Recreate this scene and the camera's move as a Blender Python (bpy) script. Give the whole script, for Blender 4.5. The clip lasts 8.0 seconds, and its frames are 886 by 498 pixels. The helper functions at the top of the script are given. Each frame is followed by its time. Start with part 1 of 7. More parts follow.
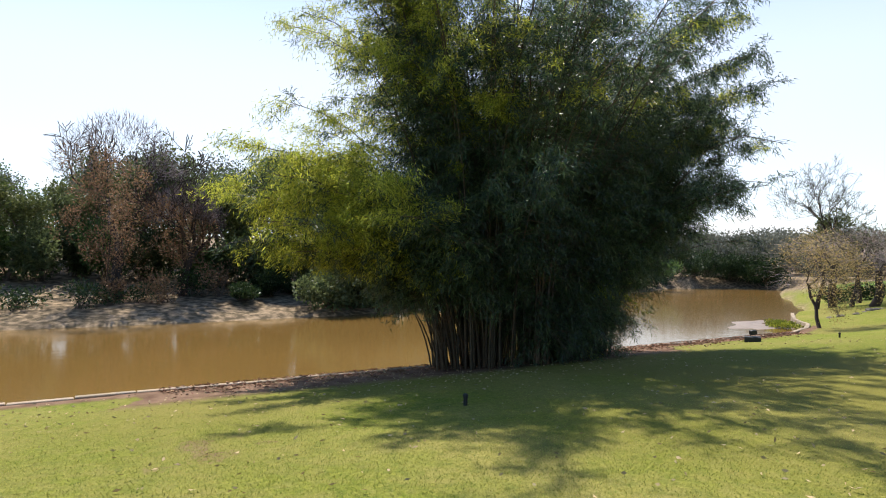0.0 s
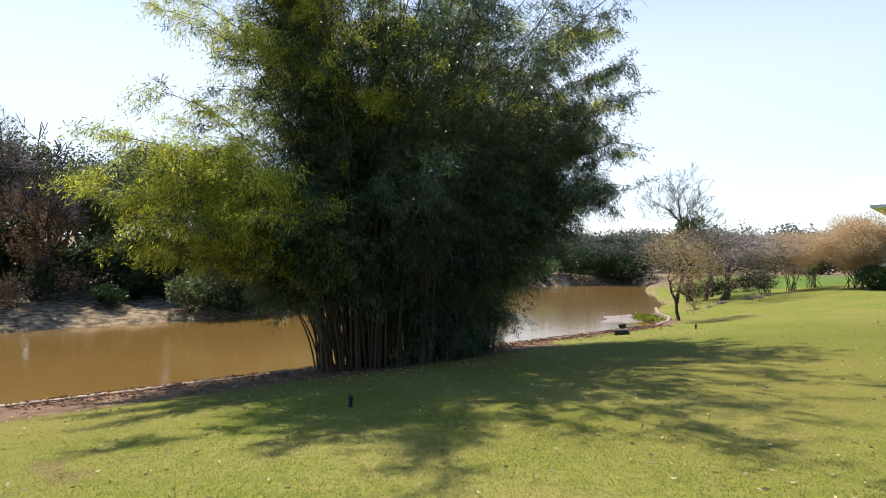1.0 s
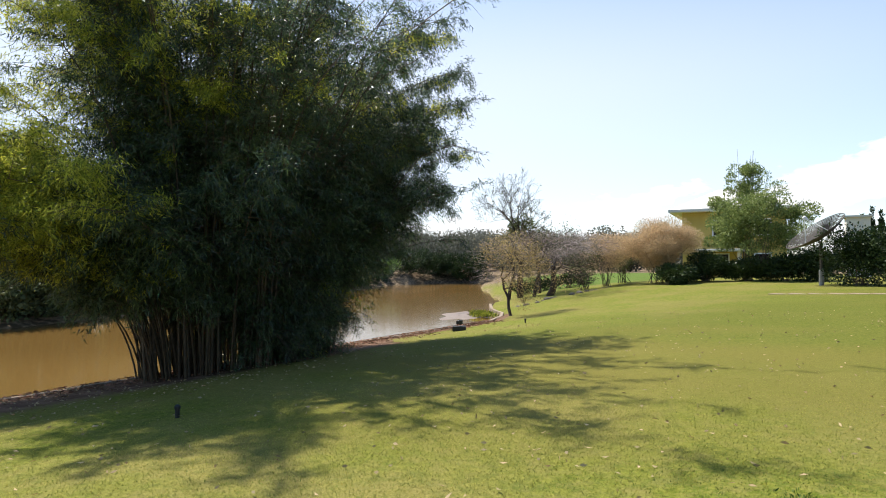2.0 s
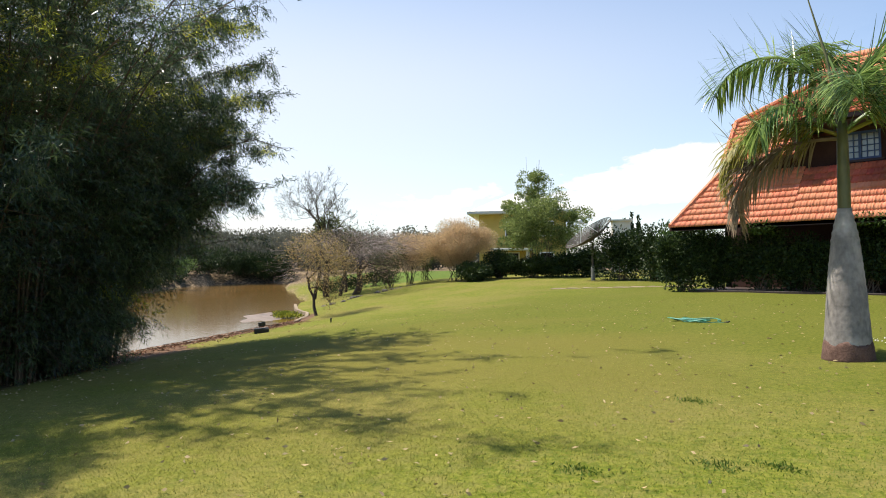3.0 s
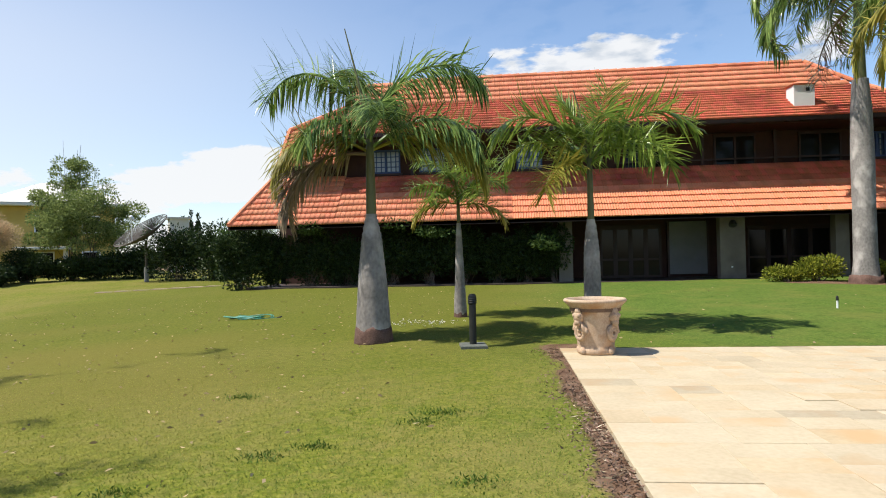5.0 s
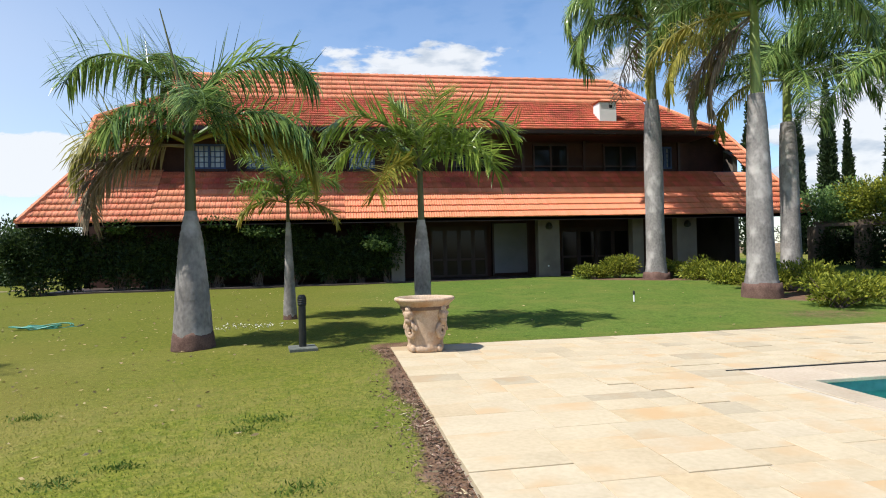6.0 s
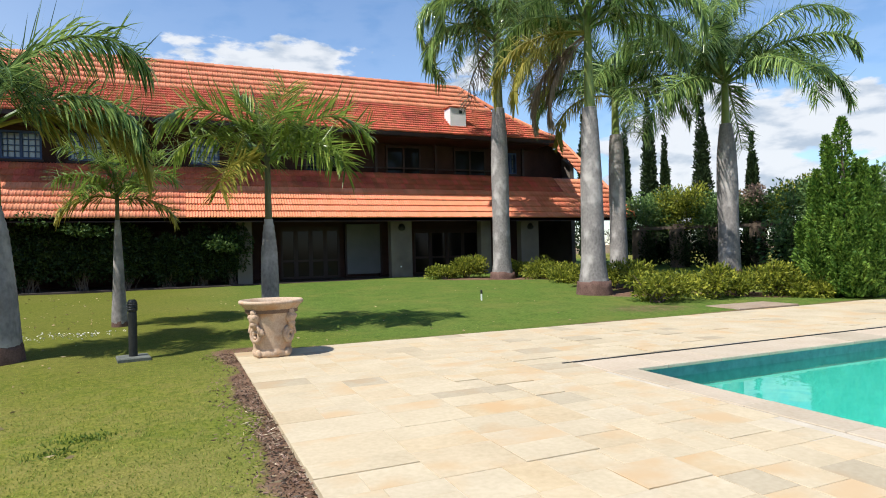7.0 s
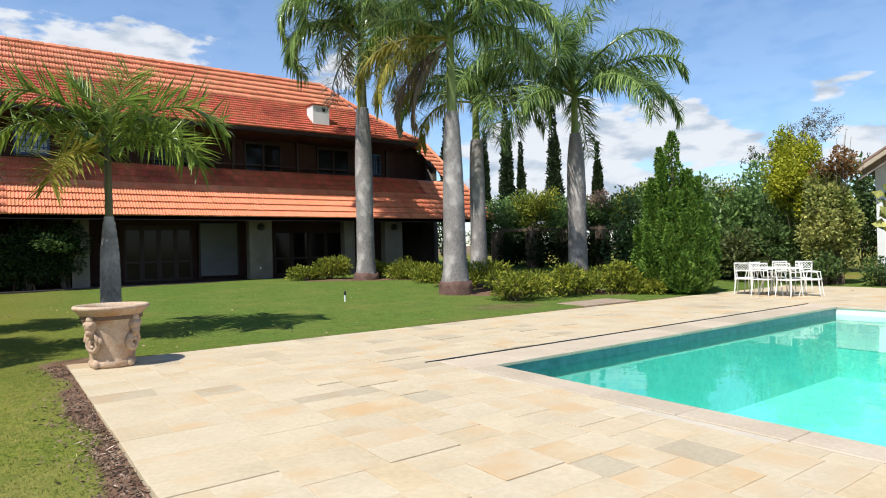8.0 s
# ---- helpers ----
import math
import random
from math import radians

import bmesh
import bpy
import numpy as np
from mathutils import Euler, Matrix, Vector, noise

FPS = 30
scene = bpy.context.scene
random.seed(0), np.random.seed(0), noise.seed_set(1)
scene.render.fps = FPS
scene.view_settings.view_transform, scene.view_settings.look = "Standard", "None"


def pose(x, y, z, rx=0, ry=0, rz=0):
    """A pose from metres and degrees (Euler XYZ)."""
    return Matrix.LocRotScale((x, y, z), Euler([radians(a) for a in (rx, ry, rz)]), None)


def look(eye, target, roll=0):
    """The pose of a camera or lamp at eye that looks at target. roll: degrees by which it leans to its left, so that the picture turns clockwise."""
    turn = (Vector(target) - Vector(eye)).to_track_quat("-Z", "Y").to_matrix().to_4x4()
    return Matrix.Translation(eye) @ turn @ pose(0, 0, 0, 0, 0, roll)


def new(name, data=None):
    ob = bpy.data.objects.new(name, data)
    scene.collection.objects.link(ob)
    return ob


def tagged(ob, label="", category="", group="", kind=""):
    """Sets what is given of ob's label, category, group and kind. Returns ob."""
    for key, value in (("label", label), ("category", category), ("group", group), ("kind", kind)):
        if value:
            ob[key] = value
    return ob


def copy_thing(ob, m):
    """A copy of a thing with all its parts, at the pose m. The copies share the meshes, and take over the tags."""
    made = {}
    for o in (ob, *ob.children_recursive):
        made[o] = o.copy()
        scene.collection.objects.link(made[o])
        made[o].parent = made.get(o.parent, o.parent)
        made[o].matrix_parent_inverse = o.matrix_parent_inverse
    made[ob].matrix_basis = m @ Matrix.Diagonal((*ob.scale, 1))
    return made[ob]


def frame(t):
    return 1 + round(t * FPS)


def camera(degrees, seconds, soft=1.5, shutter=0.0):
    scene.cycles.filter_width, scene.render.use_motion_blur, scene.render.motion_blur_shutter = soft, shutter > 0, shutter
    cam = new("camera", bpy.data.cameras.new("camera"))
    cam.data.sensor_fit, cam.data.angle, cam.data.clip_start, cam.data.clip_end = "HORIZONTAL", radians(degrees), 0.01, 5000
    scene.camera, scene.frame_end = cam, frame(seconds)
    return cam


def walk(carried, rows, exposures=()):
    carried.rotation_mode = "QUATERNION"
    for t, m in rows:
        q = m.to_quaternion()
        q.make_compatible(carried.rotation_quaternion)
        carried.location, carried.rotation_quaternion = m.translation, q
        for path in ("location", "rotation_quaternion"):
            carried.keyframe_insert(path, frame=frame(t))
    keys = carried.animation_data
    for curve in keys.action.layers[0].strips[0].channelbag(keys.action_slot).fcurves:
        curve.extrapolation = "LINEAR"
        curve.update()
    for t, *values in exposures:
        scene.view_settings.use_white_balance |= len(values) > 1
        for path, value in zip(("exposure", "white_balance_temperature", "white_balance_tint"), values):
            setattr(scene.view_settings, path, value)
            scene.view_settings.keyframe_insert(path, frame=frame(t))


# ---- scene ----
cam = camera(71.3, 8.0, soft=1.0)
PATH = [
    (0, (-0.165, -0.034, 1.516), (-2.162, 0.057, 1.575), 0.6),
    (0.5, (-0.189, -0.023, 1.514), (-2.174, 0.217, 1.575), 0.45),
    (1, (-0.227, -0.012, 1.517), (-2.174, 0.441, 1.576), 0.28),
    (1.2, (-0.228, -0.007, 1.516), (-2.146, 0.557, 1.577), 0.15),
    (2.3, (-0.215, 0.016, 1.495), (-1.903, 1.086, 1.552), -0.24),
    (2.5, (-0.208, 0.018, 1.494), (-1.827, 1.192, 1.550), -0.31),
    (3, (-0.186, 0.027, 1.499), (-1.587, 1.453, 1.551), -0.55),
    (3.5, (-0.158, 0.061, 1.502), (-1.275, 1.720, 1.548), -0.84),
    (4, (-0.109, 0.070, 1.512), (-0.913, 1.901, 1.551), -1.14),
    (4.5, (-0.089, 0.099, 1.515), (-0.589, 2.035, 1.546), -1.3),
    (5, (-0.094, 0.128, 1.498), (-0.282, 2.119, 1.525), -1.25),
    (5.2, (-0.092, 0.140, 1.491), (-0.151, 2.139, 1.516), -1.3),
    (6.3, (-0.034, 0.201, 1.476), (0.446, 2.143, 1.491), -1.42),
    (6.5, (-0.019, 0.208, 1.474), (0.554, 2.124, 1.488), -1.43),
    (7, (0.007, 0.220, 1.470), (0.802, 2.055, 1.479), -1.44),
    (7.5, (-0.001, 0.241, 1.473), (0.980, 1.984, 1.478), -1.36),
    (8, (0.029, 0.252, 1.466), (1.204, 1.870, 1.467), -1.37),
]
walk(cam, [(t, look(eye, target, roll)) for t, eye, target, roll in PATH], [(0.0, 0.78, 6450, 10), (1.0, 0.75, 6450, 10), (2.5, 0.66, 6600, 10), (3.5, 0.58, 6900, 10), (4.0, 0.52, 6800, 10), (5.0, 0.46, 6550, 10), (6.5, 0.44, 6250, 10), (8.0, 0.36, 6250, 10)])

# ---- sky and sun ----
SUN_TO = Vector((-0.60, -0.20, 1.0)).normalized()
world = bpy.data.worlds.new("sky")
scene.world = world
world.use_nodes = True
wn = world.node_tree.nodes
wl = world.node_tree.links
wn.clear()
sky = wn.new("ShaderNodeTexSky")
sky.sky_type = "NISHITA"
sky.sun_disc = False
sky.sun_elevation = math.asin(SUN_TO.z)
sky.sun_rotation = math.atan2(SUN_TO.x, SUN_TO.y)
sky.air_density = 1.0
sky.dust_density = 0.1
sky.ozone_density = 3.5
bg = wn.new("ShaderNodeBackground")
bg.inputs["Strength"].default_value = 0.135
wo = wn.new("ShaderNodeOutputWorld")
deep = wn.new("ShaderNodeHueSaturation")
deep.inputs["Saturation"].default_value = 1.12
wl.new(sky.outputs[0], deep.inputs["Color"])
wl.new(deep.outputs[0], bg.inputs["Color"])
wl.new(bg.outputs[0], wo.inputs["Surface"])
sun_data = bpy.data.lights.new("sun", "SUN")
sun_data.energy = 5.0
sun_data.angle = radians(0.55)
sun_data.color = (1.0, 0.95, 0.86)
sun = new("sun", sun_data)
sun.matrix_world = look(SUN_TO * 60, (0, 0, 0))

# ---- small helpers ----


class Shape:
    """Collects vertices and faces of one mesh."""

    def __init__(self):
        self.v, self.f = [], []

    def add(self, verts, faces):
        n = len(self.v)
        self.v += [tuple(p) for p in verts]
        self.f += [tuple(i + n for i in face) for face in faces]
        return self

    def box(self, x0, x1, y0, y1, z0, z1, bevel=0.0):
        b = bevel
        if b <= 0:
            vs = [(x, y, z) for z in (z0, z1) for y in (y0, y1) for x in (x0, x1)]
            return self.add(vs, [(0, 2, 3, 1), (4, 5, 7, 6), (0, 1, 5, 4), (2, 6, 7, 3), (0, 4, 6, 2), (1, 3, 7, 5)])
        rings = []
        for z, k in ((z0, b), (z0 + b, 0), (z1 - b, 0), (z1, b)):
            rings.append([(x0 + k, y0 + k, z), (x1 - k, y0 + k, z), (x1 - k, y1 - k, z), (x0 + k, y1 - k, z)])
        vs = [p for r in rings for p in r]
        fs = [(3, 2, 1, 0), (12, 13, 14, 15)]
        for r in range(3):
            for i in range(4):
                j = (i + 1) % 4
                fs.append((4 * r + i, 4 * r + j, 4 * r + 4 + j, 4 * r + 4 + i))
        return self.add(vs, fs)

    def tube(self, path, radii, sides=6, cap=True):
        path = [Vector(p) for p in path]
        n = len(path)
        if not hasattr(radii, "__len__"):
            radii = [radii] * n
        vs, fs = [], []
        side = None
        for i, p in enumerate(path):
            d = (path[min(i + 1, n - 1)] - path[max(i - 1, 0)]).normalized()
            if side is None:
                side = d.orthogonal().normalized()
            side = (side - d * side.dot(d)).normalized()
            other = d.cross(side)
            for k in range(sides):
                a = 2 * math.pi * k / sides
                vs.append(p + (side * math.cos(a) + other * math.sin(a)) * radii[i])
        for i in range(n - 1):
            for k in range(sides):
                j = (k + 1) % sides
                fs.append((i * sides + k, i * sides + j, (i + 1) * sides + j, (i + 1) * sides + k))
        if cap:
            fs.append(tuple(range(sides - 1, -1, -1)))
            fs.append(tuple((n - 1) * sides + k for k in range(sides)))
        return self.add(vs, fs)

    def lathe(self, profile, sides=32, centre=(0, 0), wob=None):
        vs, fs = [], []
        for r, z in profile:
            for k in range(sides):
                a = 2 * math.pi * k / sides
                q = r * (1 + (wob(a, z) if wob else 0))
                vs.append((centre[0] + q * math.cos(a), centre[1] + q * math.sin(a), z))
        for i in range(len(profile) - 1):
            for k in range(sides):
                j = (k + 1) % sides
                fs.append((i * sides + k, i * sides + j, (i + 1) * sides + j, (i + 1) * sides + k))
        fs.append(tuple(range(sides - 1, -1, -1)))
        fs.append(tuple((len(profile) - 1) * sides + k for k in range(sides)))
        return self.add(vs, fs)

    def data(self, name, material, smooth=False):
        me = bpy.data.meshes.new(name)
        me.from_pydata(self.v, [], self.f)
        me.materials.append(material)
        if smooth:
            me.polygons.foreach_set("use_smooth", [True] * len(me.polygons))
        return me


def quads(name, verts, faces, material, smooth=False):
    """A mesh from arrays: verts (n, 3), faces (m, 3 or 4)."""
    me = bpy.data.meshes.new(name)
    k = faces.shape[1]
    me.vertices.add(len(verts))
    me.vertices.foreach_set("co", np.asarray(verts, dtype=np.float32).ravel())
    me.loops.add(len(faces) * k)
    me.loops.foreach_set("vertex_index", np.asarray(faces, dtype=np.int32).ravel())
    me.polygons.add(len(faces))
    me.polygons.foreach_set("loop_start", np.arange(0, len(faces) * k, k, dtype=np.int32))
    me.polygons.foreach_set("loop_total", np.full(len(faces), k, dtype=np.int32))
    if smooth:
        me.polygons.foreach_set("use_smooth", np.ones(len(faces), dtype=bool))
    me.materials.append(material)
    me.update(calc_edges=True)
    return me


def thing(name, x, y, z, label, category, group="", kind="", rz=0.0, scale=1.0):
    ob = new(name)
    ob.empty_display_size = 0.2
    ob.matrix_world = pose(x, y, z, 0, 0, rz) @ Matrix.Scale(scale, 4)
    return tagged(ob, label, category, group, kind)


def part(name, shape, material, parent, label="", smooth=False, m=None, kind=""):
    me = shape if isinstance(shape, bpy.types.Mesh) else shape.data(name, material, smooth)
    ob = new(name, me)
    ob.parent = parent
    if m is not None:
        ob.matrix_local = m
    return tagged(ob, label, kind=kind)


def solid(name, shape, material, label, category, kind="", group="", smooth=False):
    me = shape if isinstance(shape, bpy.types.Mesh) else shape.data(name, material, smooth)
    return tagged(new(name, me), label, category, group, kind)


# ---- materials ----
def surface(name, dark, light, scale=3.0, rough=0.8, bump=0.1, fine=40.0, metal=0.0, spread=0.0, per="island",
            stretch=(1, 1, 1), translucent=0.0, specular=0.4, stain=None, stain_scale=0.6):
    """A two-scale noise surface. spread: how far each piece's own brightness varies."""
    m = bpy.data.materials.new(name)
    m.use_nodes = True
    n, l = m.node_tree.nodes, m.node_tree.links
    n.clear()
    out = n.new("ShaderNodeOutputMaterial")
    b = n.new("ShaderNodeBsdfPrincipled")
    co = n.new("ShaderNodeTexCoord")
    mp = n.new("ShaderNodeMapping")
    mp.inputs["Scale"].default_value = stretch
    l.new(co.outputs["Object"], mp.inputs["Vector"])
    big = n.new("ShaderNodeTexNoise")
    big.inputs["Scale"].default_value = scale
    big.inputs["Detail"].default_value = 5
    small = n.new("ShaderNodeTexNoise")
    small.inputs["Scale"].default_value = fine
    small.inputs["Detail"].default_value = 3
    l.new(mp.outputs[0], big.inputs["Vector"])
    l.new(mp.outputs[0], small.inputs["Vector"])
    mixf = n.new("ShaderNodeMath")
    mixf.operation = "MULTIPLY_ADD"
    mixf.inputs[1].default_value = 0.45
    l.new(small.outputs[0], mixf.inputs[0])
    half = n.new("ShaderNodeMath")
    half.operation = "MULTIPLY"
    half.inputs[1].default_value = 0.6
    l.new(big.outputs[0], half.inputs[0])
    l.new(half.outputs[0], mixf.inputs[2])
    ramp = n.new("ShaderNodeMapRange")
    ramp.inputs["From Min"].default_value = 0.33
    ramp.inputs["From Max"].default_value = 0.72
    l.new(mixf.outputs[0], ramp.inputs["Value"])
    mix = n.new("ShaderNodeMix")
    mix.data_type = "RGBA"
    mix.inputs["A"].default_value = (*dark, 1)
    mix.inputs["B"].default_value = (*light, 1)
    l.new(ramp.outputs[0], mix.inputs["Factor"])
    col = mix.outputs["Result"]
    if stain:
        st = n.new("ShaderNodeTexNoise")
        st.inputs["Scale"].default_value = stain_scale
        st.inputs["Detail"].default_value = 6
        l.new(mp.outputs[0], st.inputs["Vector"])
        sr = n.new("ShaderNodeMapRange")
        sr.inputs["From Min"].default_value = 0.52
        sr.inputs["From Max"].default_value = 0.68
        l.new(st.outputs[0], sr.inputs["Value"])
        m2 = n.new("ShaderNodeMix")
        m2.data_type = "RGBA"
        l.new(sr.outputs[0], m2.inputs["Factor"])
        l.new(col, m2.inputs["A"])
        m2.inputs["B"].default_value = (*stain, 1)
        col = m2.outputs["Result"]
    if spread:
        own = n.new("ShaderNodeNewGeometry" if per == "island" else "ShaderNodeObjectInfo")
        hsv = n.new("ShaderNodeHueSaturation")
        vr = n.new("ShaderNodeMapRange")
        vr.inputs["To Min"].default_value = 1 - spread
        vr.inputs["To Max"].default_value = 1 + spread
        l.new(own.outputs["Random Per Island" if per == "island" else "Random"], vr.inputs["Value"])
        l.new(vr.outputs[0], hsv.inputs["Value"])
        hr = n.new("ShaderNodeMapRange")
        hr.inputs["To Min"].default_value = 0.5 + 0.03 * spread
        hr.inputs["To Max"].default_value = 0.5 - 0.05 * spread
        l.new(own.outputs["Random Per Island" if per == "island" else "Random"], hr.inputs["Value"])
        l.new(hr.outputs[0], hsv.inputs["Hue"])
        l.new(col, hsv.inputs["Color"])
        col = hsv.outputs[0]
    l.new(col, b.inputs["Base Color"])
    b.inputs["Roughness"].default_value = rough
    b.inputs["Metallic"].default_value = metal
    b.inputs["Specular IOR Level"].default_value = specular
    if bump:
        bp = n.new("ShaderNodeBump")
        bp.inputs["Strength"].default_value = min(1.0, bump)
        bp.inputs["Distance"].default_value = 0.02
        l.new(mixf.outputs[0], bp.inputs["Height"])
        l.new(bp.outputs[0], b.inputs["Normal"])
    last = b.outputs[0]
    if translucent:
        tr = n.new("ShaderNodeBsdfTranslucent")
        l.new(col, tr.inputs["Color"])
        ms = n.new("ShaderNodeMixShader")
        ms.inputs[0].default_value = translucent
        l.new(last, ms.inputs[1])
        l.new(tr.outputs[0], ms.inputs[2])
        last = ms.outputs[0]
    l.new(last, out.inputs["Surface"])
    return m


def leaf(name, dark, light, spread=0.35, translucent=0.3, rough=0.55, scale=0.5, specular=0.2):
    return surface(name, dark, light, scale=scale, rough=rough, bump=0, fine=6, spread=spread, translucent=translucent, specular=specular)


M_TILE = surface("roof_tile_orange", (0.60, 0.185, 0.085), (0.78, 0.315, 0.165), 1.2, 0.75, 0.15, 30, spread=0.12, stain=(0.56, 0.165, 0.075), stain_scale=0.5)
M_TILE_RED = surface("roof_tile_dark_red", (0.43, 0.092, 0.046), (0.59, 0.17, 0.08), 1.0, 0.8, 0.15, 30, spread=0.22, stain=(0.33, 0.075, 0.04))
M_TILE_OWN = surface("roof_tile_single", (0.60, 0.185, 0.085), (0.78, 0.315, 0.165), 1.2, 0.75, 0.15, 30, spread=0.12, per="object")
M_TILE_BROWN = surface("weathered_brown_tile", (0.15, 0.095, 0.068), (0.28, 0.19, 0.14), 1.0, 0.85, 0.2, 30, spread=0.25, stain=(0.12, 0.085, 0.065))
# Cream render darkened in its colour for the veranda's shade.
M_WALL = surface("cream_render_shade_toned", (0.15, 0.125, 0.10), (0.21, 0.18, 0.15), 1.5, 0.9, 0.12, 60, stain=(0.12, 0.10, 0.085))
# Brick and wood browns lowered so the colour holds the recesses' shade.
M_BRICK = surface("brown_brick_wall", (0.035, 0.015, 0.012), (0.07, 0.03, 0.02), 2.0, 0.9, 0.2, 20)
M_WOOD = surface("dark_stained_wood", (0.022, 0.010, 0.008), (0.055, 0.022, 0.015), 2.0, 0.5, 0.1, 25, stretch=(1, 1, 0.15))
M_BLUE = surface("blue_painted_wood", (0.03, 0.06, 0.16), (0.05, 0.09, 0.22), 4, 0.5, 0.05)
M_WHITE = surface("white_paint", (0.72, 0.72, 0.70), (0.82, 0.82, 0.80), 2, 0.55, 0.05)
# White door made grey in the colour, for the shade it stands in.
M_DOORW = surface("white_door_paint_shade_toned", (0.17, 0.175, 0.18), (0.22, 0.225, 0.23), 2, 0.5, 0.05)
M_METALW = surface("white_cast_metal", (0.74, 0.73, 0.69), (0.86, 0.85, 0.80), 8, 0.45, 0.05)
M_DARKM = surface("dark_metal", (0.010, 0.011, 0.010), (0.024, 0.025, 0.023), 8, 0.6, 0.05)
M_GREYM = surface("grey_metal_mesh", (0.06, 0.05, 0.04), (0.11, 0.092, 0.075), 8, 0.75, 0.05)
M_CONC = surface("grey_concrete", (0.24, 0.23, 0.21), (0.38, 0.36, 0.33), 3, 0.9, 0.3, 40, stain=(0.16, 0.15, 0.12))
# Floor colour kept near black to paint in the veranda's shade.
M_FLOOR = surface("veranda_floor_shade_toned", (0.03, 0.02, 0.016), (0.075, 0.05, 0.04), 2, 0.6, 0.1, 30)
M_KERB = surface("pale_kerb_stone", (0.20, 0.145, 0.095), (0.38, 0.295, 0.20), 2, 0.9, 0.4, 30, spread=0.15, per="object", stain=(0.25, 0.20, 0.15), stain_scale=2)
M_POT = surface("terracotta_stone", (0.38, 0.255, 0.165), (0.60, 0.46, 0.33), 3.0, 0.85, 0.35, 35, stain=(0.42, 0.23, 0.11), stain_scale=2.6)
# Pale base colour paints in the sky the panes reflect.
M_PANE = surface("sky_pale_window_pane", (0.34, 0.38, 0.42), (0.46, 0.50, 0.54), 3, 0.08, 0, specular=0.8)
M_SOIL = surface("brown_soil", (0.12, 0.075, 0.05), (0.26, 0.16, 0.10), 3, 0.95, 0.6, 60)
M_TRUNK = surface("grey_palm_trunk", (0.13, 0.118, 0.11), (0.32, 0.292, 0.272), 2.2, 0.85, 0.45, 18, stretch=(1, 1, 0.7), stain=(0.46, 0.42, 0.39), stain_scale=2.4)
M_ROOTS = surface("brown_palm_root_collar", (0.06, 0.03, 0.022), (0.17, 0.10, 0.078), 5, 0.95, 0.7, 40)
M_SHAFT = surface("green_crownshaft", (0.12, 0.17, 0.035), (0.24, 0.28, 0.07), 1.5, 0.45, 0.05, 10, stretch=(1, 1, 0.3))
M_SHAFT_OLIVE = surface("olive_brown_crownshaft", (0.075, 0.075, 0.028), (0.17, 0.165, 0.06), 1.5, 0.5, 0.1, 12, stretch=(1, 1, 0.3))
M_BARK = surface("brown_bark", (0.07, 0.05, 0.035), (0.16, 0.12, 0.09), 4, 0.95, 0.5, 40, stretch=(1, 1, 0.3))
# Darker copy of the brown bark, holding the shade of backlit trunks.
M_BARKD = surface("backlit_dark_bark", (0.026, 0.019, 0.014), (0.075, 0.054, 0.04), 4, 0.95, 0.5, 40, stretch=(1, 1, 0.3))
M_BARKG = surface("grey_bark", (0.16, 0.13, 0.11), (0.30, 0.25, 0.22), 4, 0.95, 0.4, 40, stretch=(1, 1, 0.3))
M_CULM = surface("bamboo_culm", (0.022, 0.015, 0.008), (0.125, 0.088, 0.045), 1.2, 0.5, 0.05, 14, spread=0.35, per="object")
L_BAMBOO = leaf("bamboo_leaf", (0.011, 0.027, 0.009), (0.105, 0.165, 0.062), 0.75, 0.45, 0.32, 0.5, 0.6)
# Brighter copy of the bamboo leaf, its yellow-green standing in for sunlight.
L_BAMY = leaf("bamboo_leaf_sunlit", (0.20, 0.24, 0.022), (0.49, 0.53, 0.075), 0.6, 0.55)
L_PALM = leaf("palm_leaflet", (0.052, 0.125, 0.036), (0.27, 0.40, 0.115), 0.75, 0.38, 0.24, 0.5, 0.55)
L_PALMY = leaf("palm_leaflet_yellowing", (0.18, 0.18, 0.03), (0.36, 0.32, 0.06), 0.4, 0.3, 0.45)
L_PALMD = leaf("palm_leaflet_dry", (0.15, 0.11, 0.07), (0.30, 0.235, 0.15), 0.3, 0.2, 0.7)
L_SHRUB = leaf("shrub_leaf_yellow_green", (0.085, 0.125, 0.014), (0.36, 0.39, 0.05), 0.6, 0.35)
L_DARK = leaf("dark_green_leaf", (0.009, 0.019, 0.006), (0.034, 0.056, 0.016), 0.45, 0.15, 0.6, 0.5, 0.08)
L_CLIMB = leaf("deep_green_glossy_leaf", (0.014, 0.030, 0.009), (0.055, 0.09, 0.026), 0.5, 0.2, 0.45, 0.5, 0.2)
L_MID = leaf("mid_green_leaf", (0.046, 0.095, 0.022), (0.13, 0.195, 0.058), 0.4, 0.32)
L_OLIVE = leaf("olive_green_leaf", (0.06, 0.08, 0.025), (0.15, 0.17, 0.055), 0.35, 0.3)
L_CONIF = leaf("conifer_spray", (0.055, 0.135, 0.02), (0.165, 0.29, 0.045), 0.5, 0.3, 0.6, 1.6)
L_CYP = leaf("cypress_spray", (0.014, 0.03, 0.012), (0.04, 0.065, 0.022), 0.35, 0.1, 0.7)
L_YELLOW = leaf("yellow_green_leaf", (0.24, 0.29, 0.018), (0.50, 0.51, 0.045), 0.35, 0.4)
L_TAN = leaf("tan_dry_twig_leaf", (0.42, 0.30, 0.16), (0.68, 0.53, 0.32), 0.3, 0.45, 0.8)
L_RUSSET = leaf("russet_dry_leaf", (0.13, 0.08, 0.042), (0.35, 0.225, 0.115), 0.4, 0.3, 0.7)
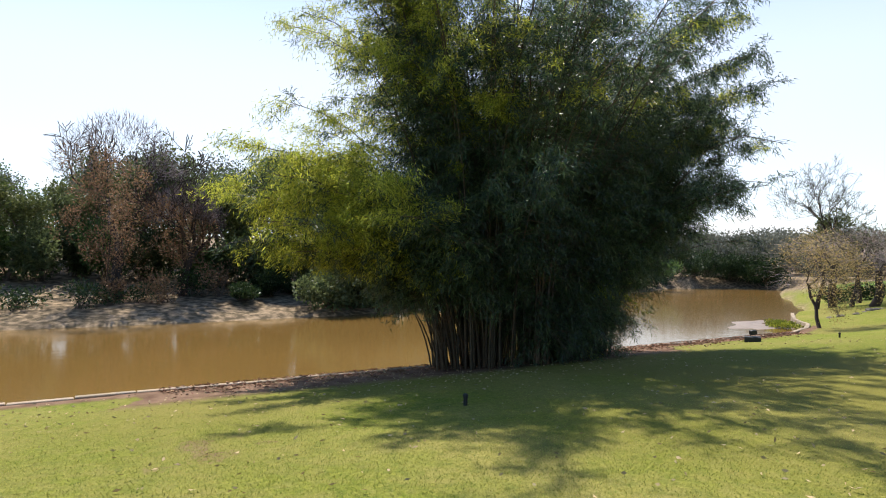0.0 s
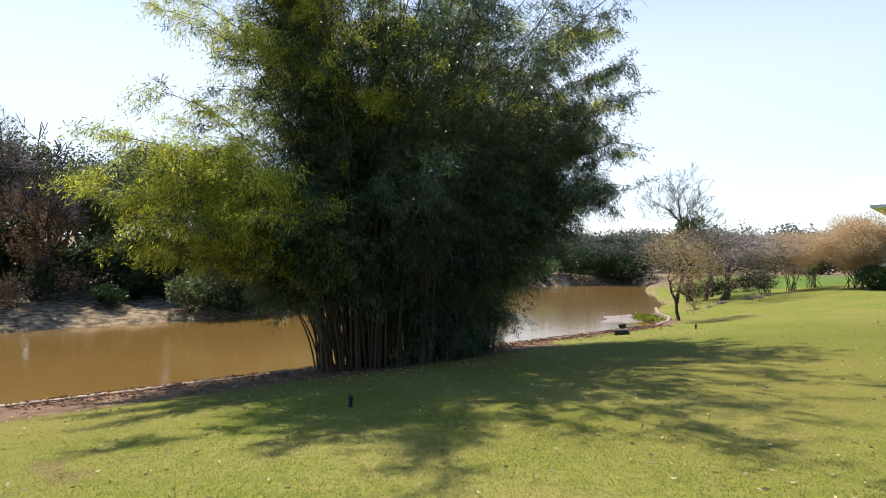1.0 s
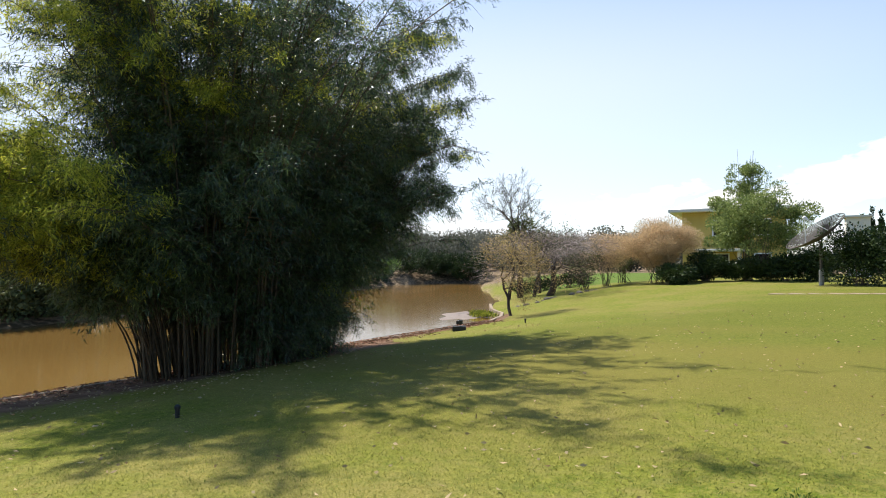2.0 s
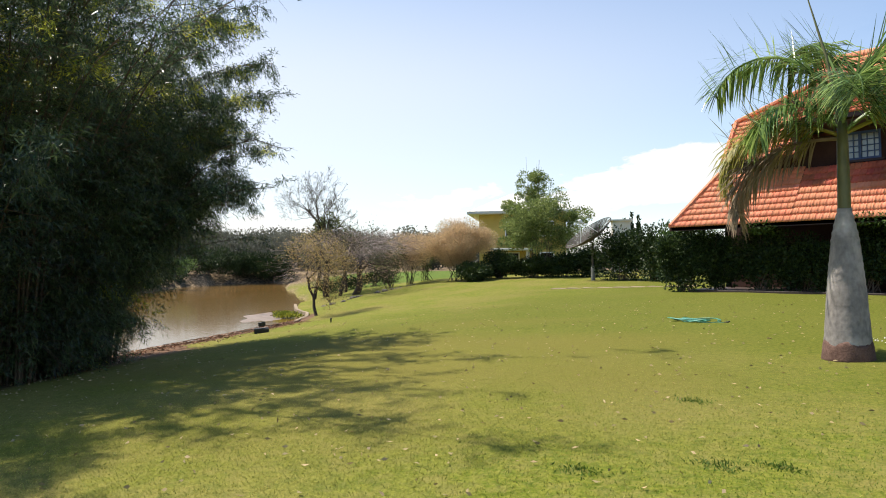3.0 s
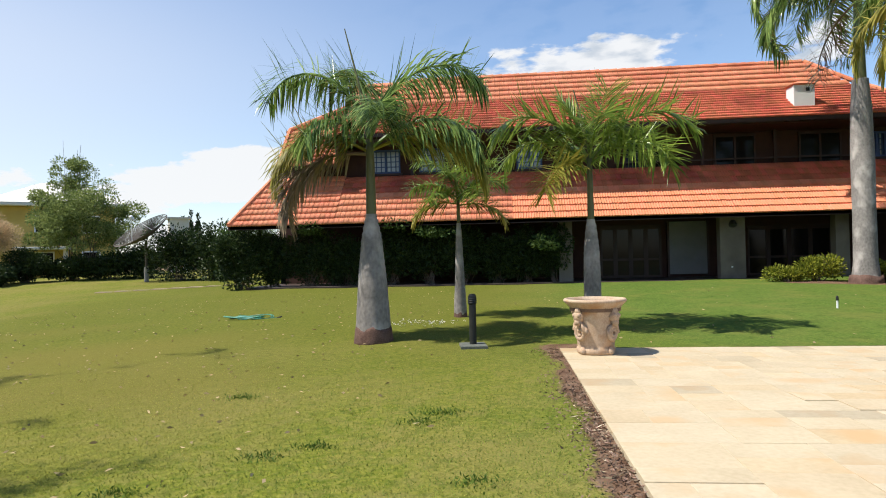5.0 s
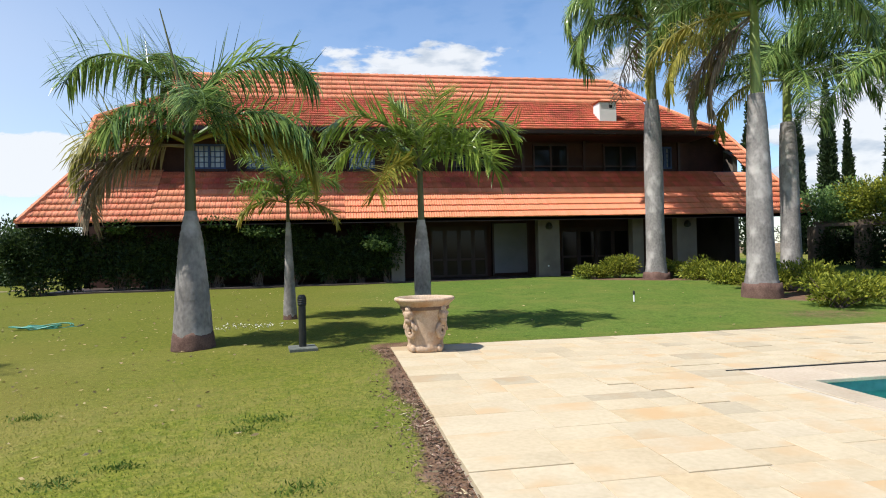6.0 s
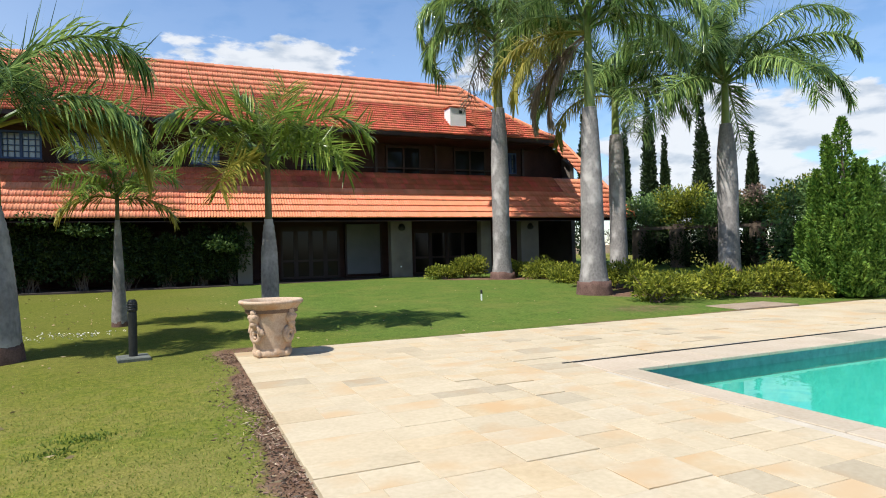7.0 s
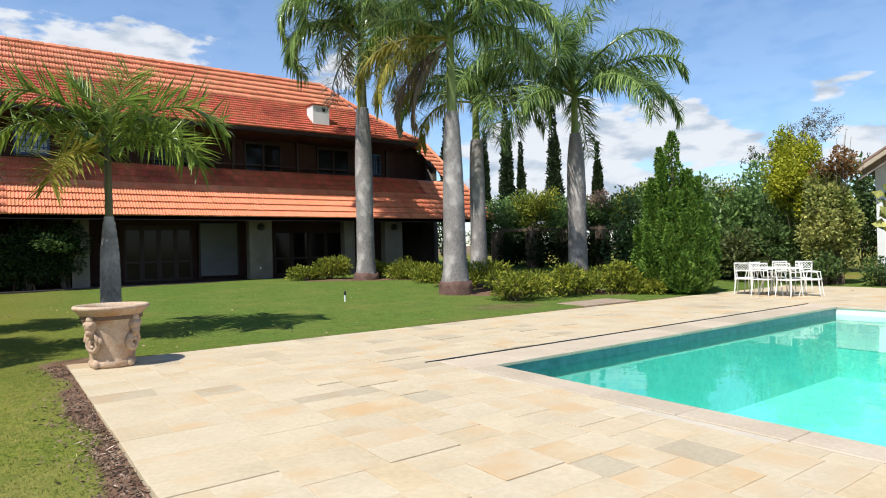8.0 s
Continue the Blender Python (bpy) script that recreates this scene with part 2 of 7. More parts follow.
L_TWIG = leaf("mauve_bare_twig", (0.13, 0.10, 0.095), (0.27, 0.215, 0.205), 0.4, 0.1, 0.9)
L_PINK = leaf("pale_pinkish_leaf", (0.24, 0.16, 0.11), (0.42, 0.31, 0.22), 0.35, 0.35, 0.7)
L_STRAW = leaf("straw_yellow_leaf", (0.30, 0.22, 0.075), (0.58, 0.47, 0.20), 0.45, 0.5, 0.7)
L_GREYTWIG = leaf("pinkish_grey_bare_twig", (0.24, 0.19, 0.17), (0.46, 0.38, 0.34), 0.4, 0.1, 0.9)
L_HEDGE = leaf("glossy_hedge_leaf", (0.065, 0.135, 0.036), (0.23, 0.37, 0.11), 0.55, 0.36, 0.4, 0.5, 0.35)
L_VARI = leaf("variegated_cream_green_leaf", (0.11, 0.17, 0.03), (0.60, 0.60, 0.20), 0.65, 0.38, 0.5)
L_PALML = leaf("young_palm_leaflet", (0.08, 0.15, 0.026), (0.31, 0.41, 0.075), 0.45, 0.42, 0.35, 0.5, 0.4)
M_PAD = surface("mossy_dark_concrete", (0.07, 0.08, 0.065), (0.16, 0.165, 0.14), 5, 0.9, 0.3, 40)
L_BANK = leaf("bank_wood_leaf", (0.045, 0.068, 0.026), (0.155, 0.185, 0.075), 0.4, 0.45)
L_BRONZE = leaf("bronze_leaf", (0.16, 0.09, 0.03), (0.30, 0.17, 0.07), 0.3, 0.3, 0.5)
# Greyed and lightened so the leaf colour carries distance haze.
L_FAR = leaf("far_wood_leaf_hazed", (0.095, 0.098, 0.07), (0.17, 0.168, 0.125), 0.15, 0.25, 0.8, 0.05)
M_GLASS = bpy.data.materials.new("dark_window_glass")
M_GLASS.use_nodes = True
gb = M_GLASS.node_tree.nodes["Principled BSDF"]
gb.inputs["Base Color"].default_value = (0.010, 0.009, 0.008, 1)
gb.inputs["Roughness"].default_value = 0.08
gb.inputs["Metallic"].default_value = 0.0
gb.inputs["Specular IOR Level"].default_value = 0.15


# ---- the lie of the land ----
KERB = [(-4.5, -18.5), (-11.3, -7.1), (-15.4, 0.0), (-18.6, 5.5), (-21.9, 11.2), (-24.2, 15.0), (-26.2, 16.9), (-28.2, 18.3), (-31.0, 19.4), (-35.0, 21.8), (-40.0, 26.0), (-47.0, 30.0), (-62.0, 38.0), (-72.0, 43.5), (-86.0, 53.0)]
FAR_SHORE = [(-10.0, -48.0), (-20.0, -30.0), (-26.4, -17.0), (-29.7, -11.4), (-35.3, -4.2), (-38.7, -1.2), (-50.0, 9.0), (-70.0, 24.0), (-90.0, 38.0), (-92.0, 50.0), (-86.0, 53.0)]
WATER_Z = -1.28
KERB_Z = -0.95


def seg_dist(px, py, line):
    best = np.full(np.shape(px), 1e9)
    for (x0, y0), (x1, y1) in zip(line[:-1], line[1:]):
        dx, dy = x1 - x0, y1 - y0
        t = np.clip(((px - x0) * dx + (py - y0) * dy) / (dx * dx + dy * dy), 0, 1)
        best = np.minimum(best, np.hypot(px - x0 - t * dx, py - y0 - t * dy))
    return best


def inside(px, py, poly):
    c = np.zeros(np.shape(px), dtype=bool)
    for (x0, y0), (x1, y1) in zip(poly, poly[1:] + poly[:1]):
        if y0 == y1:
            continue
        hit = ((y0 > py) != (y1 > py)) & (px < (x1 - x0) * (py - y0) / (y1 - y0) + x0)
        c ^= hit
    return c


LAKE = KERB + FAR_SHORE[::-1][1:]
PATIO = (0.8, 21.5, -12.0, 10.18)
POOL = (5.05, 15.0, -5.0, 6.2)


def ground_z(x, y):
    """Height of the ground at arrays x, y (without the lake's basin)."""
    x, y = np.asarray(x, float), np.asarray(y, float)
    d = seg_dist(x, y, KERB)
    rise = np.interp(d, [0, 1.0, 4, 8, 13, 18, 30], [0, 0.03, 0.36, 0.63, 0.80, 0.93, 0.95])
    up = 0.022 * np.clip(y - 10.2, 0, 3.8) + 0.026 * np.clip(y - 14, 0, 22) + 0.006 * np.clip(x, 0, 20) * np.clip((y - 12) / 10, 0, 1)
    z = KERB_Z + rise + up * np.clip(d / 10, 0, 1)
    far = seg_dist(x, y, FAR_SHORE)
    across = inside(x, y, [(-10, -48), (-20, -30), (-26.4, -17), (-29.7, -11.4), (-35.3, -4.2), (-38.7, -1.2), (-50, 9), (-70, 24), (-90, 38), (-400, 60), (-400, -400), (0, -400)])
    z = np.where(across, WATER_Z + 0.05 + np.interp(far, [0, 1.2, 6, 14, 40, 200], [0, 0.25, 1.0, 2.2, 4.0, 6.0]), z)
    r = np.hypot(x, y)
    az = np.degrees(np.arctan2(x, y))
    hill = np.clip((r - 120) / 200, 0, 1) * np.interp(az, [-180, -120, -75, -60, -40, -20, 30, 180], [8, 10, 12, 9, 4, 2, 2, 4])
    return z + hill


def ground_at(x, y):
    return float(ground_z(np.array([x]), np.array([y]))[0])


# ---- ground ----
def lawn_material():
    m = bpy.data.materials.new("mown_lawn")
    m.use_nodes = True
    n, l = m.node_tree.nodes, m.node_tree.links
    b = n["Principled BSDF"]
    co = n.new("ShaderNodeTexCoord")

    def noise_at(scale, detail=4):
        t = n.new("ShaderNodeTexNoise")
        t.inputs["Scale"].default_value = scale
        t.inputs["Detail"].default_value = detail
        l.new(co.outputs["Object"], t.inputs["Vector"])
        return t.outputs[0]

    def remap(value, lo, hi):
        r = n.new("ShaderNodeMapRange")
        r.inputs["From Min"].default_value = lo
        r.inputs["From Max"].default_value = hi
        l.new(value, r.inputs["Value"])
        return r.outputs[0]

    def mix(f, a, bb):
        x = n.new("ShaderNodeMix")
        x.data_type = "RGBA"
        if isinstance(f, float):
            x.inputs["Factor"].default_value = f
        else:
            l.new(f, x.inputs["Factor"])
        for key, v in (("A", a), ("B", bb)):
            if isinstance(v, tuple):
                x.inputs[key].default_value = (*v, 1)
            else:
                l.new(v, x.inputs[key])
        return x.outputs["Result"]

    patch = noise_at(0.35, 6)
    mid = noise_at(2.6, 5)
    fine = noise_at(55, 3)
    grain = noise_at(16, 4)
    green = mix(remap(grain, 0.35, 0.65), (0.104, 0.130, 0.014), (0.205, 0.212, 0.032))
    dry = mix(remap(fine, 0.35, 0.65), (0.20, 0.155, 0.045), (0.31, 0.245, 0.085))
    c = mix(remap(patch, 0.42, 0.62), green, mix(0.62, green, dry))
    c = mix(remap(mid, 0.55, 0.75), c, mix(0.5, c, dry))
    c = mix(remap(fine, 0.30, 0.55), mix(0.35, c, (0.05, 0.075, 0.012)), c)
    c = mix(remap(noise_at(7.0, 5), 0.50, 0.66), c, mix(0.38, c, (0.055, 0.09, 0.014)))
    c = mix(remap(noise_at(4.2, 7), 0.50, 0.62), c, mix(0.38, c, (0.225, 0.19, 0.06)))
    c = mix(remap(noise_at(24, 5), 0.52, 0.64), c, mix(0.32, c, (0.25, 0.225, 0.07)))

    def field(name):
        k = n.new("ShaderNodeAttribute")
        k.attribute_name = name
        return k.outputs["Fac"]

    rich = mix(remap(grain, 0.3, 0.7), (0.050, 0.102, 0.018), (0.125, 0.188, 0.036))
    rich = mix(remap(noise_at(0.9, 4), 0.48, 0.66), rich, mix(0.6, rich, (0.15, 0.165, 0.04)))
    c = mix(field("lush"), c, mix(remap(noise_at(3.5, 5), 0.5, 0.68), rich, mix(0.4, rich, (0.03, 0.07, 0.012))))
    c = mix(field("deep"), c, mix(remap(grain, 0.3, 0.7), (0.078, 0.094, 0.013), (0.145, 0.152, 0.026)))
    c = mix(field("dry"), c, mix(remap(fine, 0.35, 0.65), (0.135, 0.115, 0.026), (0.215, 0.185, 0.045)))
    soil = mix(remap(mid, 0.35, 0.7), (0.11, 0.062, 0.04), (0.23, 0.145, 0.095))
    at = n.new("ShaderNodeAttribute")
    at.attribute_name = "soil"
    edge = n.new("ShaderNodeMath")
    edge.operation = "MULTIPLY_ADD"
    edge.inputs[1].default_value = 0.7
    l.new(grain, edge.inputs[0])
    l.new(at.outputs["Fac"], edge.inputs[2])
    c = mix(remap(edge.outputs[0], 0.72, 0.98), c, soil)
    wild = n.new("ShaderNodeAttribute")
    wild.attribute_name = "wild"
    scrub = mix(remap(mid, 0.4, 0.65), (0.10, 0.075, 0.045), (0.34, 0.245, 0.155))
    c = mix(wild.outputs["Fac"], c, scrub)
    l.new(c, b.inputs["Base Color"])
    b.inputs["Roughness"].default_value = 0.9
    b.inputs["Specular IOR Level"].default_value = 0.05
    bp = n.new("ShaderNodeBump")
    bp.inputs["Strength"].default_value = 0.7
    bp.inputs["Distance"].default_value = 0.03
    l.new(fine, bp.inputs["Height"])
    l.new(bp.outputs[0], b.inputs["Normal"])
    return m


M_LAWN = lawn_material()


def build_ground():
    r = np.concatenate([[0.0], np.geomspace(0.6, 8, 55, endpoint=False), np.linspace(8, 30, 110, endpoint=False), np.geomspace(30, 3500, 80)])
    nr, na = len(r), 400
    a = np.linspace(0, 2 * np.pi, na, endpoint=False)
    R, A = np.meshgrid(r, a, indexing="ij")
    x, y = (R * np.sin(A)).ravel(), (R * np.cos(A)).ravel()
    edge = (np.abs(y - PATIO[3]) < 0.15) & (x > PATIO[0]) & (x < PATIO[1])
    y = np.where(edge, PATIO[3] + 0.004, y)
    z = ground_z(x, y)
    lake = inside(x, y, LAKE)
    depth = np.minimum(seg_dist(x, y, KERB), seg_dist(x, y, FAR_SHORE))
    z = np.where(lake, WATER_Z - np.clip(depth * 0.6, 0.0, 1.2) - 0.05, z)
    # the paved terrace and the pool stand in cut ground
    under = (x > PATIO[0] + 0.25) & (x < PATIO[1]) & (y > PATIO[2]) & (y < PATIO[3])
    z = np.where(under, -0.35, z)
    pool = (x > POOL[0] - 0.3) & (x < POOL[1] + 0.3) & (y > POOL[2] - 0.3) & (y < POOL[3] + 0.3)
    z = np.where(pool, -2.6, z)
    ragged = 0.10 * np.sin(y * 2.3) + 0.07 * np.sin(y * 5.1 + 1) + 0.05 * np.sin(y * 11.7 + 2)
    strip = (x > 0.1) & (x < 1.1) & (y < 10.2) & (y > -12)
    z = np.where(strip, np.minimum(z, -0.015 - 0.012 * np.clip((x - 0.1) / 0.5, 0, 1)), z)
    house = (x > -10.5) & (x < 20) & (y > 25.4) & (y < 37)
    z = np.where(house, np.minimum(z, 0.3), z)
    z += 0.012 * np.sin(x * 1.7 + 0.4 * y) * np.sin(y * 1.3 - 0.2 * x)
    i, j = np.meshgrid(np.arange(nr - 1), np.arange(na), indexing="ij")
    j2 = (j + 1) % na
    f = np.stack([i * na + j, i * na + j2, (i + 1) * na + j2, (i + 1) * na + j], -1).reshape(-1, 4)
    me = quads("ground", np.stack([x, y, z], -1), f, M_LAWN, smooth=True)
    soil = np.clip((x - 0.46 - ragged * 0.7) / 0.30, 0, 0.95) * ((y < 10.6) & (y > -12) & (x < 1.0))
    soil = np.maximum(soil, np.clip(1.15 - seg_dist(x, y, KERB) / np.where((y > -5) & (y < 8), 2.9, 0.8), 0, 1) * (y < 18))
    soil = np.maximum(soil, np.clip(1.3 - np.hypot((x - 12.4) / 1.6, (y - 14.6) / 1.2), 0, 1))
    soil = np.maximum(soil, 0.55 * np.clip(1.3 - np.hypot(x - 1.0, y - 10.3) / 0.9, 0, 1))
    soil = np.maximum(soil, 0.62 * np.clip(1.2 - (y - PATIO[3]) / 0.28, 0, 1) * (y >= PATIO[3]) * ((x > 1.2) & (x < 16)))
    soil = np.maximum(soil, 0.5 * np.clip(1.3 - np.hypot((x - 10.2) / 2.2, (y - 11.6) / 1.3), 0, 1))
    soil = np.maximum(soil, 0.5 * np.clip(1.3 - np.hypot((x + 6.8) / 0.9, (y + 2.15) / 0.55) + 0.9 * np.sin(x * 6) * np.sin(y * 7), 0, 1))
    bed = seg_dist(x, y, [(10.4, 22.6), (14.0, 20.5), (13.2, 16.2), (15.0, 12.4)])
    soil = np.maximum(soil, np.clip(1.3 - bed / 0.9, 0, 1))
    across = inside(x, y, [(-10, -48), (-20, -30), (-26.4, -17), (-29.7, -11.4), (-35.3, -4.2), (-38.7, -1.2), (-50, 9), (-70, 24), (-90, 38), (-400, 60), (-400, -400), (0, -400)])
    wild = np.where(across | lake, 1.0, np.clip((np.hypot(x, y) - 70) / 20, 0, 1))
    sway = 0.12 * np.sin(x * 0.9 + 1.3 * np.sin(y * 0.7)) + 0.1 * np.sin(y * 1.4 - 0.6 * x)
    lush = np.clip((x + 0.8) / 4.0 + sway, 0, 1) * np.clip((y - 3.0) / 4.0, 0.7, 1) * 0.85 * ((y > -20) & (x < 26))
    dry = np.clip(1.35 - np.hypot((x + 9.5) / 5.0, (y - 7.5) / 5.5) + 1.5 * sway, 0, 1) * 0.8
    dry = np.maximum(dry, np.clip(1.2 - np.hypot((x + 9.0) / 4.5, (y + 3.5) / 3.0) + 1.5 * sway, 0, 1) * 0.5)
    deep = np.clip((y - 5.0) / 7.0 + sway, 0, 1) * np.clip((x + 20) / 6.0 + sway, 0, 1) * (1 - np.clip((x + 0.8) / 4.0, 0, 1)) * 0.8
    far_r, far_az = np.hypot(x, y), np.degrees(np.arctan2(x, y))
    lush = np.maximum(lush, ((far_az > -55) & (far_az < -43) & (far_r > 49) & (far_r < 90)) * 0.9)
    wild = np.where(lush > 0.8, 0, wild)
    for key, val in (("soil", soil), ("wild", wild), ("lush", lush), ("dry", dry), ("deep", deep)):
        att = me.attributes.new(key, "FLOAT", "POINT")
        att.data.foreach_set("value", val.astype(np.float32))
    return solid("ground", me, M_LAWN, "mown green lawn with dry patches, sloping to a lake", "ground", "structure")


build_ground()


def water_material(name, colour, rough, ripple, scale, specular=0.5):
    m = bpy.data.materials.new(name)
    m.use_nodes = True
    n, l = m.node_tree.nodes, m.node_tree.links
    b = n["Principled BSDF"]
    co = n.new("ShaderNodeTexCoord")
    t = n.new("ShaderNodeTexNoise")
    t.inputs["Scale"].default_value = scale
    t.inputs["Detail"].default_value = 3
    l.new(co.outputs["Object"], t.inputs["Vector"])
    t2 = n.new("ShaderNodeTexNoise")
    t2.inputs["Scale"].default_value = 0.12
    l.new(co.outputs["Object"], t2.inputs["Vector"])
    x = n.new("ShaderNodeMix")
    x.data_type = "RGBA"
    x.inputs["A"].default_value = (*[c * 0.8 for c in colour], 1)
    x.inputs["B"].default_value = (*[min(1, c * 1.2) for c in colour], 1)
    l.new(t2.outputs[0], x.inputs["Factor"])
    l.new(x.outputs["Result"], b.inputs["Base Color"])
    b.inputs["Roughness"].default_value = rough
    b.inputs["Specular IOR Level"].default_value = specular
    b.inputs["IOR"].default_value = 1.33
    bp = n.new("ShaderNodeBump")
    bp.inputs["Strength"].default_value = ripple
    bp.inputs["Distance"].default_value = 0.03
    l.new(t.outputs[0], bp.inputs["Height"])
    l.new(bp.outputs[0], b.inputs["Normal"])
    return m


M_LAKE = water_material("muddy_lake_water", (0.165, 0.095, 0.027), 0.10, 0.12, 2.2, 0.38)
bm = bmesh.new()
for p in LAKE:
    bm.verts.new((p[0], p[1], WATER_Z))
bm.faces.new(bm.verts)
bmesh.ops.triangulate(bm, faces=bm.faces[:])
me = bpy.data.meshes.new("water")
bm.to_mesh(me)
bm.free()
me.materials.append(M_LAKE)
solid("water", me, M_LAKE, "still brown muddy lake water reflecting the sky", "water", "structure")


# ---- kerb along the lake ----
def build_kerb():
    kerb = thing("kerb", 0, 0, 0, "low pale stone kerb edging the lake", "kerb", kind="structure")
    rng = np.random.default_rng(5)
    for (x0, y0), (x1, y1) in zip(KERB[:9], KERB[1:10]):
        length = math.hypot(x1 - x0, y1 - y0)
        count = max(1, round(length / 1.0))
        for k in range(count):
            t0 = k / count
            ax, ay = x0 + (x1 - x0) * t0, y0 + (y1 - y0) * t0
            ln = length / count
            s = Shape().box(0.008, ln - 0.008, -0.085, 0.085, -0.6, 0.02 + 0.03 * rng.random(), 0.012)
            m = pose(ax, ay, KERB_Z - 0.01, 0, 0, math.degrees(math.atan2(y1 - y0, x1 - x0)) + rng.normal() * 0.4)
            part("kerb_stone", s, M_KERB, kerb, m=m)


build_kerb()


# ---- terrace: sandstone paving ----
def stone_material():
    m = surface("yellow_sandstone_paver", (0.43, 0.365, 0.26), (0.56, 0.49, 0.368), 1.6, 0.75, 0.12, 22, specular=0.3, stain=(0.50, 0.375, 0.235), stain_scale=1.5)
    n, l = m.node_tree.nodes, m.node_tree.links
    b = next(k for k in n if k.type == "BSDF_PRINCIPLED")
    old = b.inputs["Base Color"].links[0].from_socket
    # the stone's figure runs on through the place, shifted from slab to slab
    geo = n.new("ShaderNodeNewGeometry")
    own = n.new("ShaderNodeObjectInfo")
    wide = n.new("ShaderNodeVectorMath")
    wide.operation = "MULTIPLY_ADD"
    wide.inputs[1].default_value = (37.0, 61.0, 23.0)
    l.new(own.outputs["Random"], wide.inputs[0])
    l.new(geo.outputs["Position"], wide.inputs[2])
    mp = next(k for k in n if k.type == "MAPPING")
    l.new(wide.outputs[0], mp.inputs["Vector"])
    at = n.new("ShaderNodeObjectInfo")
    ramp = n.new("ShaderNodeValToRGB")
    e = ramp.color_ramp.elements
    e[0].position, e[0].color = 0.0, (0.88, 0.85, 0.79, 1)
    e[1].position, e[1].color = 1.0, (0.95, 0.91, 0.83, 1)
    for p, c in ((0.06, (0.79, 0.76, 0.71, 1)), (0.10, (0.98, 0.93, 0.84, 1)), (0.5, (1.0, 0.96, 0.89, 1)), (0.72, (1.0, 0.94, 0.84, 1)), (0.82, (0.98, 0.95, 0.9, 1)), (0.95, (1.0, 0.89, 0.73, 1))):
        k = e.new(p)
        k.color = c
    mul = n.new("ShaderNodeMix")
    mul.data_type = "RGBA"
    mul.blend_type = "MULTIPLY"
    mul.inputs["Factor"].default_value = 1.0
    l.new(old, mul.inputs["A"])
    l.new(ramp.outputs[0], mul.inputs["B"])
    l.new(at.outputs["Random"], ramp.inputs[0])
    l.new(mul.outputs["Result"], b.inputs["Base Color"])
    return m, ramp


M_STONE = stone_material()[0]
M_STONE_JOINED, _r2 = stone_material()
M_STONE_JOINED.name = "yellow_sandstone_joined"
_n = M_STONE_JOINED.node_tree.nodes.new("ShaderNodeNewGeometry")
M_STONE_JOINED.node_tree.links.new(_n.outputs["Random Per Island"], _r2.inputs[0])
M_GROUT = surface("sandy_joint", (0.42, 0.36, 0.275), (0.54, 0.475, 0.375), 4, 0.95, 0.3, 50)
M_COPE = surface("sandstone_coping", (0.40, 0.315, 0.22), (0.52, 0.44, 0.33), 1.6, 0.7, 0.1, 24, spread=0.12, per="object", specular=0.3)


def paver(lx, ly, rng):
    """A sawn slab from 0, 0 with worn edges, its top near z = 0."""
    j = 0.0022
    b = 0.0025
    w = lambda: rng.normal() * 0.002
    x0, x1, y0, y1 = j + w(), lx - j + w(), j + w(), ly - j + w()
    top = rng.normal() * 0.0009
    if rng.random() < 0.07:
        # a slab that has lifted, with an open joint along one side
        top += 0.007
        y0 += 0.014 * rng.random()
        x1 -= 0.012 * (rng.random() < 0.3)
    vs = [(x0, y0, -0.04), (x1, y0, -0.04), (x1, y1, -0.04), (x0, y1, -0.04), (x0, y0, top - b), (x1, y0, top - b), (x1, y1, top - b), (x0, y1, top - b),
          (x0 + b, y0 + b, top), (x1 - b, y0 + b, top), (x1 - b, y1 - b, top), (x0 + b, y1 - b, top)]
    fs = [(8, 9, 10, 11)]
    for i in range(4):
        k = (i + 1) % 4
        fs += [(i, k, 4 + k, 4 + i), (4 + i, 4 + k, 8 + k, 8 + i)]
    return vs, fs


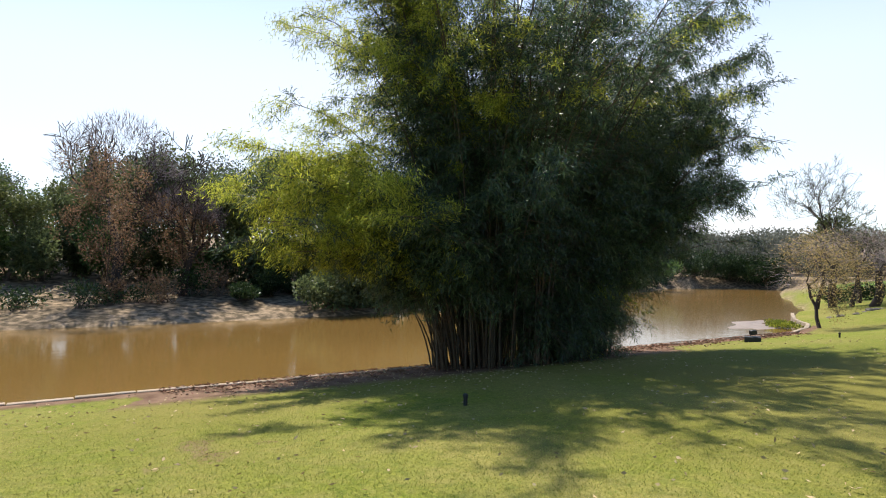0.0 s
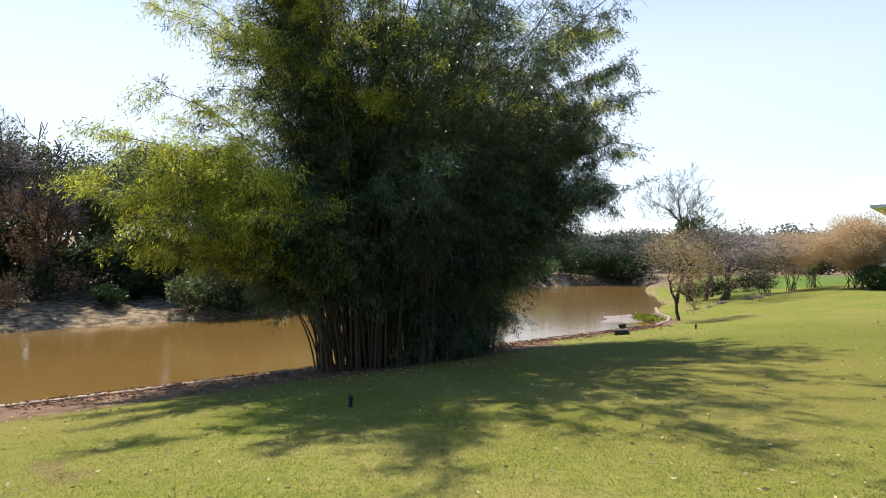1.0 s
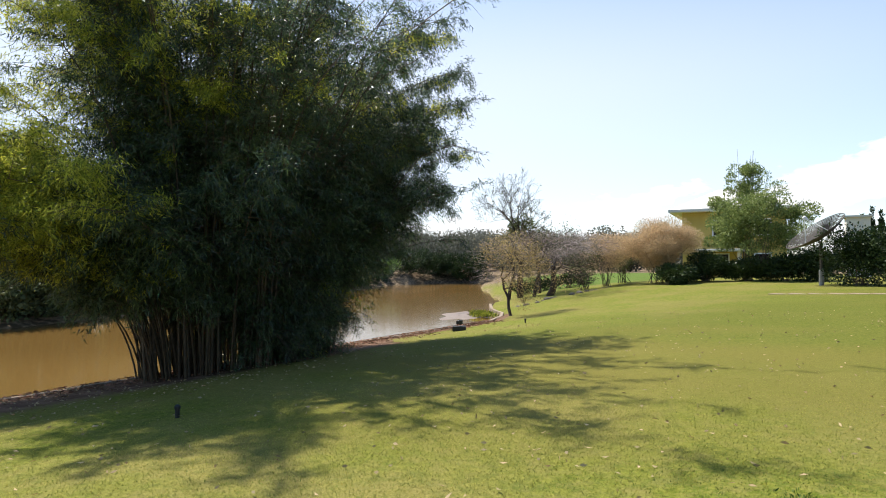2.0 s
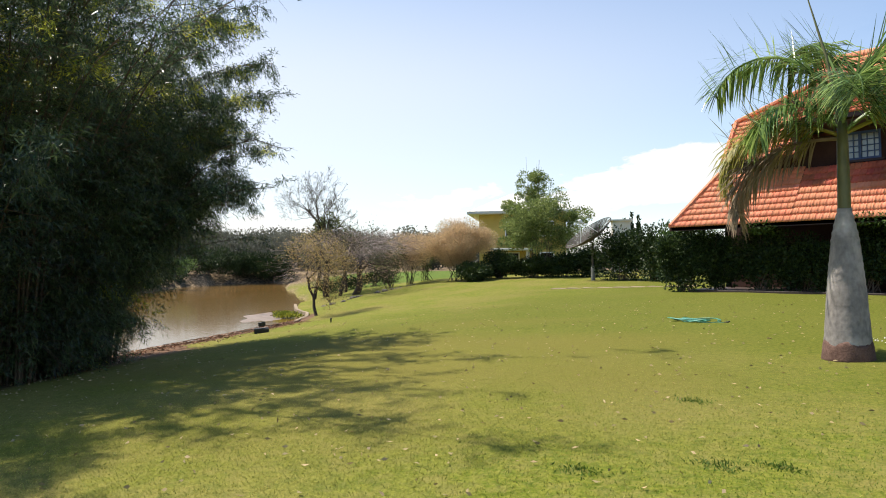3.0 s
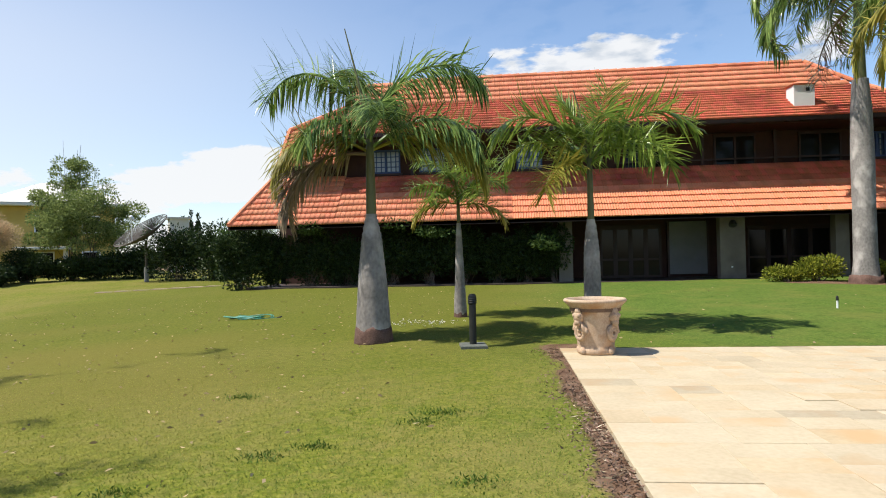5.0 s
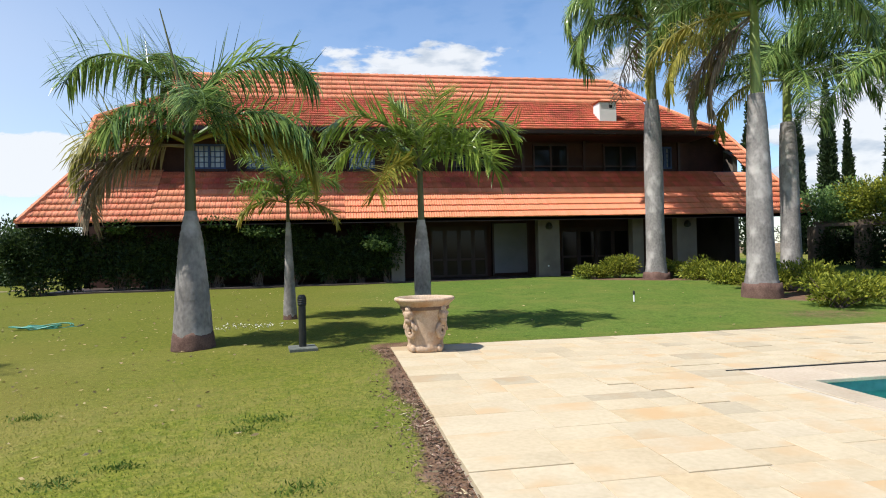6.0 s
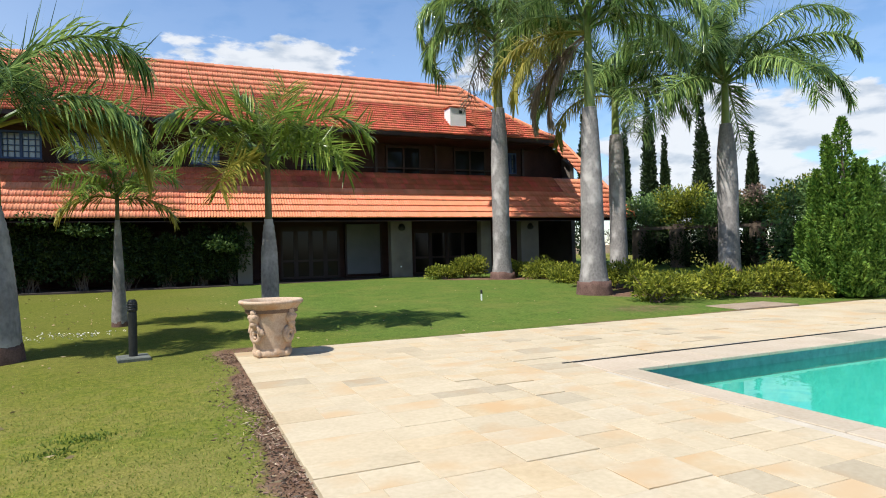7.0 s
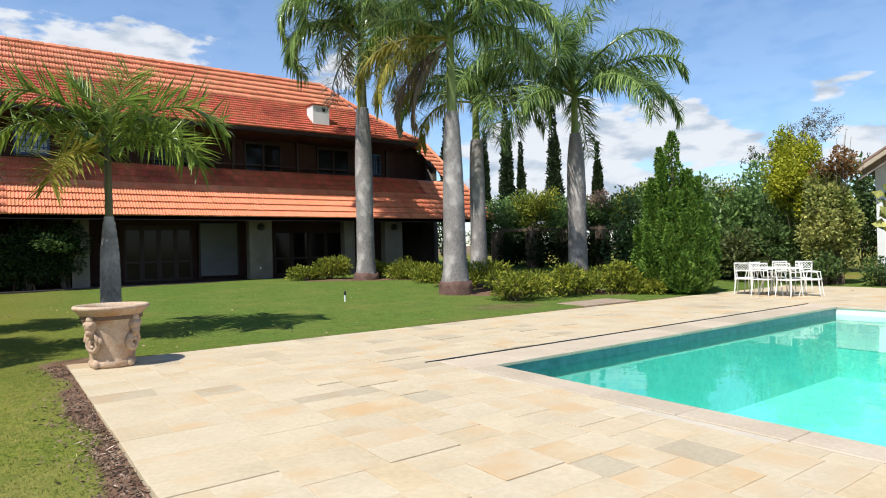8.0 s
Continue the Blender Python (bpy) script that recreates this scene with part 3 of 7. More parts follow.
def build_terrace():
    base = Shape()
    # bedding under the slabs, in four strips round the pool
    px0, px1, py0, py1 = POOL
    x0, x1, y0, y1 = PATIO
    for a in ((x0 + 0.006, px0 - 0.34, y0, y1 - 0.006), (px0 - 0.34, x1, py1 + 0.34, y1 - 0.03), (px1 + 0.34, x1, y0, py1 + 0.34), (px0 - 0.34, px1 + 0.34, y0, py0 - 0.34)):
        base.box(*a, -0.30, -0.005)
    terrace = solid("pavement", base, M_GROUT, "pale yellow sandstone terrace paving round the pool", "pavement", "structure")
    rng = np.random.default_rng(3)
    rest = Shape()
    count = 0
    slabs = []

    def split(x, y, w, h):
        """Cuts a patch of the terrace into slabs of uneven sizes."""
        if w > 1.05 or (w > 0.68 and w >= h and rng.random() < 0.65):
            k = w * rng.uniform(0.36, 0.64)
            split(x, y, k, h)
            split(x + k, y, w - k, h)
        elif h > 0.62 or (h > 0.5 and rng.random() < 0.5):
            k = h * rng.uniform(0.38, 0.62)
            split(x, y, w, k)
            split(x, y + k, w, h - k)
        else:
            slabs.append((x, y, w, h))

    y = y0
    while y < y1 - 0.05:
        h = rng.uniform(1.0, 1.8)
        h = y1 - y if y1 - y - h < 0.7 else h
        x = x0
        while x < x1 - 0.05:
            w = rng.uniform(1.2, 2.6)
            w = x1 - x if x1 - x - w < 0.8 else w
            split(x, y, w, h)
            x += w
        y += h
    for x, y, w, h in slabs:
        # keep the slabs off the coping strip and the pool
        cx0, cx1, cy0, cy1 = px0 - 0.36, px1 + 0.36, py0 - 0.36, 6.95
        if x + w > cx0 and x < cx1 and y + h > cy0 and y < cy1:
            if x < cx0 - 0.12 and y + h / 2 < cy1:
                w = cx0 - x
            elif y + h > cy1 + 0.12 and y < cy1:
                h, y = y + h - cy1 - 0.0, cy1 + 0.0
            elif x + w > cx1 + 0.12 and x < cx1:
                w, x = x + w - cx1, cx1
            else:
                continue
            if w < 0.1 or h < 0.1:
                continue
        vs, fs = paver(w, h, rng)
        near = x < 9.2 and y > 1.2 and math.hypot(x, y) < 11.5
        if near and count < 300:
            part("paver", Shape().add(vs, fs), M_STONE, terrace, m=pose(x, y, 0))
            count += 1
        else:
            rest.add([(p[0] + x, p[1] + y, p[2]) for p in vs], fs)
    part("far_pavers", rest, M_STONE_JOINED, terrace, kind="stuff")
    return terrace


# ---- swimming pool ----
M_POOLT = surface("turquoise_pool_tile", (0.19, 0.64, 0.57), (0.30, 0.76, 0.70), 3, 0.35, 0.05, 12)
M_BAND = surface("dark_waterline_tile", (0.035, 0.14, 0.15), (0.08, 0.24, 0.25), 6, 0.3, 0.1, 14)


def pool_water():
    m = bpy.data.materials.new("turquoise_pool_water")
    m.use_nodes = True
    n, l = m.node_tree.nodes, m.node_tree.links
    n.clear()
    out = n.new("ShaderNodeOutputMaterial")
    co = n.new("ShaderNodeTexCoord")
    t = n.new("ShaderNodeTexNoise")
    t.inputs["Scale"].default_value = 1.6
    t.inputs["Detail"].default_value = 2
    l.new(co.outputs["Object"], t.inputs["Vector"])
    bp = n.new("ShaderNodeBump")
    bp.inputs["Strength"].default_value = 0.12
    bp.inputs["Distance"].default_value = 0.05
    l.new(t.outputs[0], bp.inputs["Height"])
    g = n.new("ShaderNodeBsdfGlossy")
    g.inputs["Roughness"].default_value = 0.02
    l.new(bp.outputs[0], g.inputs["Normal"])
    tr = n.new("ShaderNodeBsdfTransparent")
    tr.inputs["Color"].default_value = (0.72, 0.97, 0.92, 1)
    fr = n.new("ShaderNodeFresnel")
    fr.inputs["IOR"].default_value = 1.33
    l.new(bp.outputs[0], fr.inputs["Normal"])
    ms = n.new("ShaderNodeMixShader")
    l.new(fr.outputs[0], ms.inputs[0])
    l.new(tr.outputs[0], ms.inputs[1])
    l.new(g.outputs[0], ms.inputs[2])
    l.new(ms.outputs[0], out.inputs["Surface"])
    return m


def build_pool():
    x0, x1, y0, y1 = POOL
    pool = thing("swimming_pool", (x0 + x1) / 2, (y0 + y1) / 2, 0, "rectangular swimming pool with turquoise water and sandstone coping", "swimming pool")
    inv = Matrix.Translation((-(x0 + x1) / 2, -(y0 + y1) / 2, 0))
    wz, deep = -0.17, -1.55
    shell = Shape()
    shell.box(x0, x1, y0, y1, deep - 0.1, deep)
    for a in ((x0 - 0.2, x0, y0 - 0.2, y1 + 0.2), (x1, x1 + 0.2, y0 - 0.2, y1 + 0.2), (x0, x1, y0 - 0.2, y0), (x0, x1, y1, y1 + 0.2)):
        shell.box(*a, deep - 0.1, -0.32)
    part("basin", shell, M_POOLT, pool, m=inv)
    band = Shape()
    for a in ((x0 - 0.2, x0 - 0.002, y0 - 0.2, y1 + 0.2), (x1 + 0.002, x1 + 0.2, y0 - 0.2, y1 + 0.2), (x0, x1, y0 - 0.2, y0 - 0.002), (x0, x1, y1 + 0.002, y1 + 0.2)):
        band.box(*a, -0.32, -0.045)
    part("waterline_band", band, M_BAND, pool, m=inv, label="dark teal waterline tiles")
    # White on this wall alone also paints in the sun on it.
    part("end_wall", Shape().box(x1 - 0.012, x1 + 0.001, y0, y1 - 0.002, -0.9, -0.046), M_WHITE, pool, m=inv, label="white tiled end wall, its white also standing for sun")
    w = Shape().add([(x0, y0, wz), (x1, y0, wz), (x1, y1, wz), (x0, y1, wz)], [(0, 1, 2, 3)])
    part("pool_water", w, pool_water(), pool, m=inv)
    # coping slabs, overhanging the edge a little
    rng = np.random.default_rng(8)

    def run(ax, ay, bx, by, wide, side):
        length = math.hypot(bx - ax, by - ay)
        n = round(length / 0.9)
        for k in range(n):
            s = Shape().box(k * length / n + 0.004, (k + 1) * length / n - 0.004, min(0, side * wide), max(0, side * wide), -0.045, 0.004 + rng.normal() * 0.001, 0.008)
            part("coping_slab", s, M_COPE, pool, m=inv @ pose(ax, ay, 0, 0, 0, math.degrees(math.atan2(by - ay, bx - ax))))

    run(x0 - 0.33, y1 - 0.03, x1 + 0.33, y1 - 0.03, 0.69, 1)
    run(x0 - 0.33, y0, x0 - 0.33, y1 - 0.03, 0.36, -1)
    run(x1 - 0.03, y0, x1 - 0.03, y1 - 0.03, 0.36, -1)
    slot = Shape().box(4.53, x1 + 0.3, 6.892, 6.918, -0.03, 0.0085)
    part("drain_slot", slot, M_DARKM, pool, m=inv, label="dark slot drain")
    # a box cover, ajar, on the deck beside the pool
    return pool


build_pool()


# ---- house ----
X0, X1 = -11.2, 20.93
EAVE_Y, EAVE_Z = 24.36, 2.94
SLOPE = 0.9


def tile_data(w=0.205, gauge=0.38):
    """An interlocking clay tile: two flutes and a thick nib edge, laid along +y of its own frame."""
    s = Shape()
    xs = [0, 0.16, 0.34, 0.5, 0.66, 0.84, 1.0]
    hs = [0.034, 0.006, 0.006, 0.032, 0.006, 0.006, 0.034]
    n = len(xs)
    over = 0.04
    vs = [(x * w, -over, h + 0.058) for x, h in zip(xs, hs)] + [(x * w, gauge, h) for x, h in zip(xs, hs)] + [(x * w, -over + 0.012, h - 0.006) for x, h in zip(xs, hs)]
    fs = [(i, i + 1, n + i + 1, n + i) for i in range(n - 1)] + [(2 * n + i, 2 * n + i + 1, i + 1, i) for i in range(n - 1)]
    s.add(vs, fs)
    return s


def roof_tiles(xa, xb, low, high, tile_w, gauge, keep=None):
    """Frames of the tiles on a plane that rises from low (y, z) to high (y, z), between xa and xb."""
    dy, dz = high[0] - low[0], high[1] - low[1]
    length = math.hypot(dy, dz)
    rows = max(1, round(length / gauge))
    g = length / rows
    cols = round((xb - xa) / tile_w)
    tilt = math.degrees(math.atan2(dz, dy))
    for r in range(rows):
        for c in range(cols):
            x = xa + (xb - xa) * c / cols
            y, z = low[0] + dy * r / rows, low[1] + dz * r / rows
            if keep is None or keep(x + tile_w / 2, y + dy / rows / 2):
                yield r, c, rows, g, pose(x, y, z, tilt, 0, 0)


def joined_tiles(frames, material, name, parent, label="", w=0.205):
    rng = np.random.default_rng(4)
    one = tile_data(w)
    base, faces = np.array(one.v), np.array(one.f)
    vs, fs = [], []
    for k, (m, g) in enumerate(frames):
        p = base.copy()
        p[:, 1] = np.where(p[:, 1] > 0, g, p[:, 1])
        p[:, 2] += rng.normal() * 0.003
        mm = np.array(m)
        vs.append(p @ mm[:3, :3].T + mm[:3, 3])
        fs.append(faces + k * len(base))
    return part(name, quads(name, np.concatenate(vs), np.concatenate(fs), material), material, parent, label, kind="stuff")


def build_house():
    house = thing("house", 4.5, 26, 0.3, "long two-storey house with orange clay tile roofs and shaded veranda", "house")
    inv = Matrix.Translation((-4.5, -26, -0.3))
    FZ = 0.42
    UP_EAVE, UP_BREAK, RIDGE = (24.95, 6.64), (27.3, 8.33), (28.75, 9.76)
    WALL_Y = 26.75
    WALL_Z = EAVE_Z + SLOPE * (WALL_Y - EAVE_Y)

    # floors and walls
    part("veranda_floor", Shape().box(-10.6, 20.2, 24.75, 28.4, 0.05, FZ, 0.01), M_FLOOR, house, m=inv, label="veranda floor coloured dark for the shade on it")
    back = Shape()
    back.box(-10.4, 20.0, 36.6, 36.9, 0.0, 5.4)
    part("rear_wall", back, M_WALL, house, m=inv)
    for x in (-10.4, 19.75):
        ends = Shape().add([(x, 28.2, 0.0), (x, 36.6, 0.0), (x, 36.6, 5.2), (x, 29.9, 7.0), (x, 28.2, 6.0), (x + 0.25, 28.2, 0.0), (x + 0.25, 36.6, 0.0), (x + 0.25, 36.6, 5.2), (x + 0.25, 29.9, 7.0), (x + 0.25, 28.2, 6.0)],
                           [(0, 1, 2, 3, 4), (9, 8, 7, 6, 5), (0, 5, 6, 1), (1, 6, 7, 2), (2, 7, 8, 3), (3, 8, 9, 4), (4, 9, 5, 0)])
        part("gable_wall", ends, M_WALL, house, m=inv)
    # ground-floor front wall behind the veranda, with openings left between its pieces
    top = 4.4
    openings = [(4.3, 6.95, FZ, 2.75), (10.6, 14.1, FZ, 2.6), (-0.6, 2.2, FZ, 2.6)]
    edge = -10.4
    for a, b, z0, z1 in sorted(openings):
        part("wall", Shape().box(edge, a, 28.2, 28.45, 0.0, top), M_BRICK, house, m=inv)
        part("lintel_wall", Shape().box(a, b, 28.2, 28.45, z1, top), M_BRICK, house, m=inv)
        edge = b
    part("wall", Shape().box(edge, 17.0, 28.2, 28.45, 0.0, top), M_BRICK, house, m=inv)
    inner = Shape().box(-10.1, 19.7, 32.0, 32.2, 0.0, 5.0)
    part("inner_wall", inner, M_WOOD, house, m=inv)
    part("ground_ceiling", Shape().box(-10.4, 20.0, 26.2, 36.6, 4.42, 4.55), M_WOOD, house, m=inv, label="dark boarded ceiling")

    # tall timber glazed doors in the openings
    def glazed(a, b, z0, z1, leaves, y=28.22):
        d = part("glazed_door", Shape().box(a, b, y + 0.02, y + 0.1, z1 - 0.1, z1), M_WOOD, house, m=inv, label="dark timber glazed door")
        w = (b - a) / leaves
        for k in range(leaves):
            x0, x1 = a + k * w, a + (k + 1) * w
            part("stile", Shape().box(x0, x0 + 0.09, y, y + 0.06, z0, z1 - 0.1), M_WOOD, d)
            part("stile", Shape().box(x1 - 0.09, x1, y, y + 0.06, z0, z1 - 0.1), M_WOOD, d)
            for zz in (z0, z0 + 0.75, z1 - 0.2):
                part("door_rail", Shape().box(x0 + 0.09, x1 - 0.09, y + 0.005, y + 0.055, zz, zz + 0.1), M_WOOD, d)
            part("pane", Shape().box(x0 + 0.09, x1 - 0.09, y + 0.025, y + 0.032, z0 + 0.1, z1 - 0.2), M_GLASS, d)

    glazed(4.3, 6.95, FZ, 2.75, 4)
    glazed(10.6, 14.1, FZ, 2.6, 4)
    glazed(-0.6, 2.2, FZ, 2.6, 4)
    # white panel door, standing forward of the wall
    wd = part("door", Shape().box(7.25, 8.85, 28.06, 28.16, FZ + 0.12, 2.85, 0.01), M_DOORW, house, m=inv, label="plain white door panel")
    part("door_jamb", Shape().box(7.16, 7.25, 28.03, 28.19, FZ, 2.9), M_WOOD, wd)
    part("door_jamb", Shape().box(8.85, 8.94, 28.03, 28.19, FZ, 2.9), M_WOOD, wd)
    # columns
    for x, w in ((2.2, 0.55), (8.45, 0.95), (12.75, 0.5), (14.85, 0.95), (18.9, 0.5)):
        c = part("column", Shape().box(x, x + w, 25.25, 25.65, 0.1, 3.0, 0.02), M_WALL, house, m=inv)
        if w > 0.9:
            part("wall_lamp", Shape().lathe([(0.05, 2.42), (0.13, 2.46), (0.16, 2.55), (0.10, 2.68), (0.04, 2.72)], 10, (x + w / 2, 25.2)), M_DARKM, c, "dark wall lantern")
            part("socket_plate", Shape().box(x + 0.4, x + 0.46, 25.235, 25.252, 0.85, 0.91), M_WHITE, c)
    # beam under the eave and rafters' fascia
    part("eave_beam", Shape().box(X0 + 0.3, X1 - 0.5, 25.25, 25.6, 2.86, 3.1), M_WOOD, house, m=inv)
    part("fascia", Shape().box(X0 + 0.02, X1 - 0.02, EAVE_Y + 0.0, EAVE_Y + 0.05, EAVE_Z - 0.16, EAVE_Z - 0.01), M_WOOD, house, m=inv, label="dark timber fascia")

    # roof slabs under the tiles
    def slab(name, xa, xb, low, high, material=M_WOOD, thick=0.12, top=None):
        s = Shape()
        (ya, za), (yb, zb) = low, high
        vs = [(xa, ya, za - 0.01), (xb, ya, za - 0.01), ((top or (xa, xb))[1], yb, zb - 0.01), ((top or (xa, xb))[0], yb, zb - 0.01)]
        s.add(vs + [(x, y, z - thick) for x, y, z in vs], [(0, 1, 2, 3), (7, 6, 5, 4), (0, 4, 5, 1), (1, 5, 6, 2), (2, 6, 7, 3), (3, 7, 4, 0)])
        return part(name, s, material, house, m=inv)

    XL, XR = -6.8, 16.7
    high_end = (29.6, EAVE_Z + SLOPE * (29.6 - EAVE_Y))
    left_low, left_mid, left_high = (26.85, EAVE_Z + SLOPE * (26.85 - EAVE_Y)), (25.6, 5.52), (28.4, 7.6)
    low = (EAVE_Y, EAVE_Z)
    lower = slab("lower_roof", XL, 17.6, low, (WALL_Y, WALL_Z))
    slab("end_roof", X0 + 0.1, XL, low, left_low, top=(X0 + 1.15, XL))
    slab("end_roof", -9.4, XL, left_mid, left_high, top=(-9.8, XL))
    slab("end_roof", 17.6, X1 - 0.35, low, (WALL_Y, WALL_Z))
    slab("end_roof", 19.62, X1 - 0.95, (WALL_Y, WALL_Z), high_end)
    upper = slab("upper_roof", XL, XR - 0.05, UP_EAVE, UP_BREAK, thick=0.16, top=(XL, XR - 2.1))
    slab("upper_roof", XL, XR - 2.1, UP_BREAK, RIDGE, top=(XL, 13.35))
    # rear slope closes the house
    s = Shape().add([(X0 + 0.05, RIDGE[0], RIDGE[1] - 0.02), (X1 - 0.9, RIDGE[0] + 0.6, RIDGE[1] - 4.0), (X1 - 0.6, 38, 3.0), (X0 + 0.05, 38, 3.0), (13.4, RIDGE[0], RIDGE[1] - 0.02), (-4.0, RIDGE[0], RIDGE[1] - 0.02), (X0 + 1.1, RIDGE[0], RIDGE[1] - 2.4)],
                    [(5, 3, 2, 4), (4, 2, 1), (6, 3, 5)])
    part("rear_roof", s, M_TILE, house, m=inv)
    # half-hips at both ends, between the end strips and the ridge
    s = Shape()
    top_l = (-4.0, RIDGE[0], RIDGE[1])
    s.add([(X0 + 1.1, left_high[0], left_high[1]), (XL, left_high[0], left_high[1] + 0.05), (XL, UP_BREAK[0] + 0.5, UP_BREAK[1] + 0.5), top_l, (X0 + 1.1, 31.5, 5.4)], [(0, 1, 2, 3), (0, 3, 4)])
    part("half_hip", s, M_TILE, house, m=inv)
    s = Shape()
    s.add([(X1 - 0.95, high_end[0], high_end[1]), (XR, UP_EAVE[0], UP_EAVE[1] + 0.02), (13.6, 29.3, 9.15), (X1 - 0.95, 32.0, 5.0), (19.3, 28.7, 6.9)], [(0, 2, 3), (0, 4, 2), (4, 1, 2)])
    part("half_hip", s, M_TILE, house, m=inv)

    # tiles
    rngt = np.random.default_rng(9)
    single = tile_data()
    count = 0
    frames, old = [], []
    near_mesh = None
    for r, c, rows, g, m in roof_tiles(XL, 17.6, low, (WALL_Y, WALL_Z), 0.205, 0.385):
        x = m.translation.x
        if r < 4 and 0.3 < x < 15.6 and count < 300:
            if near_mesh is None:
                for i, v in enumerate(single.v):
                    if v[1] > 0:
                        single.v[i] = (v[0], g, v[2])
                near_mesh = single.data("tile", M_TILE_OWN)
            part("tile", near_mesh, M_TILE_OWN, lower, m=m @ Matrix.Translation((0, 0, rngt.normal() * 0.003)))
            count += 1
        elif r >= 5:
            # Red tile on these rows puts the upper eave's shadow into the colour.
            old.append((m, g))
        else:
            frames.append((m, g))
    joined_tiles(old, M_TILE_RED, "roof_tiles", lower, "weathered dark red clay tiles, on the lower roof standing for eave shade")
    left_keep = lambda x, y: x > X0 + 0.42 * (y - EAVE_Y)
    mid_keep = lambda x, y: x > -9.46 - 0.15 * (y - 25.6)
    right_keep = lambda x, y: x < X1 - 0.16 * (y - EAVE_Y) and (y < WALL_Y or x > 19.7 - 0.2 * (y - 26.4))
    for xa, xb, lo, hi, keep in ((X0, XL, low, left_low, left_keep), (-9.9, XL, left_mid, left_high, mid_keep), (17.6, X1, low, high_end, right_keep)):
        for r, c, rows, g, m in roof_tiles(xa, xb, lo, hi, 0.205, 0.385, keep):
            frames.append((m, g))
    joined_tiles(frames, M_TILE, "roof_tiles", lower)
    hip_r = lambda x, y: x < XR - (y - UP_EAVE[0]) * (XR - 13.4) / (RIDGE[0] - UP_EAVE[0])
    frames = [(m, g) for r, c, rows, g, m in roof_tiles(XL, XR + 0.05, UP_EAVE, UP_BREAK, 0.17, 0.25, hip_r)]
    joined_tiles(frames, M_TILE_RED, "roof_tiles", upper, "weathered dark red clay tiles, on the lower roof standing for eave shade", 0.17)
    frames = [(m, g) for r, c, rows, g, m in roof_tiles(XL, XR + 0.05, UP_BREAK, RIDGE, 0.205, 0.44, hip_r)]
    joined_tiles(frames, M_TILE, "roof_tiles", upper)
    ridge = Shape()
    for k in range(43):
        xa = -3.9 + k * 0.4
        ridge.tube([(xa, RIDGE[0] + 0.02, RIDGE[1] + 0.03), (xa + 0.42, RIDGE[0] + 0.02, RIDGE[1] + 0.045)], [0.11, 0.125], 8)
    part("ridge_tiles", ridge, M_TILE, upper, kind="stuff")
    verge = Shape()
    def run(a, b, n):
        a, b = Vector(a), Vector(b)
        for i in range(n):
            p, q = a.lerp(b, i / n), a.lerp(b, min(1, (i + 1.1) / n))
            verge.tube([p + Vector((0, 0, 0.05)), q + Vector((0, 0, 0.07))], [0.105, 0.085], 7)
    run((X1 - 0.05, EAVE_Y, EAVE_Z), (X1 - 0.05 - 0.16 * (high_end[0] - EAVE_Y), high_end[0], high_end[1]), 18)
    run((X1 - 0.8, high_end[0], high_end[1]), (13.6, 29.3, 9.12), 17)
    run((XR, UP_EAVE[0], UP_EAVE[1]), (XR - 1.8, UP_BREAK[0], UP_BREAK[1]), 9)
    run((XR - 1.8, UP_BREAK[0], UP_BREAK[1]), (13.4, RIDGE[0], RIDGE[1]), 7)
    run((X0 + 0.05, EAVE_Y, EAVE_Z), (X0 + 0.05 + 0.42 * (left_low[0] - EAVE_Y), left_low[0], left_low[1]), 10)
    run((-9.46, left_mid[0], left_mid[1]), (-9.88, left_high[0], left_high[1]), 9)
    run((-9.88, left_high[0], left_high[1]), (-4.0, RIDGE[0], RIDGE[1]), 17)
    part("verge_tiles", verge, M_TILE, lower, kind="stuff")

    # upper storey: recessed brick wall, windows, balcony
    up = Shape()
    wins = [(-5.75, -4.45), (-3.6, -2.5), (0.65, 1.75), (15.05, 15.75)]
    xs = [-9.2]
    for a, b in wins:
        up.box(xs[-1], a, WALL_Y + 0.35, WALL_Y + 0.6, WALL_Z - 0.6, 7.0 if xs[-1] > -9 else 6.3)
        up.box(a, b, WALL_Y + 0.35, WALL_Y + 0.6, WALL_Z - 0.6, 5.25)
        up.box(a, b, WALL_Y + 0.35, WALL_Y + 0.6, 6.3, 7.0)
        xs.append(b)
    up.box(16.6, 19.2, 28.98, 29.2, 3.9, 7.45)
    up.box(19.2, 20.2, 28.98, 29.2, 3.9, 6.95)
    up.box(xs[-1], 16.6, WALL_Y + 0.35, WALL_Y + 0.6, WALL_Z - 0.6, 7.0)
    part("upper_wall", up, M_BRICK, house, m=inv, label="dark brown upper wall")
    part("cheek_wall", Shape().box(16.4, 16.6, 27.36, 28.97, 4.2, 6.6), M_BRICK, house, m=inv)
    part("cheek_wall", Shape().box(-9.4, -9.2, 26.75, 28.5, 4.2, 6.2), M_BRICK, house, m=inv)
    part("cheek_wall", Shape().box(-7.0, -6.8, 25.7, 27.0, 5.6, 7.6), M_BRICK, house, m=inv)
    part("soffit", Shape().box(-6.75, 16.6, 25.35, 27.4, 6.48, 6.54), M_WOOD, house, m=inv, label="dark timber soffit")
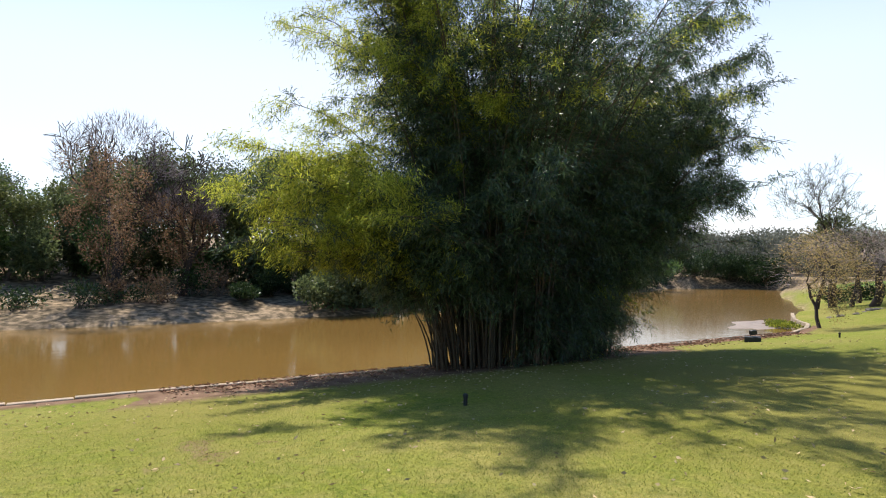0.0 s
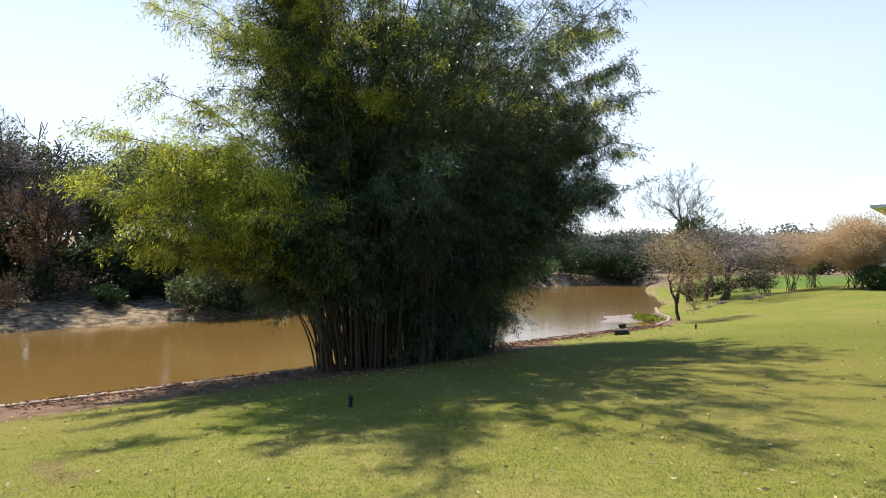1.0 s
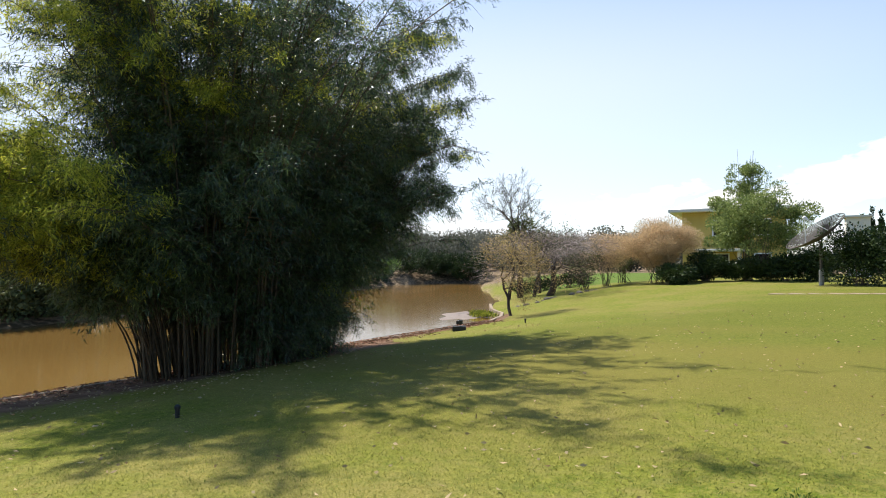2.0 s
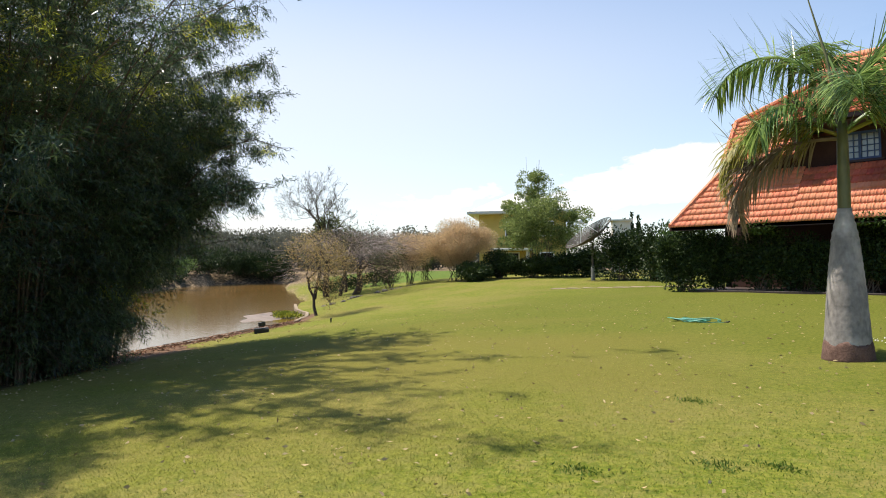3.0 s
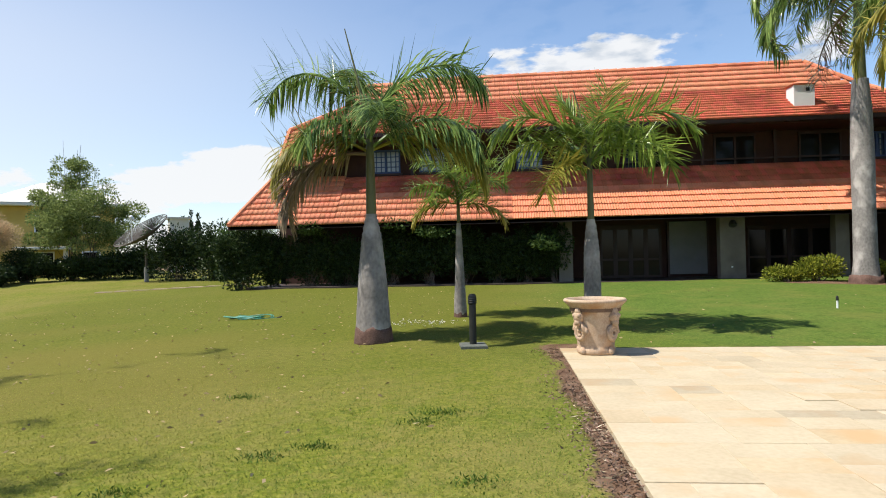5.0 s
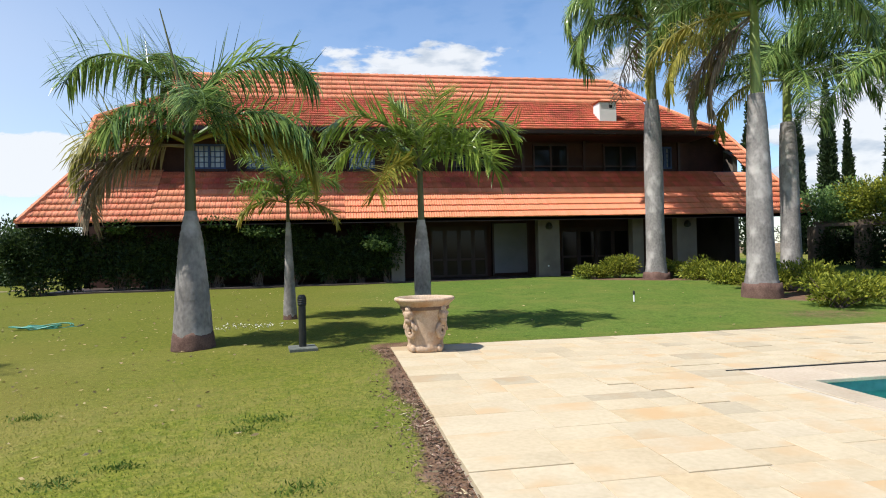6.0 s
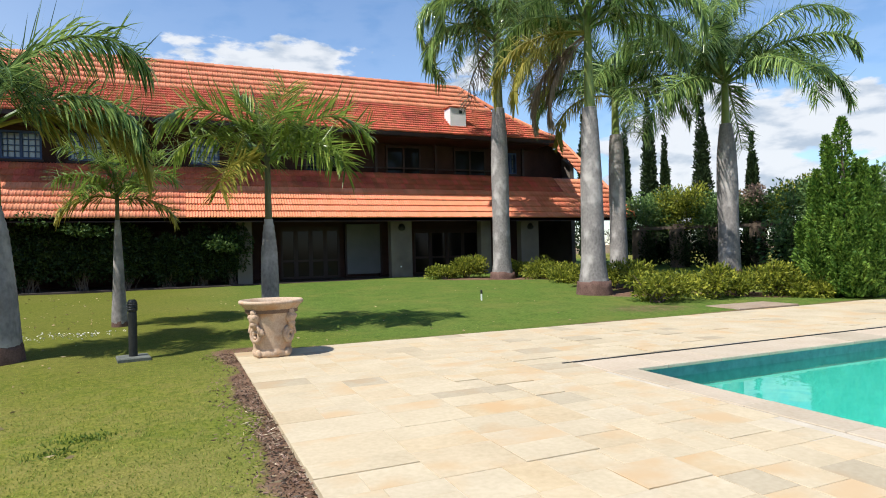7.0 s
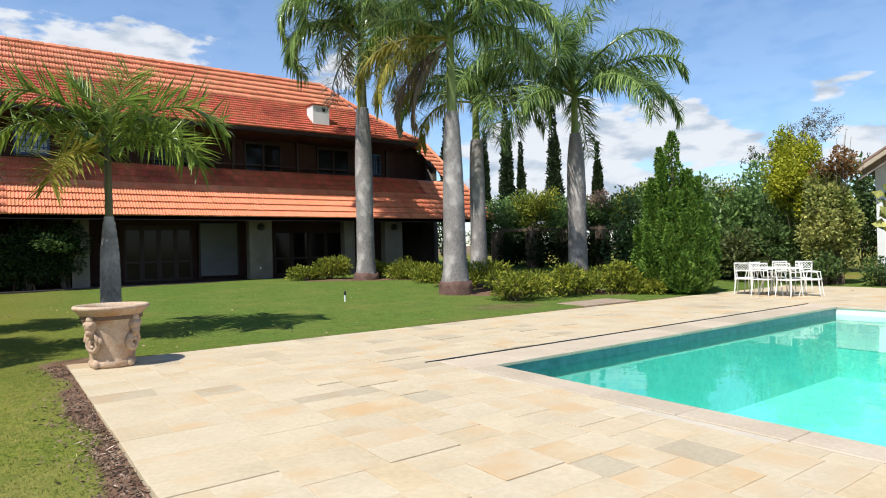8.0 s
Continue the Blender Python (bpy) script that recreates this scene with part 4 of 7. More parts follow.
    for a, b in wins:
        w = part("window", Shape().box(a, b, WALL_Y + 0.46, WALL_Y + 0.47, 5.25, 6.3), M_PANE, house, m=inv, label="blue-framed casement window with white glazing bars")
        fr = Shape().box(a, a + 0.07, WALL_Y + 0.3, WALL_Y + 0.44, 5.25, 6.3).box(b - 0.07, b, WALL_Y + 0.3, WALL_Y + 0.44, 5.25, 6.3).box(a + 0.07, b - 0.07, WALL_Y + 0.3, WALL_Y + 0.44, 5.25, 5.33).box(a + 0.07, b - 0.07, WALL_Y + 0.3, WALL_Y + 0.44, 6.22, 6.3)
        mid = (a + b) / 2
        fr.box(mid - 0.045, mid + 0.045, WALL_Y + 0.31, WALL_Y + 0.43, 5.33, 6.22)
        part("window_frame", fr, M_BLUE, w)
        bars = Shape()
        for q in range(1, 6):
            if q != 3:
                xx = a + (b - a) * q / 6
                bars.box(xx - 0.016, xx + 0.016, WALL_Y + 0.38, WALL_Y + 0.42, 5.33, 6.22)
        for q in (1, 2, 3):
            zz = 5.33 + 0.89 * q / 4
            bars.box(a + 0.07, b - 0.07, WALL_Y + 0.385, WALL_Y + 0.415, zz - 0.016, zz + 0.016)
        part("window_lattice", bars, M_BLUE, w)
        part("window_sill", Shape().box(a - 0.08, b + 0.08, WALL_Y + 0.2, WALL_Y + 0.36, 5.15, 5.245, 0.01), M_WOOD, w)
    for x in (-3.95, 2.6, 8.3, 11.2, 15.9):
        part("post", Shape().box(x, x + 0.12, 26.75, 26.87, WALL_Z - 0.15, 6.6), M_WOOD, house, m=inv)
    for x in (5.2, 8.9, 12.3):
        w = part("balcony_door", Shape().box(x, x + 1.7, WALL_Y + 0.25, WALL_Y + 0.34, 6.3, 6.4), M_WOOD, house, m=inv, label="dark timber balcony door")
        for a in (x, x + 0.81, x + 1.62):
            part("stile", Shape().box(a, a + 0.08, WALL_Y + 0.25, WALL_Y + 0.34, 4.95, 6.3), M_WOOD, w)
        for a in (x + 0.08, x + 0.89):
            part("pane", Shape().box(a, a + 0.73, WALL_Y + 0.29, WALL_Y + 0.3, 4.95, 6.3), M_GLASS, w)
    part("balcony_rail", Shape().box(4.8, 15.0, 26.72, 26.78, 5.3, 5.36), M_WOOD, house, m=inv)
    # chimney
    ch = part("chimney", Shape().box(11.5, 12.28, 25.55, 26.2, 6.6, 7.98, 0.02), M_WHITE, house, m=inv, label="small white rendered chimney")
    part("chimney_vent", Shape().box(11.95, 12.09, 25.535, 25.552, 7.72, 7.86), M_DARKM, ch)
    part("chimney_band", Shape().box(11.47, 12.31, 25.52, 26.23, 7.984, 8.02, 0.01), M_TILE, ch)
    part("chimney_cap", Shape().add([(11.43, 25.48, 8.024), (12.35, 25.48, 8.024), (12.35, 26.27, 8.024), (11.43, 26.27, 8.024), (11.75, 25.77, 8.17), (12.03, 25.77, 8.17), (12.03, 25.98, 8.17), (11.75, 25.98, 8.17)], [(0, 1, 5, 4), (1, 2, 6, 5), (2, 3, 7, 6), (3, 0, 4, 7), (4, 5, 6, 7), (3, 2, 1, 0)]), M_TILE, ch, "tiled chimney cap")
    return house


build_house()


# ---- foliage helpers ----
def leaf_mesh(name, pos, heading, length, width, material, rng, droop=0.0, fold=0.25, slim=False):
    """One pointed leaf (two folded triangles pairs) for each row of pos, along heading."""
    n = len(pos)
    h = heading / np.maximum(np.linalg.norm(heading, axis=1, keepdims=True), 1e-6)
    h[:, 2] -= droop
    h /= np.linalg.norm(h, axis=1, keepdims=True)
    side = np.cross(h, rng.normal(size=(n, 3)))
    side /= np.maximum(np.linalg.norm(side, axis=1, keepdims=True), 1e-6)
    up = np.cross(side, h)
    L = (length * rng.uniform(0.7, 1.3, n))[:, None]
    W = (width * rng.uniform(0.75, 1.25, n))[:, None]
    if slim:
        v = np.stack([pos - side * W * 0.5, pos + side * W * 0.5, pos + h * L], 1).reshape(-1, 3)
        return quads(name, v, np.arange(3 * n).reshape(n, 3), material)
    v = np.stack([pos, pos + h * L * 0.45 + side * W * 0.5 + up * W * fold, pos + h * L, pos + h * L * 0.45 - side * W * 0.5 + up * W * fold], 1).reshape(-1, 3)
    f = np.arange(4 * n).reshape(n, 4)
    return quads(name, v, f, material)


def unit(rng, n):
    d = rng.normal(size=(n, 3))
    return d / np.linalg.norm(d, axis=1, keepdims=True)


def branching(rng, height, radius, spread, levels, splits=3, up=0.5, first=0.35, shrink=0.62, crook=0.18):
    """Limbs of a tree from the origin: list of (path, radii) and the tips."""
    limbs, tips = [], []

    def grow(p, d, length, r, level):
        pts, rad = [p], [r]
        steps = 4
        for i in range(steps):
            d = (d + Vector(rng.normal(size=3)) * crook + Vector((0, 0, up * 0.08))).normalized()
            p = p + d * length / steps
            pts.append(p)
            rad.append(r * (1 - 0.4 * (i + 1) / steps))
        limbs.append((pts, rad))
        if level >= levels:
            tips.append((p, d))
            return
        for k in range(splits + (1 if rng.random() < 0.35 else 0)):
            e = Vector(rng.normal(size=3))
            e = (e - d * e.dot(d)).normalized()
            nd = (d * 0.75 + e * spread + Vector((0, 0, up * 0.25))).normalized()
            at = pts[-1] if k < 2 else pts[-2]
            grow(at, nd, length * shrink * rng.uniform(0.8, 1.2), rad[-1] * 0.72, level + 1)

    grow(Vector((0, 0, 0)), Vector((rng.normal() * 0.06, rng.normal() * 0.06, 1)).normalized(), height * first, radius, 0)
    return limbs, tips


def tree(name, x, y, height, label, bark, leaf_m, leaves=6000, leaf_size=0.16, radius=0.14, spread=0.75, levels=4, splits=3, blob=0.6, seed=0, category="tree", first=0.35, up=0.5, group="", wide=0.55, z=None, sx=1.0, shrink=0.62, reach=0.36, slim=False):
    rng = np.random.default_rng(seed)
    t = thing(name, x, y, (ground_at(x, y) if z is None else z) - 0.05, label, category, group)
    limbs, tips = branching(rng, height, radius, spread, levels, splits, up, first, shrink)
    top = max(p.z for p, _ in tips)
    k = height / max(top, 0.1)
    mx, my = sum(p.x for p, _ in tips) / len(tips), sum(p.y for p, _ in tips) / len(tips)
    fix = lambda p: Vector((p.x - mx * min(1, p.z / top), p.y - my * min(1, p.z / top), p.z))
    tips = [(fix(p), d) for p, d in tips]
    limbs = [([fix(p) for p in pts], rad) for pts, rad in limbs]
    trunk, twigs = Shape(), Shape()
    for i, (pts, rad) in enumerate(limbs):
        pts = [Vector((p.x * k * sx, p.y * k * sx, p.z * k)) for p in pts]
        (trunk if rad[0] > radius * 0.5 else twigs).tube(pts, [max(0.006, r) for r in rad], 7 if rad[0] > radius * 0.3 else 4, cap=False)
    if not trunk.v:
        trunk.tube([(0, 0, 0), (0, 0, 0.5)], radius)
    part("trunk", trunk, bark, t, smooth=True)
    if twigs.v:
        part("branchwork", twigs, bark, t, smooth=True, kind="stuff")
    if leaves:
        ends = [pts for pts, rad in limbs if rad[0] < radius * reach]
        seg = np.array([[(p.x * k * sx, p.y * k * sx, p.z * k) for p in pts] for pts in ends])
        pick = rng.integers(0, len(seg), leaves)
        u = rng.uniform(0.2, 1.0, leaves) * (seg.shape[1] - 1)
        i = np.minimum(u.astype(int), seg.shape[1] - 2)
        pos = seg[pick, i] + (seg[pick, i + 1] - seg[pick, i]) * (u - i)[:, None] + rng.normal(size=(leaves, 3)) * blob * 0.5
        pos[:, 2] = np.maximum(pos[:, 2], 0.1)
        head = unit(rng, leaves)
        part("crown", leaf_mesh("crown", pos, head, leaf_size, leaf_size * wide, leaf_m, rng, 0.3, slim=slim), leaf_m, t)
    return t


def bush(name, x, y, w, d, h, label, leaf_m, leaves=2500, leaf_size=0.09, seed=0, category="shrub", group="", z=None, stems=True, wide=0.55, lumps=9, bark=None, upright=0.0, low=0.0, clump=(0.20, 0.36), slim=False):
    """A shrub: stems and leaves on the skins of several overlapping lumps."""
    rng = np.random.default_rng(seed)
    t = thing(name, x, y, (ground_at(x, y) if z is None else z), label, category, group)
    lump_c = np.stack([rng.uniform(-0.33, 0.33, lumps) * w, rng.uniform(-0.33, 0.33, lumps) * d, low + (h - low) * rng.uniform(0.18, 0.72, lumps)], -1)
    if clump[1] < 0.3:
        q = unit(rng, lumps) * rng.uniform(0.45, 1.0, (lumps, 1)) * np.array([0.40 * w, 0.40 * d, 0.40 * (h - low)])
        lump_c = q + np.array([0, 0, low + (h - low) * 0.5])
    lump_c[0] = (0, 0, low + (h - low) * 0.45)
    lump_r = rng.uniform(*clump, lumps)
    pick = rng.integers(0, lumps, leaves)
    u = unit(rng, leaves)
    rr = (lump_r[pick] * (1.0 - 0.62 * rng.random(leaves) ** 1.3))[:, None]
    pos = lump_c[pick] + u * rr * np.array([w, d, h - low])
    pos[:, 2] = np.clip(np.abs(pos[:, 2] - low) + low, low + 0.03, None)
    head = u + np.array([0, 0, 0.3 + upright]) + unit(rng, leaves) * 0.7
    if stems:
        s = Shape()
        for k in range(14):
            c = lump_c[k % lumps]
            a = (rng.normal() * w * 0.06, rng.normal() * d * 0.06, -0.03)
            b = (a[0] * 0.5 + c[0] * 0.5 + rng.normal() * 0.05, c[1] * 0.5, c[2] * 0.5)
            e = (c[0] + rng.normal() * w * 0.1, c[1] + rng.normal() * d * 0.1, c[2] + h * 0.15)
            s.tube([a, b, e], [0.02, 0.014, 0.006], 4, cap=False)
        part("branchwork", s, bark or M_BARK, t, kind="stuff")
    part("foliage", leaf_mesh("foliage", pos, head, leaf_size, leaf_size * wide, leaf_m, rng, 0.1, slim=slim), leaf_m, t)
    return t


# ---- palms ----
def frond_mesh(length, droop, material, seed, leaflet=0.5, pairs=90, rise=50, hang=1.05, broad=1.0):
    """A feather frond in the plane x-z: it leaves the origin at the angle rise, arches over and droops; leaflets hang on both sides."""
    rng = np.random.default_rng(seed)
    n = 16
    p = np.zeros(3)
    pts = [p.copy()]
    a = radians(rise)
    for i in range(n):
        a -= droop * (0.25 + 1.5 * i / n) / n
        p = p + np.array([math.cos(a), 0, math.sin(a)]) * length / n
        pts.append(p.copy())
    pts = np.array(pts)
    s = Shape()
    s.tube([tuple(q) for q in pts], [0.028 * (1 - 0.85 * i / n) * length / 2.2 + 0.003 for i in range(n + 1)], 5)
    fs, vs = [], []
    start = 0.16
    for side in (-1, 1):
        for k in range(pairs):
            u = start + (1 - start) * (k + rng.uniform(-0.3, 0.3)) / pairs
            u = min(max(u, start), 0.995)
            i = min(int(u * n), n - 1)
            q = pts[i] + (pts[i + 1] - pts[i]) * (u * n - i)
            d = pts[i + 1] - pts[i]
            d = d / np.linalg.norm(d)
            ln = leaflet * (0.55 + 0.9 * math.sin(math.pi * min(1, 0.12 + 0.8 * u)) * 0.6) * rng.uniform(0.7, 1.12)
            upright = rng.random() < 0.11
            plume = rng.uniform(1.0, 1.9) if upright else rng.uniform(-0.65, 0.85)
            sag = hang * (0.08 if upright else 1.0)
            out = np.array([0, side, 0]) * rng.uniform(0.75, 1.0) + d * rng.uniform(0.45, 0.8) + np.array([0, 0, plume])
            out /= np.linalg.norm(out)
            w = 0.0165 * broad * (0.7 + 0.5 * rng.random()) * (length / 2.2) ** 0.5
            wid = np.cross(out, np.array([0, 0, 1.0]))
            wid /= np.linalg.norm(wid)
            wid = wid * math.cos(plume) + np.array([0, 0, 1]) * math.sin(plume) * 0.5
            c = q.copy()
            o = out.copy()
            base = len(vs)
            segs = 3
            for j in range(segs + 1):
                ww = w * (0.6, 1.0, 0.8, 0.08)[j]
                vs += [c - wid * ww, c + wid * ww]
                o = o + np.array([0, 0, -sag * (0.25 + 0.85 * rng.random())]) * 0.5
                o /= np.linalg.norm(o)
                c = c + o * ln / segs
            for j in range(segs):
                fs.append((base + 2 * j, base + 2 * j + 1, base + 2 * j + 3, base + 2 * j + 2))
    s.add(vs, fs)
    return s.data("frond", material)


def palm(name, x, y, label, trunk_profile, shaft, fronds, size, seed, z=None, dry=0, yellow=0, spear=1.2, leaflet=0.5, tilt=(0, 0), droop=1.7, group="royal palms", turn=0.0, leafy=None, sheath=None, rows=(), hang=1.05, pairs=120, broad=1.0):
    """trunk_profile: (radius, height) rows; shaft: (radius, height) rows of the green crownshaft, above the trunk; rows: fronds one by one (azimuth, rise, length, droop, kind)."""
    rng = np.random.default_rng(seed)
    t = thing(name, x, y, (ground_at(x, y) if z is None else z), label, "palm tree", group)
    lean = lambda h: (tilt[0] * h, tilt[1] * h, h)
    sides = 20

    def column(rows):
        s = Shape()
        vs, fs = [], []
        for r, h in rows:
            cx, cy, cz = lean(h)
            for k in range(sides):
                a = 2 * math.pi * k / sides
                vs.append((cx + r * math.cos(a), cy + r * math.sin(a), cz))
        for i in range(len(rows) - 1):
            for k in range(sides):
                j = (k + 1) % sides
                fs.append((i * sides + k, i * sides + j, (i + 1) * sides + j, (i + 1) * sides + k))
        fs.append(tuple((len(rows) - 1) * sides + k for k in range(sides)))
        return s.add(vs, fs)

    # trunk with leaf-scar rings
    fine = []
    hs = [h for _, h in trunk_profile]
    rs = [r for r, _ in trunk_profile]
    h = hs[0]
    while h < hs[-1]:
        r = float(np.interp(h, hs, rs))
        fine.append((r * (1.0 + 0.004 * rng.normal()), h))
        fine.append((r * 1.0022, h + 0.05))
        fine.append((r * 0.9985, h + 0.062))
        h += 0.11 + 0.04 * rng.random()
    fine.append((rs[-1], hs[-1]))
    part("trunk", column(fine), M_TRUNK, t, smooth=True)
    r0 = rs[0]
    ragged = Shape().lathe([(r0 * 1.12, -0.06), (r0 * 1.10, 0.02), (r0 * 1.07, 0.10), (r0 * 1.03, 0.13 + (0.25 if r0 < 0.4 else 0.45) * r0), (r0 * 0.98, 0.15 + (0.35 if r0 < 0.4 else 0.7) * r0)], 22, wob=lambda a, zz: 0.02 * math.sin(7 * a) + 0.015 * math.sin(13 * a + 1))
    ragged.v = [(px, py, pz + (r0 * (0.10 * math.sin(5 * math.atan2(py, px) + seed) + 0.08 * math.sin(11 * math.atan2(py, px))) if pz > 0.125 else 0)) for px, py, pz in ragged.v]
    part("root_collar", ragged, M_ROOTS, t, "brown fibrous root collar", smooth=True)
    part("crownshaft", column(shaft), sheath or M_SHAFT, t, "smooth green crownshaft", smooth=True)
    top = Vector(lean(shaft[-1][1]))
    green = [frond_mesh(size * q, droop * f, leafy or L_PALM, seed * 10 + i, leaflet, 128, rise) for i, (q, f, rise) in enumerate(((0.92, 1.0, 74), (1.0, 1.25, 60), (1.0, 1.35, 44), (1.0, 1.3, 24)))]
    old_y = frond_mesh(size * 0.9, droop * 1.15, L_PALMY, seed * 10 + 7, leaflet, 100, 8)
    old_d = frond_mesh(size * 0.72, droop * 0.9, L_PALMD, seed * 10 + 8, leaflet * 0.9, 60, -22, hang=1.4)
    kinds = {"green": (leafy or L_PALM, ""), "yellow": (L_PALMY, "yellowing drooping frond"), "dry": (L_PALMD, "dry brown hanging frond")}
    for k, (az, rise, q, f, kind) in enumerate(rows):
        mat, lab = kinds[kind]
        me = frond_mesh(size * q, f, mat, seed * 100 + k, leaflet * (0.75 + 0.25 * q), pairs, rise, hang, broad)
        m = Matrix.Translation(top - Vector((0, 0, 0.03 * k))) @ Euler((0, 0, radians(az))).to_matrix().to_4x4() @ Euler((radians(rng.normal() * 6), 0, 0)).to_matrix().to_4x4()
        part("frond", me, L_PALM, t, lab, m=m)
    for k in range(0 if rows else fronds):
        az = 360 * k * 0.382 + turn + rng.normal() * 9
        rank = k / max(1, fronds - 1)
        me = green[min(3, int(rank * 4))]
        lab = ""
        if k >= fronds - dry:
            me, lab = old_d, "dry brown hanging frond"
        elif k >= fronds - dry - yellow:
            me, lab = old_y, "yellowing drooping frond"
        m = Matrix.Translation(top - Vector((0, 0, 0.14 * rank * (shaft[-1][1] - shaft[0][1])))) @ Euler((0, 0, radians(az))).to_matrix().to_4x4() @ Euler((radians(rng.normal() * 14), radians(rng.normal() * 7), 0)).to_matrix().to_4x4()
        part("frond", me, L_PALM, t, lab, m=m)
    if spear:
        part("spear_leaf", Shape().tube([top - Vector((0, 0, 0.3)), top + Vector((-0.09 * spear, 0.02, spear * 0.5)), top + Vector((-0.21 * spear, 0.03, spear))], [0.034, 0.026, 0.010], 6), M_SHAFT_OLIVE, t, "unopened spear leaf")
    return t


palm("royal_palm", -2.47, 11.35, "royal palm with swollen grey trunk on the lawn",
     [(0.33, 0), (0.325, 0.25), (0.30, 0.6), (0.265, 1.1), (0.19, 1.86), (0.10, 2.3)], [(0.095, 2.28), (0.088, 2.8), (0.08, 3.3), (0.07, 3.72)], 10, 2.7, 21, z=-0.02, spear=2.1, leaflet=0.84, droop=1.65, sheath=M_SHAFT_OLIVE, hang=1.1, pairs=140, broad=0.98,
     rows=((132, 85, 0.88, 1.7, "green"), (8, 75, 1.12, 2.3, "green"), (174, 78, 1.12, 2.6, "green"), (95, 72, 0.74, 1.9, "green"), (292, 62, 0.72, 2.9, "green"),
           (222, 50, 0.62, 2.4, "green"), (352, 40, 0.9, 2.0, "green"), (5, 26, 0.95, 1.9, "yellow"), (186, 32, 0.84, 2.3, "yellow"), (178, 8, 0.86, 2.0, "dry")))
palm("royal_palm", -1.09, 14.75, "small royal palm with a slim trunk on the lawn",
     [(0.15, 0), (0.155, 0.2), (0.122, 0.8), (0.095, 1.4), (0.07, 2.0), (0.045, 2.3)], [(0.042, 2.25), (0.038, 2.65), (0.034, 3.02)], 11, 1.4, 22, z=0.0, yellow=3, spear=0.7, leaflet=0.5, leafy=L_PALML, droop=1.3, sheath=M_SHAFT_OLIVE, hang=0.42, pairs=60, broad=1.4,
     rows=((100, 80, 0.85, 0.9, "green"), (200, 66, 0.95, 1.3, "green"), (330, 62, 0.95, 1.4, "green"), (265, 58, 0.8, 1.5, "green"), (20, 46, 1.0, 1.5, "green"), (165, 44, 1.0, 1.5, "green"),
           (300, 34, 0.85, 1.6, "green"), (232, 30, 0.85, 1.6, "green"), (75, 36, 0.9, 1.5, "green"), (185, 12, 0.9, 1.5, "yellow"), (352, 10, 0.95, 1.5, "yellow")))
palm("royal_palm", 1.66, 12.40, "young royal palm on the lawn behind the terracotta planter",
     [(0.185, 0), (0.18, 0.3), (0.165, 0.6), (0.168, 0.95), (0.152, 1.5), (0.105, 1.95), (0.07, 2.14)], [(0.066, 2.1), (0.06, 2.75), (0.048, 3.4)], 10, 2.2, 23, spear=1.3, leaflet=0.8, droop=1.15, sheath=M_SHAFT_OLIVE, leafy=L_PALML, hang=0.38, pairs=70, broad=1.4,
     rows=((60, 86, 0.66, 0.5, "green"), (150, 80, 0.6, 0.7, "green"), (188, 58, 1.05, 2.05, "green"), (345, 56, 1.1, 2.1, "green"), (275, 66, 0.75, 2.0, "green"),
           (30, 44, 0.95, 1.9, "green"), (160, 46, 0.95, 1.9, "green"), (318, 34, 0.9, 1.9, "green"), (95, 46, 0.85, 1.8, "green"), (222, 14, 0.7, 1.7, "yellow")))
palm("royal_palm", 11.9, 21.8, "tall royal palm with smooth pale trunk beside the hedge",
     [(0.48, 0), (0.42, 0.4), (0.36, 0.9), (0.34, 2.5), (0.35, 4.5), (0.31, 6.0), (0.24, 7.0)], [(0.19, 6.95), (0.155, 8.4), (0.12, 10.1)], 20, 4.8, 24, z=0.1, dry=1, yellow=1, leaflet=1.0, droop=2.6, sheath=M_SHAFT_OLIVE)
palm("royal_palm", 11.13, 14.94, "thick royal palm with a stained grey trunk at the terrace edge",
     [(0.49, 0), (0.45, 0.35), (0.36, 0.9), (0.33, 1.8), (0.31, 3.4), (0.275, 4.3), (0.235, 5.1), (0.195, 5.5)], [(0.15, 5.48), (0.125, 6.6), (0.105, 8.2)], 20, 4.0, 25, z=0.0, leaflet=0.9,
     rows=((53, 82, 0.9, 1.6, "green"), (143, 80, 0.95, 1.9, "green"), (323, 78, 1.0, 2.1, "green"), (233, 76, 0.95, 2.1, "green"), (5, 64, 1.0, 2.3, "green"), (100, 62, 1.0, 2.4, "green"), (190, 60, 1.0, 2.5, "green"),
           (280, 62, 1.0, 2.5, "green"), (328, 50, 1.05, 2.4, "green"), (25, 48, 1.0, 2.4, "green"), (70, 46, 1.0, 2.4, "green"), (252, 46, 0.95, 2.6, "green"), (302, 38, 1.05, 2.4, "green"), (348, 32, 1.0, 2.2, "green"), (120, 42, 1.0, 2.4, "green"),
           (146, 8, 0.95, 1.9, "yellow"), (166, -8, 0.85, 1.6, "yellow"), (140, -30, 0.8, 1.3, "dry"), (155, -42, 0.7, 1.1, "dry")))
palm("royal_palm", 16.4, 20.25, "royal palm behind the hedge with a grey trunk",
     [(0.42, 0), (0.37, 0.5), (0.32, 2.5), (0.32, 4.2), (0.28, 5.4), (0.23, 5.9)], [(0.165, 5.88), (0.14, 6.8), (0.12, 7.7)], 18, 4.2, 26, z=0.1, yellow=1, leaflet=0.9, droop=1.7)
palm("royal_palm", 18.6, 16.8, "royal palm with a ringed grey trunk beside the pergola",
     [(0.43, 0), (0.39, 0.5), (0.355, 2.0), (0.37, 3.6), (0.34, 4.6), (0.27, 5.3), (0.21, 5.75)], [(0.155, 5.72), (0.13, 6.7), (0.11, 7.5)], 20, 5.0, 27, z=0.1, leaflet=1.0, droop=1.5)


